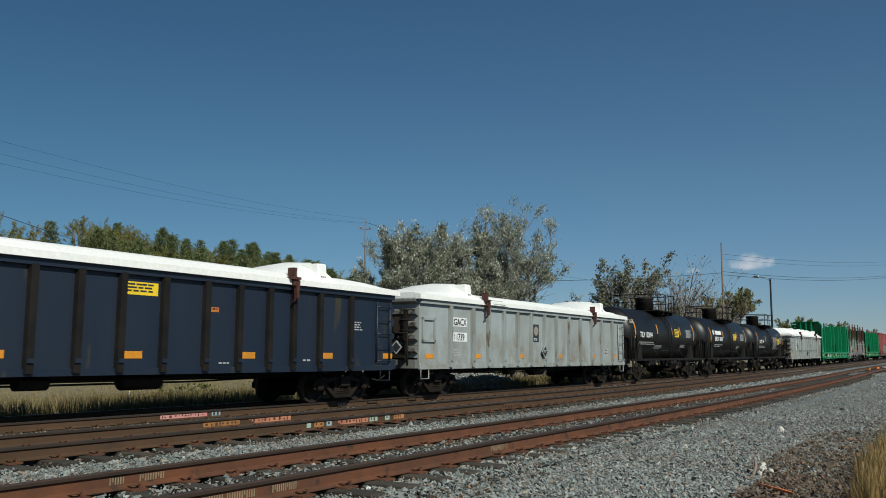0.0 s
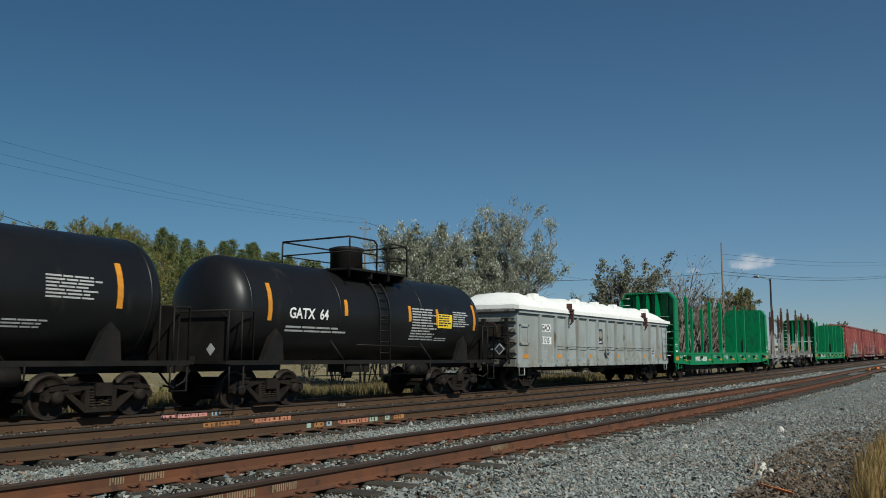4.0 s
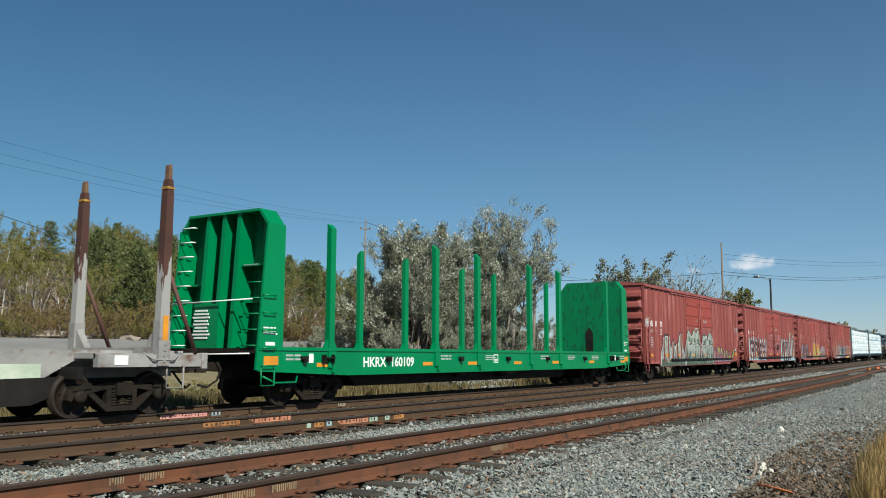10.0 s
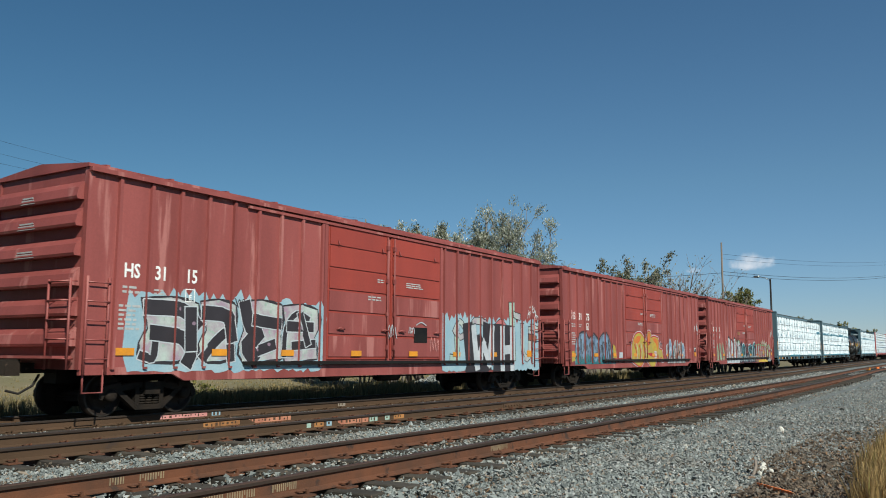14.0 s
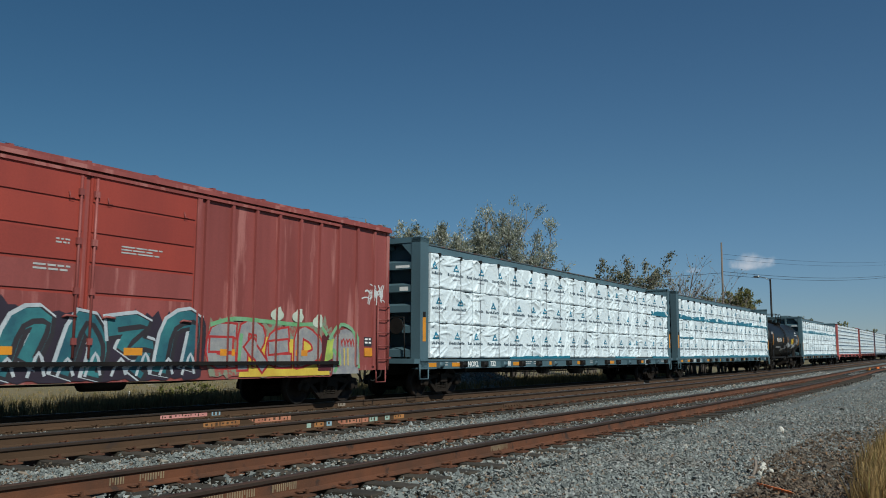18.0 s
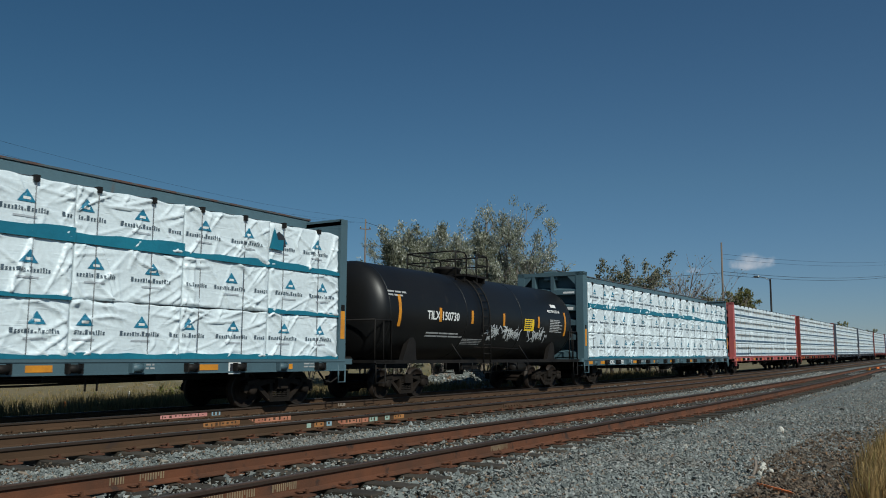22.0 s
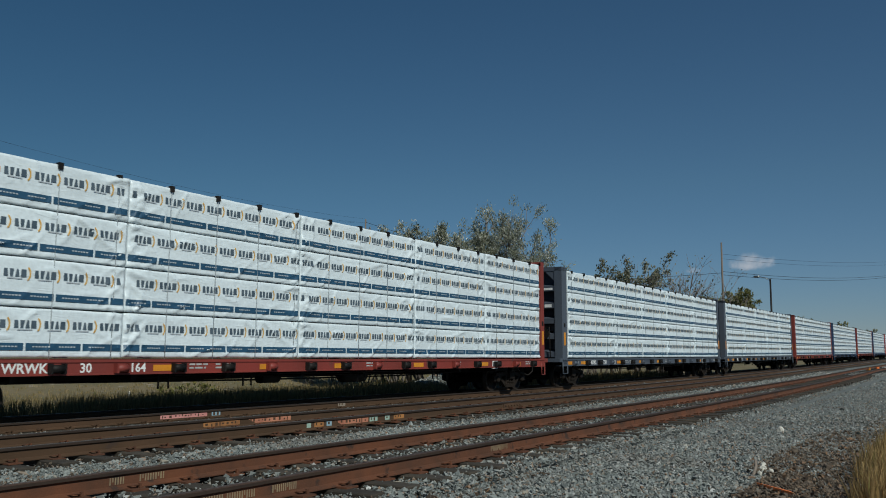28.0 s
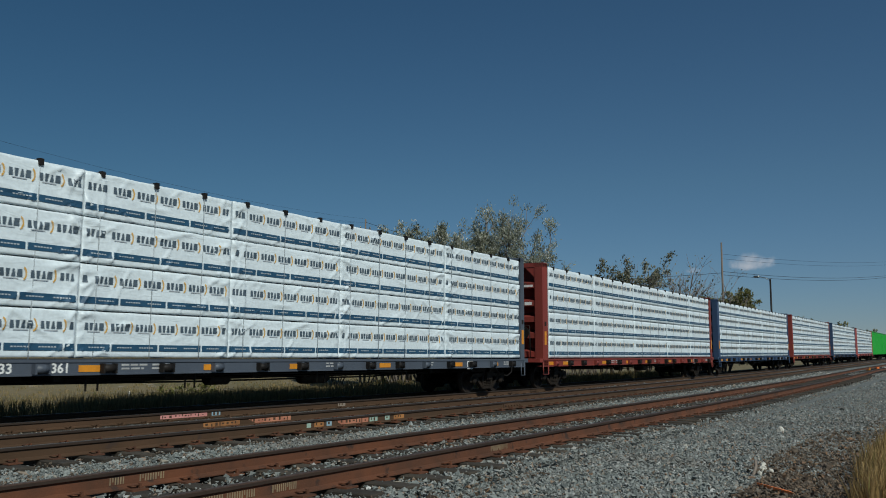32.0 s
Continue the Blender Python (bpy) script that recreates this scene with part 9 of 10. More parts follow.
def build_near_trees():
    rng = random.Random(5)
    silver = [broadleaf_mesh(80 + i, 8.0, 7, LEAF["silver"], M["twig"], 0.42, 42000, 0.05, 3.0, low=0.02, bare=-0.2) for i in range(3)]
    for phi, r, s, k in ((37.7, 47, 0.62, 0), (36.2, 45, 0.8, 1), (34.8, 44, 1.03, 2), (33.3, 44, 1.06, 0), (32.1, 46, 1.04, 1), (30.8, 44, 0.92, 2), (30.4, 46, 0.82, 0), (29.0, 48, 0.42, 1), (31.4, 47, 1.0, 1), (27.9, 50, 0.6, 2), (39.5, 50, 0.5, 1), (41.3, 52, 0.36, 2), (25.5, 58, 0.45, 0), (35.5, 40, 0.4, 2), (31.9, 40, 0.42, 1), (28.9, 42, 0.45, 2), (26.5, 54, 0.5, 1), (24.1, 60, 0.5, 2), (22.9, 62, 0.5, 0)):
        x, y, z = spot(phi, r)
        plant("willow_bush", "tall silver-leaved willow bush by the tracks", "bush", silver[k], pose(x, y, z, 0, 0, rng.uniform(0, 360)), "silver willow bushes", s)
    tall = [broadleaf_mesh(86 + i, 9.6, 3, LEAF["silver"], M["twig"], 0.16, 15000, 0.05, 3.0, low=0.1, bare=-0.1) for i in range(2)]
    for phi, r, s, k in ((28.0, 46, 1.02, 0), (27.5, 47, 1.06, 1), (32.6, 46, 0.9, 0), (31.2, 46, 0.92, 1), (34.6, 46, 0.88, 0)):
        x, y, z = spot(phi, r)
        plant("willow_bush", "slim upright silver-leaved willow by the tracks", "bush", tall[k], pose(x, y, z, 0, 0, rng.uniform(0, 360)), "silver willow bushes", s)
    low = broadleaf_mesh(77, 0.9, 6, LEAF["green"], M["twig"], 0.7, 900, 0.07, 1.4, low=0.05)
    for x, y, s in ((-22.6, 19.6, 0.95), (-22.9, 20.2, 0.8), (-24.5, 33.5, 0.7)):
        plant("shrub", "low dark green weed clump beside the line", "shrub", low, pose(x, y, ground_z(x, y), 0, 0, rng.uniform(0, 360)), "weed clumps", s)
    dark = [broadleaf_mesh(90 + i, 8.5, 4, LEAF["dark"], M["twig"], 0.3, 8600, 0.1, 1.7, low=0.2, bare=-0.14) for i in range(2)]
    thin = [broadleaf_mesh(95 + i, 8.0, 10, LEAF["dark"], M["twig"], 0.36, 260, 0.11, 1.5, low=0.2) for i in range(2)]
    for phi, r, s, kind, k in ((22.0, 70, 1.04, 0, 0), (21.0, 71, 1.17, 0, 1), (19.3, 70, 1.04, 1, 0), (19.8, 72, 1.2, 0, 0), (17.6, 72, 1.26, 1, 1), (16.8, 73, 1.24, 1, 0), (15.8, 74, 1.16, 1, 1), (15.0, 76, 1.05, 1, 0), (14.2, 78, 0.8, 1, 1), (16.1, 75, 1.0, 1, 1), (22.6, 66, 0.62, 0, 1), (23.4, 62, 0.55, 0, 0)):
        x, y, z = spot(phi, r)
        if kind == 0:
            plant("tree", "thin dark-leaved young tree beyond the tracks", "tree", dark[k], pose(x, y, z, 0, 0, rng.uniform(0, 360)), "thin trees", s)
        else:
            plant("bare_tree", "nearly leafless grey sapling beyond the tracks", "tree", thin[k], pose(x, y, z, 0, 0, rng.uniform(0, 360)), "bare saplings", s)
    round_tree = [broadleaf_mesh(101 + i, 9.0, 5, LEAF["green"], M["bark"], 0.32, 11000, 0.19, 1.3, low=0.1) for i in range(1)]
    for phi, r, s in ((14.7, 118, 1.12), (14.1, 120, 1.1), (15.2, 118, 0.85), (8.9, 190, 1.0), (7.3, 250, 1.1), (6.9, 270, 1.0), (6.0, 300, 1.05), (5.2, 320, 1.0), (10.2, 180, 0.9), (9.6, 200, 0.8), (4.6, 330, 1.1), (14.6, 150, 0.9)):
        x, y, z = spot(phi, r)
        plant("tree", "rounded olive-green tree beyond the line", "tree", round_tree[0], pose(x, y, z, 0, 0, rng.uniform(0, 360)), "rounded trees", s)


build_hill()
build_near_trees()


def blades(name, boxes_, h, material, label, seed, lean=0.35):
    """Grass: thin upright blades scattered over (x0, x1, y0, y1, count) patches."""
    rng = np.random.default_rng(seed)
    vs, fs = [], []
    for x0, x1, y0, y1, n in boxes_:
        for _ in range(n):
            cx, cy = rng.uniform(x0, x1), rng.uniform(y0, y1)
            cx += curve_x(cy) if cx < -12 else 0
            z = ground_z(cx, cy) - 0.03
            for _k in range(5):
                hh = h * rng.uniform(0.45, 1.15)
                a = rng.uniform(0, 6.283)
                px, py = cx + rng.normal() * 0.05, cy + rng.normal() * 0.05
                dx, dy = math.cos(a) * lean * hh * rng.uniform(0.2, 1), math.sin(a) * lean * hh * rng.uniform(0.2, 1)
                w = 0.003 + 0.0025 * rng.random() + 0.00022 * abs(cy)
                b = len(vs)
                ox, oy = -math.sin(a) * w + w * 0.6, math.cos(a) * w
                vs += [(px - ox, py - oy, z), (px + ox, py + oy, z), (px + dx * 0.35 + ox, py + dy * 0.35 + oy, z + hh * 0.6), (px + dx * 0.35 - ox, py + dy * 0.35 - oy, z + hh * 0.6), (px + dx, py + dy, z + hh)]
                fs += [(b, b + 1, b + 2, b + 3), (b + 3, b + 2, b + 4)]
    me = bpy.data.meshes.new(name)
    me.from_pydata(vs, [], fs)
    me.materials.append(material)
    return tagged(new(name, me), label, "grass", kind="stuff")


M["straw"] = leaf_mat("straw", (0.27, 0.17, 0.07), (0.5, 0.35, 0.15), (0.24, 0.21, 0.07))
M["reed"] = leaf_mat("reed", (0.22, 0.165, 0.075), (0.37, 0.285, 0.135), (0.15, 0.15, 0.05))
M["weed"] = leaf_mat("weed", (0.13, 0.105, 0.045), (0.29, 0.22, 0.1), (0.08, 0.095, 0.03))
blades("dry_grass", [(-30.5, -26.5, 3, 50, 2400), (-36, -30, 8, 60, 1800), (-48, -34, 15, 80, 1500)], 0.17, M["reed"], "dry straw-coloured grass beyond the tracks", 3)
blades("weeds", [(-26.5, -21.3, 2, 26, 2600), (-26.5, -21.3, 26, 60, 1800)], 0.19, M["weed"], "low tan weeds along the far edge of the line", 8)
fringe = random.Random(12)
blades("weeds", [(-21.9, -18.9, y, y + 2.0, fringe.choice((160, 360, 520, 620))) for y in range(2, 46, 2)] + [(-22.2, -19.2, 46, 64, 900)], 0.66, M["weed"], "knee-high tangled weeds along the main line", 16)
blades("tall_grass", [(-1.0, 0.4, 8.4, 10.5, 3600), (-1.25, 0.6, 10.5, 15, 3000), (-1.4, 0.6, 15, 24, 1500), (-1.8, 0.8, 24, 40, 260)], 0.52, M["straw"], "tall dry brown grass beside the gravel", 4, 0.3)
# ---- poles, wires, road, mound, cloud ----
def utility_pole(x, y, h, label, arm=True, turn=0.0):
    z = ground_z(x, y)
    ob = thing("utility_pole", label, "utility pole", "utility poles", at=pose(x, y, z, 0, 0, turn))
    part("pole", tube(bmesh.new(), [(0, 0, -0.3), (0, 0, h * 0.5), (0.03, 0, h)], 0.13 if not arm else 0.1, 9, r2=0.085 if not arm else 0.065), M["pole"], ob)
    if arm:
        part("crossarm", boxes((-0.5, 0.5, -0.05, 0.05, h - 0.91, h - 0.84)), M["pole"], ob)
        for k in (-0.44, 0.44):
            bm = lathe(bmesh.new(), [(h - 0.83, 0.03), (h - 0.78, 0.06), (h - 0.68, 0.06), (h - 0.64, 0.03)], 'z', 8, (k, 0, 0))
            part("insulator", bm, M["steel"], ob)
    return ob


utility_pole(-22.65, 90.2, 13.4, "weathered wooden utility pole beyond the tracks", False, 20)
utility_pole(-45.95, 59.28, 12.0, "pale wooden utility pole before the wooded hill", True, 55)


def wire(a, b, sag, r, label="thin dark overhead wire"):
    a, b = Vector(a), Vector(b)
    pts = [a.lerp(b, t) - Vector((0, 0, sag * 4 * t * (1 - t))) for t in (i / 14 for i in range(15))]
    ob = part("overhead_wire", tube(bmesh.new(), pts, r, 4), M["black"])
    tagged(ob, label, "wire", "overhead wires")


wire((-45.95, 59.28, 13.4), (-32.5, -14.0, 13.0), 1.9, 0.006)
wire((-45.5, 59.6, 13.0), (-32.0, -14.0, 11.9), 1.9, 0.006)
wire((-46.4, 58.9, 13.0), (-33.0, -14.0, 11.5), 1.9, 0.006)
wire((-69.5, 39.5, 12.9), (-95.0, 80.0, 13.6), 0.4, 0.028, "thick dark overhead cable")
wire((-69.5, 39.5, 12.9), (-50.0, -10.0, 14.5), 0.6, 0.028, "thick dark overhead cable")
wire((-45.95, 59.28, 13.1), (-60.0, 150.0, 15.5), 0.8, 0.02)
wire((-22.65, 90.2, 12.1), (-12.1, 160.0, 17.6), 0.5, 0.016)
wire((-22.65, 90.2, 11.6), (-12.1, 160.0, 17.1), 0.5, 0.014)
wire((-22.65, 90.2, 10.25), (-12.25, 160.0, 15.3), 0.6, 0.026)
wire((-22.65, 90.2, 9.9), (-12.25, 160.0, 15.0), 0.6, 0.026)
wire((-22.65, 90.2, 10.1), (-42.0, 60.0, 7.8), 0.4, 0.026)


def street_lamp(x, y, h):
    z = ground_z(x, y)
    ob = thing("street_lamp", "dark steel street lamp with a curved arm", "street lamp", at=pose(x, y, z))
    part("pole", tube(bmesh.new(), [(0, 0, -0.2), (0, 0, h)], 0.14, 8, r2=0.1), M["black"], ob)
    part("arm", tube(bmesh.new(), [(0, 0, h - 0.25), (-0.5, -0.1, h + 0.15), (-1.2, -0.25, h + 0.32)], 0.04, 6), M["steel"], ob)
    part("lamp_head", lathe(bmesh.new(), [(-0.35, 0.05), (-0.25, 0.13), (0.25, 0.12), (0.35, 0.04)], 'x', 10, (-1.5, -0.3, h + 0.32)), M["steel"], ob)


street_lamp(-21.0, 105.9, 10.6)


def build_road():
    """A paved road on the low bank behind the meadow."""
    bm = bmesh.new()
    rows = []
    for i in range(60):
        y = -60 + i * 5.0
        d = 49.0
        rows.append([bm.verts.new((-(d + w) + curve_x(y), y, ground_z(-(d + w) + curve_x(y), y) + h)) for w, h in ((-4.6, -0.2), (-4.0, 0.12), (0, 0.16), (4.0, 0.14), (4.6, -0.2))])
    for a, b in zip(rows, rows[1:]):
        for j in range(4):
            bm.faces.new((a[j], b[j], b[j + 1], a[j + 1]))
    bmesh.ops.recalc_face_normals(bm, faces=bm.faces[:])
    tagged(part("road", bm, M["asphalt"]), "worn grey paved road along a low bank", "road", kind="structure")


build_road()


def heap(name, x, y, rx, ry, h, material, label):
    bm = bmesh.new()
    n, k = 28, 9
    rings = []
    for i in range(k):
        u = i / (k - 1)
        rings.append([bm.verts.new((x + rx * (1 - u) * math.cos(a), y + ry * (1 - u) * math.sin(a), ground_z(x, y) - 0.05 + h * math.sin(u * 1.57) * (1 + 0.25 * noise.noise((math.cos(a) * 2, math.sin(a) * 2, u * 3))))) for a in (6.283 * j / n for j in range(n))])
    for a, b in zip(rings, rings[1:]):
        for j in range(n):
            bm.faces.new((a[j], a[(j + 1) % n], b[(j + 1) % n], b[j])).smooth = True
    bmesh.ops.remove_doubles(bm, verts=bm.verts[:], dist=0.001)
    tagged(part(name, bm, material), label, "gravel heap")


heap("gravel_mound", -20.6, 34.5, 2.0, 5.5, 1.0, M["ballast"], "low mound of grey crushed stone")


def rock_mesh(seed):
    rng = random.Random(seed)
    bm = bmesh.new()
    bmesh.ops.create_icosphere(bm, subdivisions=2, radius=1.0)
    for v in bm.verts:
        v.co *= 0.8 + 0.4 * noise.noise(v.co * 1.3 + Vector((seed, 0, 0)))
        v.co.z *= 0.6
    return bm


M["rock"] = mat("rock", (0.27, 0.22, 0.18), (0.18, 0.15, 0.125), 0.9, 0, 2, 12, 0.5, dist=0.1, bump_scale=5)
M["paintedrock"] = mat("pale_rock", (0.6, 0.58, 0.52), (0.45, 0.42, 0.36), 0.8, 0, 8, 40, 0.3)
rk = random.Random(9)
for phi, d, s in ((47.5, 54, 0.9), (46.9, 55, 1.3), (46.0, 54, 1.0), (52.6, 53, 0.7), (45.2, 56, 0.9), (55.5, 57, 0.8), (57.3, 56, 1.1), (44.0, 55, 0.7), (48.6, 58, 1.2)):
    x, y, z = spot(phi, d / math.sin(radians(phi)))
    ob = part("boulder", rock_mesh(rk.randrange(99)), M["rock"])
    ob.matrix_basis = pose(x, y, z + 0.1 * s, 0, 0, rk.uniform(0, 360)) @ Matrix.Diagonal((s * 1.5, s * 1.2, s, 1))
    tagged(ob, "bare pinkish-grey boulder below the trees", "rock", "boulders")


def cloud_sheet(x, y, z, wide, tall, seed, label):
    """A distant cumulus: a soft uneven white patch on the sky, domed above, flatter below."""
    m = bpy.data.materials.new("cloud")
    m.use_nodes = True
    n, l = m.node_tree.nodes, m.node_tree.links

    def math_node(op, a, b=None, c=None):
        k = n.new("ShaderNodeMath")
        k.operation = op
        for i, v in enumerate((a, b, c)):
            if v is None:
                continue
            if isinstance(v, (int, float)):
                k.inputs[i].default_value = v
            else:
                l.new(v, k.inputs[i])
        return k.outputs[0]
    tc, sp, nz = n.new("ShaderNodeTexCoord"), n.new("ShaderNodeSeparateXYZ"), n.new("ShaderNodeTexNoise")
    l.new(tc.outputs["Object"], sp.inputs[0])
    l.new(tc.outputs["Object"], nz.inputs["Vector"])
    nz.inputs["Scale"].default_value, nz.inputs["Detail"].default_value = 2.6 / wide * 1.2, 5
    u = math_node('MULTIPLY', sp.outputs[0], 1 / wide)
    v = math_node('MULTIPLY', sp.outputs[2], 1 / tall)
    low = math_node('MULTIPLY', math_node('MINIMUM', v, 0.0), 2.2)
    r = math_node('ADD', math_node('POWER', math_node('ABSOLUTE', u), 1.4), math_node('ADD', math_node('POWER', math_node('MAXIMUM', v, 0.0), 2.0), math_node('MULTIPLY', low, low)))
    d = math_node('MULTIPLY_ADD', nz.outputs[0], 1.15, math_node('SUBTRACT', -0.12, r))
    rm = n.new("ShaderNodeMapRange")
    rm.interpolation_type = 'SMOOTHSTEP'
    rm.inputs[1].default_value, rm.inputs[2].default_value, rm.inputs[4].default_value = -0.1, 0.6, 0.82 if seed == 0 else 0.4
    l.new(d, rm.inputs[0])
    e, t, s = n.new("ShaderNodeEmission"), n.new("ShaderNodeBsdfTransparent"), n.new("ShaderNodeMixShader")
    e.inputs[0].default_value = (0.58, 0.56, 0.59, 1)
    l.new(rm.outputs[0], s.inputs[0])
    l.new(t.outputs[0], s.inputs[1])
    l.new(e.outputs[0], s.inputs[2])
    l.new(s.outputs[0], n["Material Output"].inputs[0])
    bm = bmesh.new()
    bm.faces.new([bm.verts.new(c) for c in ((-wide * 1.6, 0, -tall * 0.8), (wide * 1.6, 0, -tall * 0.8), (wide * 1.6, 0, tall * 1.8), (-wide * 1.6, 0, tall * 1.8))])
    ob = part("cloud", bm, m)
    ob.matrix_basis = pose(x, y, z, 0, 0, 12 + seed)
    tagged(ob, label, "cloud", kind="backdrop")


cloud_sheet(-388.0, 1760.0, 190.0, 82.0, 36.0, 0, "small white cumulus cloud low in the sky")
cloud_sheet(-495.0, 1735.0, 180.0, 28.0, 13.0, 3, "faint small cloud low in the sky")
# ---- the bed, laid last ----
build_ties(track_near, NEAR_X, NEAR_Z, 1.0, 62.0, 0.61, 1)
build_ties(track_mid, MID_X, MID_Z, 2.0, 62.0, 0.56, 2)
build_ties(track_train, TRAIN_X, TRAIN_Z, 3.0, 62.0, 0.56, 3)
build_clips(track_near, NEAR_X, NEAR_Z, 1.0, 45.0, 0.61, M["rail_rust"])
build_clips(track_mid, MID_X, MID_Z, 2.0, 50.0, 0.56, M["rail_rust"])
build_clips(track_train, TRAIN_X, TRAIN_Z, 3.0, 40.0, 0.56, M["rail_old"])
joint_bar(track_mid, -(MID_X - 0.755), 19.0, MID_Z, M["rail_old"])
rail_paint(track_train, -(TRAIN_X - 0.755), TRAIN_Z, [(11.86, 13.12, "pink"), (13.25, 13.5, "sky"), (17.6, 17.9, "faint")])
rail_paint(track_mid, -(MID_X + 0.755), MID_Z, [(10.3, 11.15, "amberdust"), (11.38, 12.5, "pinkdust")])
rail_paint(track_mid, -(MID_X - 0.755), MID_Z, [(11.25, 11.36, "mint"), (11.45, 11.7, "amberdust"), (11.78, 11.92, "sky"), (12.0, 13.0, "pinkdust"), (13.05, 13.3, "mint"), (13.55, 13.7, "mint"), (13.85, 14.2, "amberdust")])


def rail_stencil(track, x, z0, spans):
    """Pale stencilled maker's marks, as plain bars."""
    rail_x, rail_z = -x, z0
    for a, b in spans:
        x, z0 = line_x(rail_x, (a + b) / 2), rail_z + grade((a + b) / 2)
        bm = bmesh.new()
        n = max(3, int((b - a) / 0.05))
        w = (b - a) / n
        for k in range(n):
            y = a + w * k
            box(bm, x + 0.0125, x + 0.014, y, y + w * 0.26, z0 - 0.125, z0 - 0.06)
            box(bm, x + 0.0125, x + 0.014, y + w * 0.5, y + w * 0.74, z0 - (0.125 if k % 3 else 0.10), z0 - 0.06)
        tagged(part("stencil", bm, M["stencil"], track), kind="stuff")


M["stencil"] = mat("stencil", (0.27, 0.21, 0.12), (0.18, 0.13, 0.08), 0.8, 0, 8, 40, 0)
rail_stencil(track_near, -(NEAR_X + 0.755), NEAR_Z, [(5.05, 5.22), (5.38, 5.68)])
rail_stencil(track_near, -(NEAR_X - 0.755), NEAR_Z, [(4.8, 5.02), (5.05, 5.38), (5.58, 5.9), (9.5, 9.95)])
stones("loose_ballast", [
    (-4.95, -3.0, 3.0, 14.0, 28000, -0.225), (-3.0, -1.0, 6.5, 14.0, 21000, -0.24), (-4.95, -1.2, 14.0, 24.0, 26000, -0.24), (-4.95, -1.6, 24.0, 40.0, 14000, -0.24),
    (-6.7, -5.4, 2.5, 16.0, 3800, -0.125), (-6.7, -5.4, 16.0, 36.0, 3000, -0.13), (-5.2, -4.5, 2.5, 16.0, 7500, -0.15), (-5.2, -4.5, 16.0, 40.0, 4800, -0.17), (-7.6, -6.9, 2.5, 16.0, 6500, -0.14), (-7.6, -6.9, 16.0, 36.0, 3800, -0.165),
    (-9.35, -7.4, 3.0, 14.0, 16000, -0.21), (-9.35, -6.9, 14.0, 34.0, 13500, -0.215), (-9.8, -9.35, 3.0, 30.0, 1500, -0.2),
    (-11.3, -10.0, 5.0, 20.0, 1200, -0.21), (-13.9, -11.9, 6.0, 20.0, 7500, -0.225), (-13.9, -11.9, 20.0, 45.0, 8500, -0.225), (-16.0, -14.6, 6.0, 30.0, 900, -0.21), (-18.4, -16.0, 8.0, 40.0, 1500, -0.24)],
    "grey crushed-stone ballast with a few brown stones", 12, 0.0205)
stones("far_ballast", [(-9.9, -1.5, 40.0, 75.0, 8000, -0.23), (-14.3, -6.9, 34.0, 60.0, 6000, -0.22)], "grey crushed-stone ballast farther along the line", 13, 0.045)
M["brownstone"] = leaf_mat("brown_stone", (0.07, 0.05, 0.035), (0.2, 0.16, 0.12), (0.26, 0.15, 0.08), 0.9)
stones("brown_gravel", [(-2.15, -1.1, 8.6, 10.6, 2600, -0.212), (-2.5, -0.9, 10.6, 13.5, 2600, -0.215), (-2.5, -0.9, 13.5, 17.5, 1500, -0.22), (-2.0, -0.9, 17.5, 24.0, 1200, -0.23), (-9.75, -9.2, 4.0, 34.0, 900, -0.19), (-6.8, -5.3, 4.0, 30.0, 700, -0.12), (-3.4, -2.4, 6.3, 7.6, 260, -0.215), (-4.7, -4.2, 4.0, 9.0, 200, -0.2), (-7.5, -7.0, 4.5, 8.0, 260, -0.15), (-8.8, -7.6, 4.5, 8.0, 400, -0.2)], "brown earthy stones strewn over the grey gravel", 17, 0.021, material="brownstone")


def heap_rise(x, y):
    r = math.hypot((x + 20.6) / 2.0, (y - 34.5) / 5.5)
    return 0.98 * math.sin(max(0.0, 1 - r) * 1.57)


stones("heap_stones", [(-22.4, -18.8, 29.0, 40.0, 5200, -0.56)], "coarse grey stones on a low mound", 14, 0.075, heap_rise)


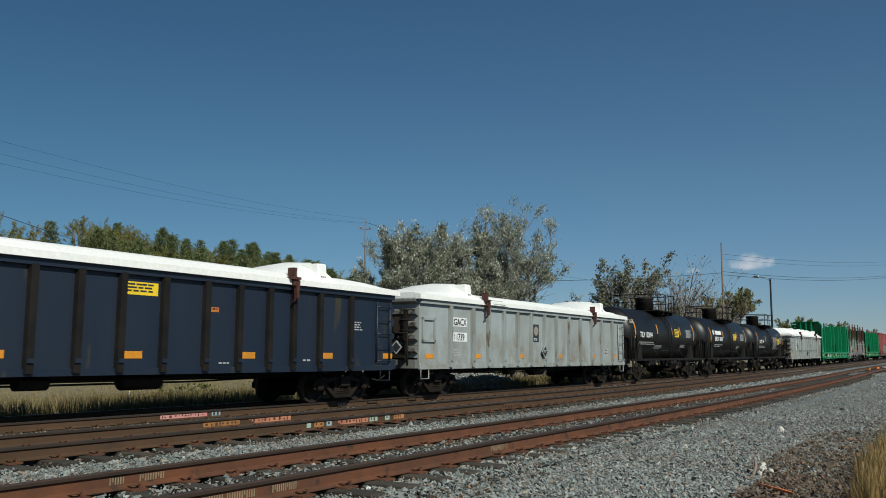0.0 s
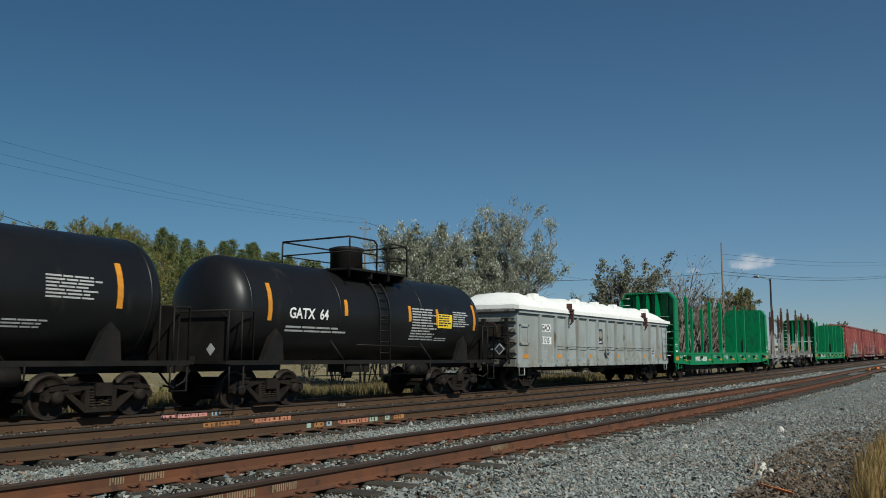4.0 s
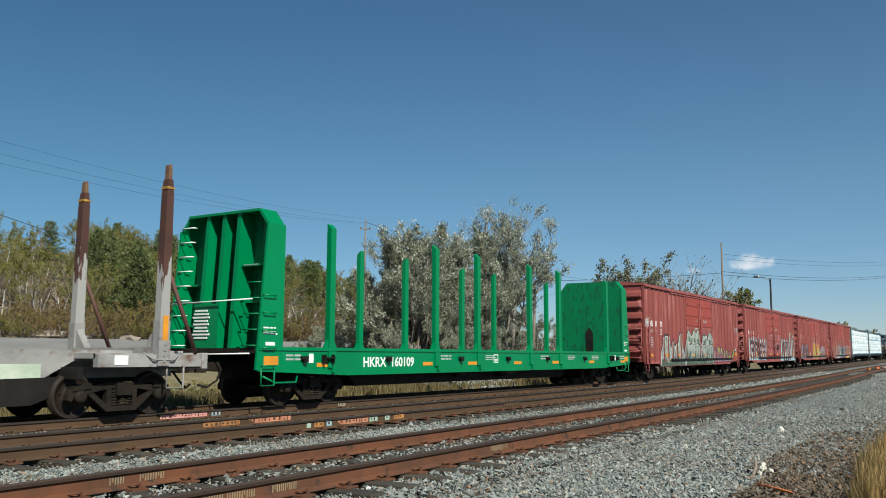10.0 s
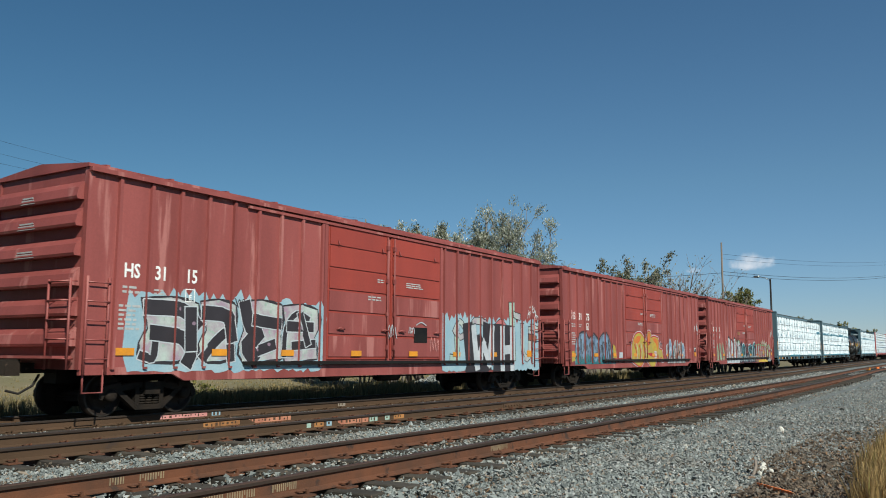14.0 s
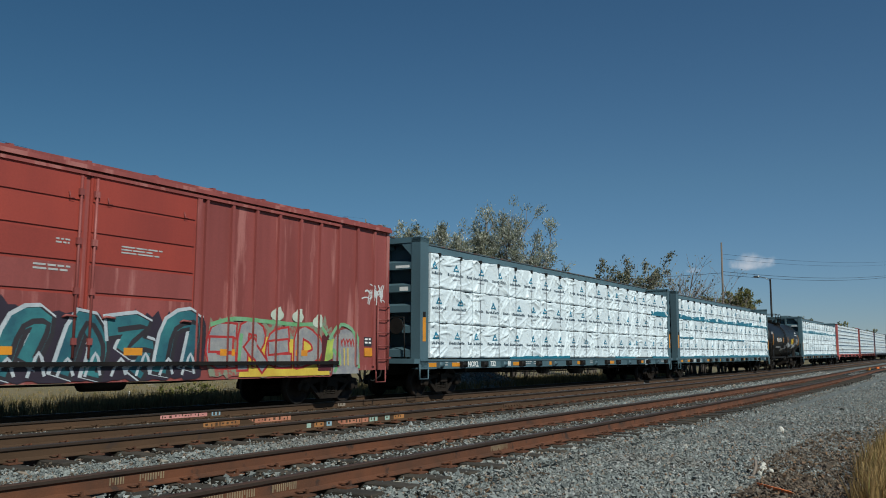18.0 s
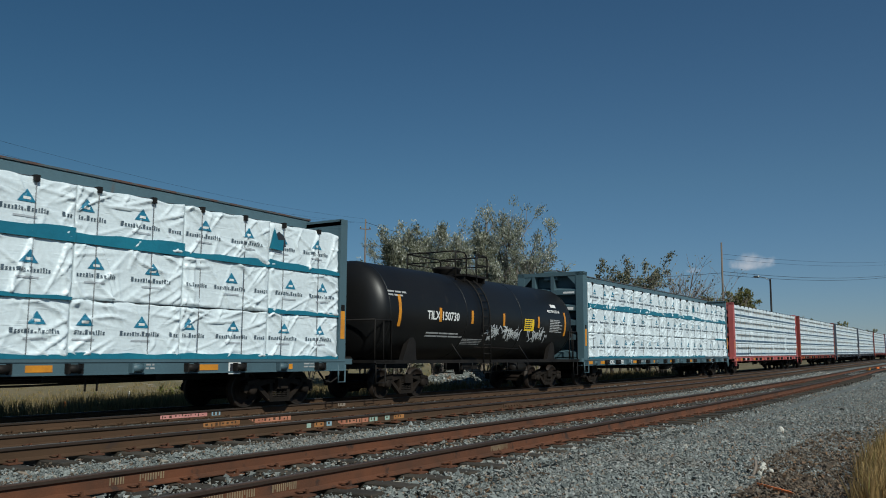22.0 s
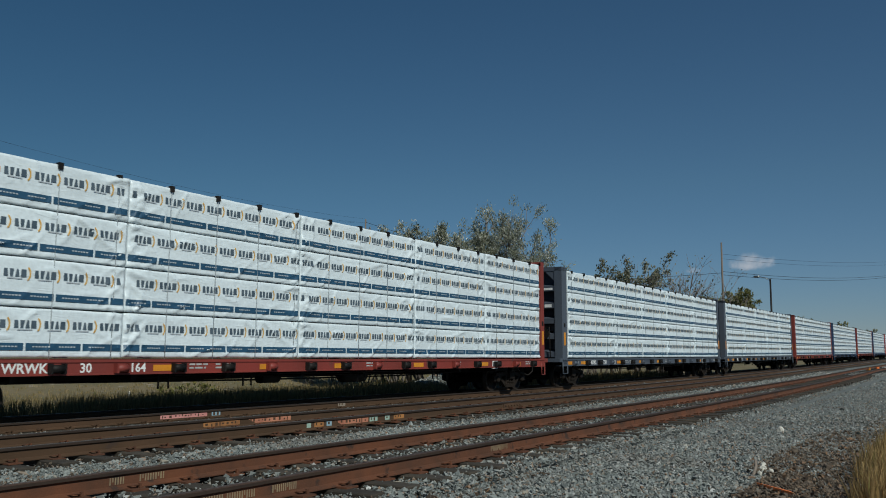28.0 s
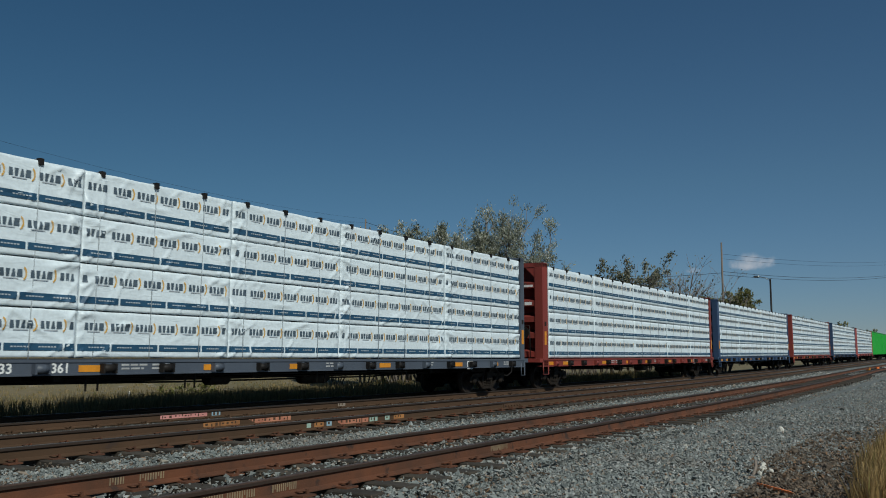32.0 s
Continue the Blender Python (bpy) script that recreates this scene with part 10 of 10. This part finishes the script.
# ---- litter beside the track ----
M["lath"] = mat("lath", (0.78, 0.2, 0.04), (0.7, 0.17, 0.04), 0.6, 0, 5, 40, 0.05)
def litter():
    rng = random.Random(4)
    for x, y, s in ((-2.3, 10.55, 0.035), (-2.36, 11.0, 0.05), (-2.4, 11.2, 0.055), (-3.28, 16.92, 0.075), (-2.22, 10.75, 0.04), (-3.9, 13.0, 0.04), (-2.34, 10.85, 0.045)):
        ob = part("pale_stone", rock_mesh(int(s * 1000)), M["paintedrock"])
        ob.matrix_basis = pose(x, y, -0.21 + s * 0.3, 0, 0, rng.uniform(0, 360)) @ Matrix.Diagonal((s * 1.1, s * 0.8, s * 2.1, 1))
        tagged(ob, "pale broken stone lying on the gravel", "stone", "pale stones")
    bm = prism(bmesh.new(), [(-2.11, 9.50), (-2.07, 9.44), (-1.66, 8.98), (-1.69, 9.06)], 'z', -0.19, -0.16)
    tagged(part("orange_stick", bm, M["lath"]), "bright orange painted lath lying on gravel", "stick")
    bm = tube(bmesh.new(), [(-2.36, 10.4, -0.25), (-2.34, 10.55, -0.12), (-2.36, 10.6, -0.05)], 0.018, 5)
    tagged(part("iron_stub", bm, M["rock"]), "short grey bent bar sticking out of gravel", "iron bar")
    for k, (x, y, c) in enumerate(((-7.3, 60.0, "paintedrock"), (-6.5, 88.0, "lath"), (-6.9, 84.0, "amber"), (-6.1, 90.0, "paintedrock"))):
        bm = rbox(-0.13, 0.13, -0.18, 0.18, -0.05, 0.2, 0.04)
        ob = part("marker_block", bm, M[c])
        ob.matrix_basis = pose(line_x(-x, y), y, -0.2 + grade(y), 0, 0, 20 * k)
        tagged(ob, "pale block lying beside the rail" if c == "paintedrock" else "orange-painted block lying beside the rail", "block", "marker blocks")
    for y, z in ((27.0, 0.0), (31.5, 0.05)):
        bm = rbox(-0.12, 0.12, -1.5, 1.5, -0.1, 0.1, 0.02)
        ob = part("old_timber", bm, M["rail_rust"])
        ob.matrix_basis = pose(-23.8, y, ground_z(-23.8, y) + 0.1, 0, 0, 20)
        tagged(ob, "rust-stained old timber lying in grass", "timber", "old timbers")
    for x, y, h, r, c, lab in ((-21.5, 14.39, 0.42, 0.035, "lath", "short orange marker stake in dry grass"), (-22.0, 16.87, 0.62, 0.03, "paintedrock", "thin pale marker post in dry grass")):
        bm = tube(bmesh.new(), [(0, 0, -0.2), (0, 0, h - 0.03), (0.01, 0, h)], r, 6, r2=r * 0.8)
        ob = part("marker_post", bm, M[c])
        ob.matrix_basis = pose(x, y, ground_z(x, y))
        tagged(ob, lab, "post", "marker posts")


litter()
# ---- two insects that fly past close to the camera ----
def insect(name, label, body_m, wing_m):
    ob = thing(name, label, "insect", "flying insects")
    bm = lathe(bmesh.new(), [(-0.022, 0.001), (-0.016, 0.0045), (0.0, 0.006), (0.014, 0.005), (0.022, 0.002)], 'x', 8)
    part("body", bm, body_m, ob)
    for s in (1, -1):
        bm = prism(bmesh.new(), [(-0.004, s * 0.003), (-0.014, s * 0.026), (0.0, s * 0.038), (0.012, s * 0.024), (0.006, s * 0.003)], 'z', 0.003, 0.0036)
        w = part("wing", bm, wing_m, ob)
        w.matrix_basis = pose(0, 0, 0, s * 28, 0, 0)
    return ob


M["wing"] = mat("wing", (0.5, 0.46, 0.05), (0.38, 0.34, 0.05), 0.5, 0, 60, 200, 0)
M["chitin"] = mat("chitin", (0.05, 0.045, 0.03), (0.09, 0.08, 0.03), 0.5, 0, 60, 200, 0)
grasshopper = insect("grasshopper", "yellow-winged grasshopper in flight over the tracks", M["chitin"], M["wing"])
flyer = insect("flying_insect", "small dark flying insect with yellow belly", M["chitin"], M["wing"])
# ---- what moves ----
def car_pose(y, half=8.0):
    """Pose of a car whose middle is at y along the line: its two trucks follow the curve."""
    a, b = Vector((-TRAIN_X + curve_x(y - half), y - half)), Vector((-TRAIN_X + curve_x(y + half), y + half))
    mid = (a + b) / 2
    za, zb = grade(y - half), grade(y + half)
    return pose(mid.x, mid.y, RIDE + (za + zb) / 2, math.degrees(math.atan2(zb - za, 2 * half)), 0, math.degrees(math.atan2(-(b - a).x, (b - a).y)))


HOP = ((-0.18, 2.19, 1.76), (-1.56, 1.25, 0.98))
LOOP = ((-0.59, 2.01, 1.45), (-1.26, 1.68, 1.62), (-1.71, 1.23, 1.84), (-1.59, 1.37, 2.1), (-1.19, 1.97, 1.94), (-0.37, 2.27, 1.66))


def motions():
    start = {}
    for car, y in TRAIN:
        start[car] = y
        walk(car, [(t, car_pose(y - SPEED * t)) for t in range(0, 33, 2)])
    # wheels roll while their car goes by: keyed every frame, for a turn of 58 degrees a frame
    for wheel, car in WHEELS:
        yw = wheel.matrix_basis.translation.y
        y = start[car] + yw
        a, b = max(0, math.ceil((y - 42) / SPEED * FPS)), min(960, math.floor((y + 7) / SPEED * FPS))
        if b <= a:
            continue
        rows = [(k / FPS, pose(0, yw, 0.42, math.degrees(SPEED * (k - a) / FPS / 0.42))) for k in range(a, b + 1)]
        if a > 0:
            rows.insert(0, (0.0, rows[0][1]))
        if b < 960:
            rows.append((32.0, rows[-1][1]))
        walk(wheel, rows)
    rest_a, rest_b = pose(1.2, -2.0, ground_z(1.2, -2.0) + 0.01), pose(2.0, -3.0, ground_z(2.0, -3.0) + 0.01, 0, 0, 170)
    walk(grasshopper, [(0.0, rest_a), (25.5, rest_a), (25.8, pose(0.6, 1.6, 3.1, 0, 0, 30)), (25.9, pose(*HOP[0], 20, 10, 40)), (26.0, pose(*HOP[1], -30, 60, 20)), (26.1, pose(-2.2, 0.9, 0.3, 0, 0, 0)), (26.4, pose(-2.4, -0.6, ground_z(-2.4, -0.6) + 0.01)), (32.0, pose(-2.4, -0.6, ground_z(-2.4, -0.6) + 0.01))])
    turns = (170, 168, 165, 95, 30, 20)
    walk(flyer, [(0.0, rest_b), (30.0, rest_b), (30.4, pose(0.2, 2.2, 1.2, 0, 10, 170))]
         + [(30.5 + 0.1 * k, pose(*p, 10 * (-1) ** k, 15, turns[k])) for k, p in enumerate(LOOP)]
         + [(31.1, pose(0.4, 2.2, 1.5, 0, 0, 10)), (31.6, pose(2.0, -2.0, ground_z(2.0, -2.0) + 0.01)), (32.0, pose(2.0, -2.0, ground_z(2.0, -2.0) + 0.01))])


motions()
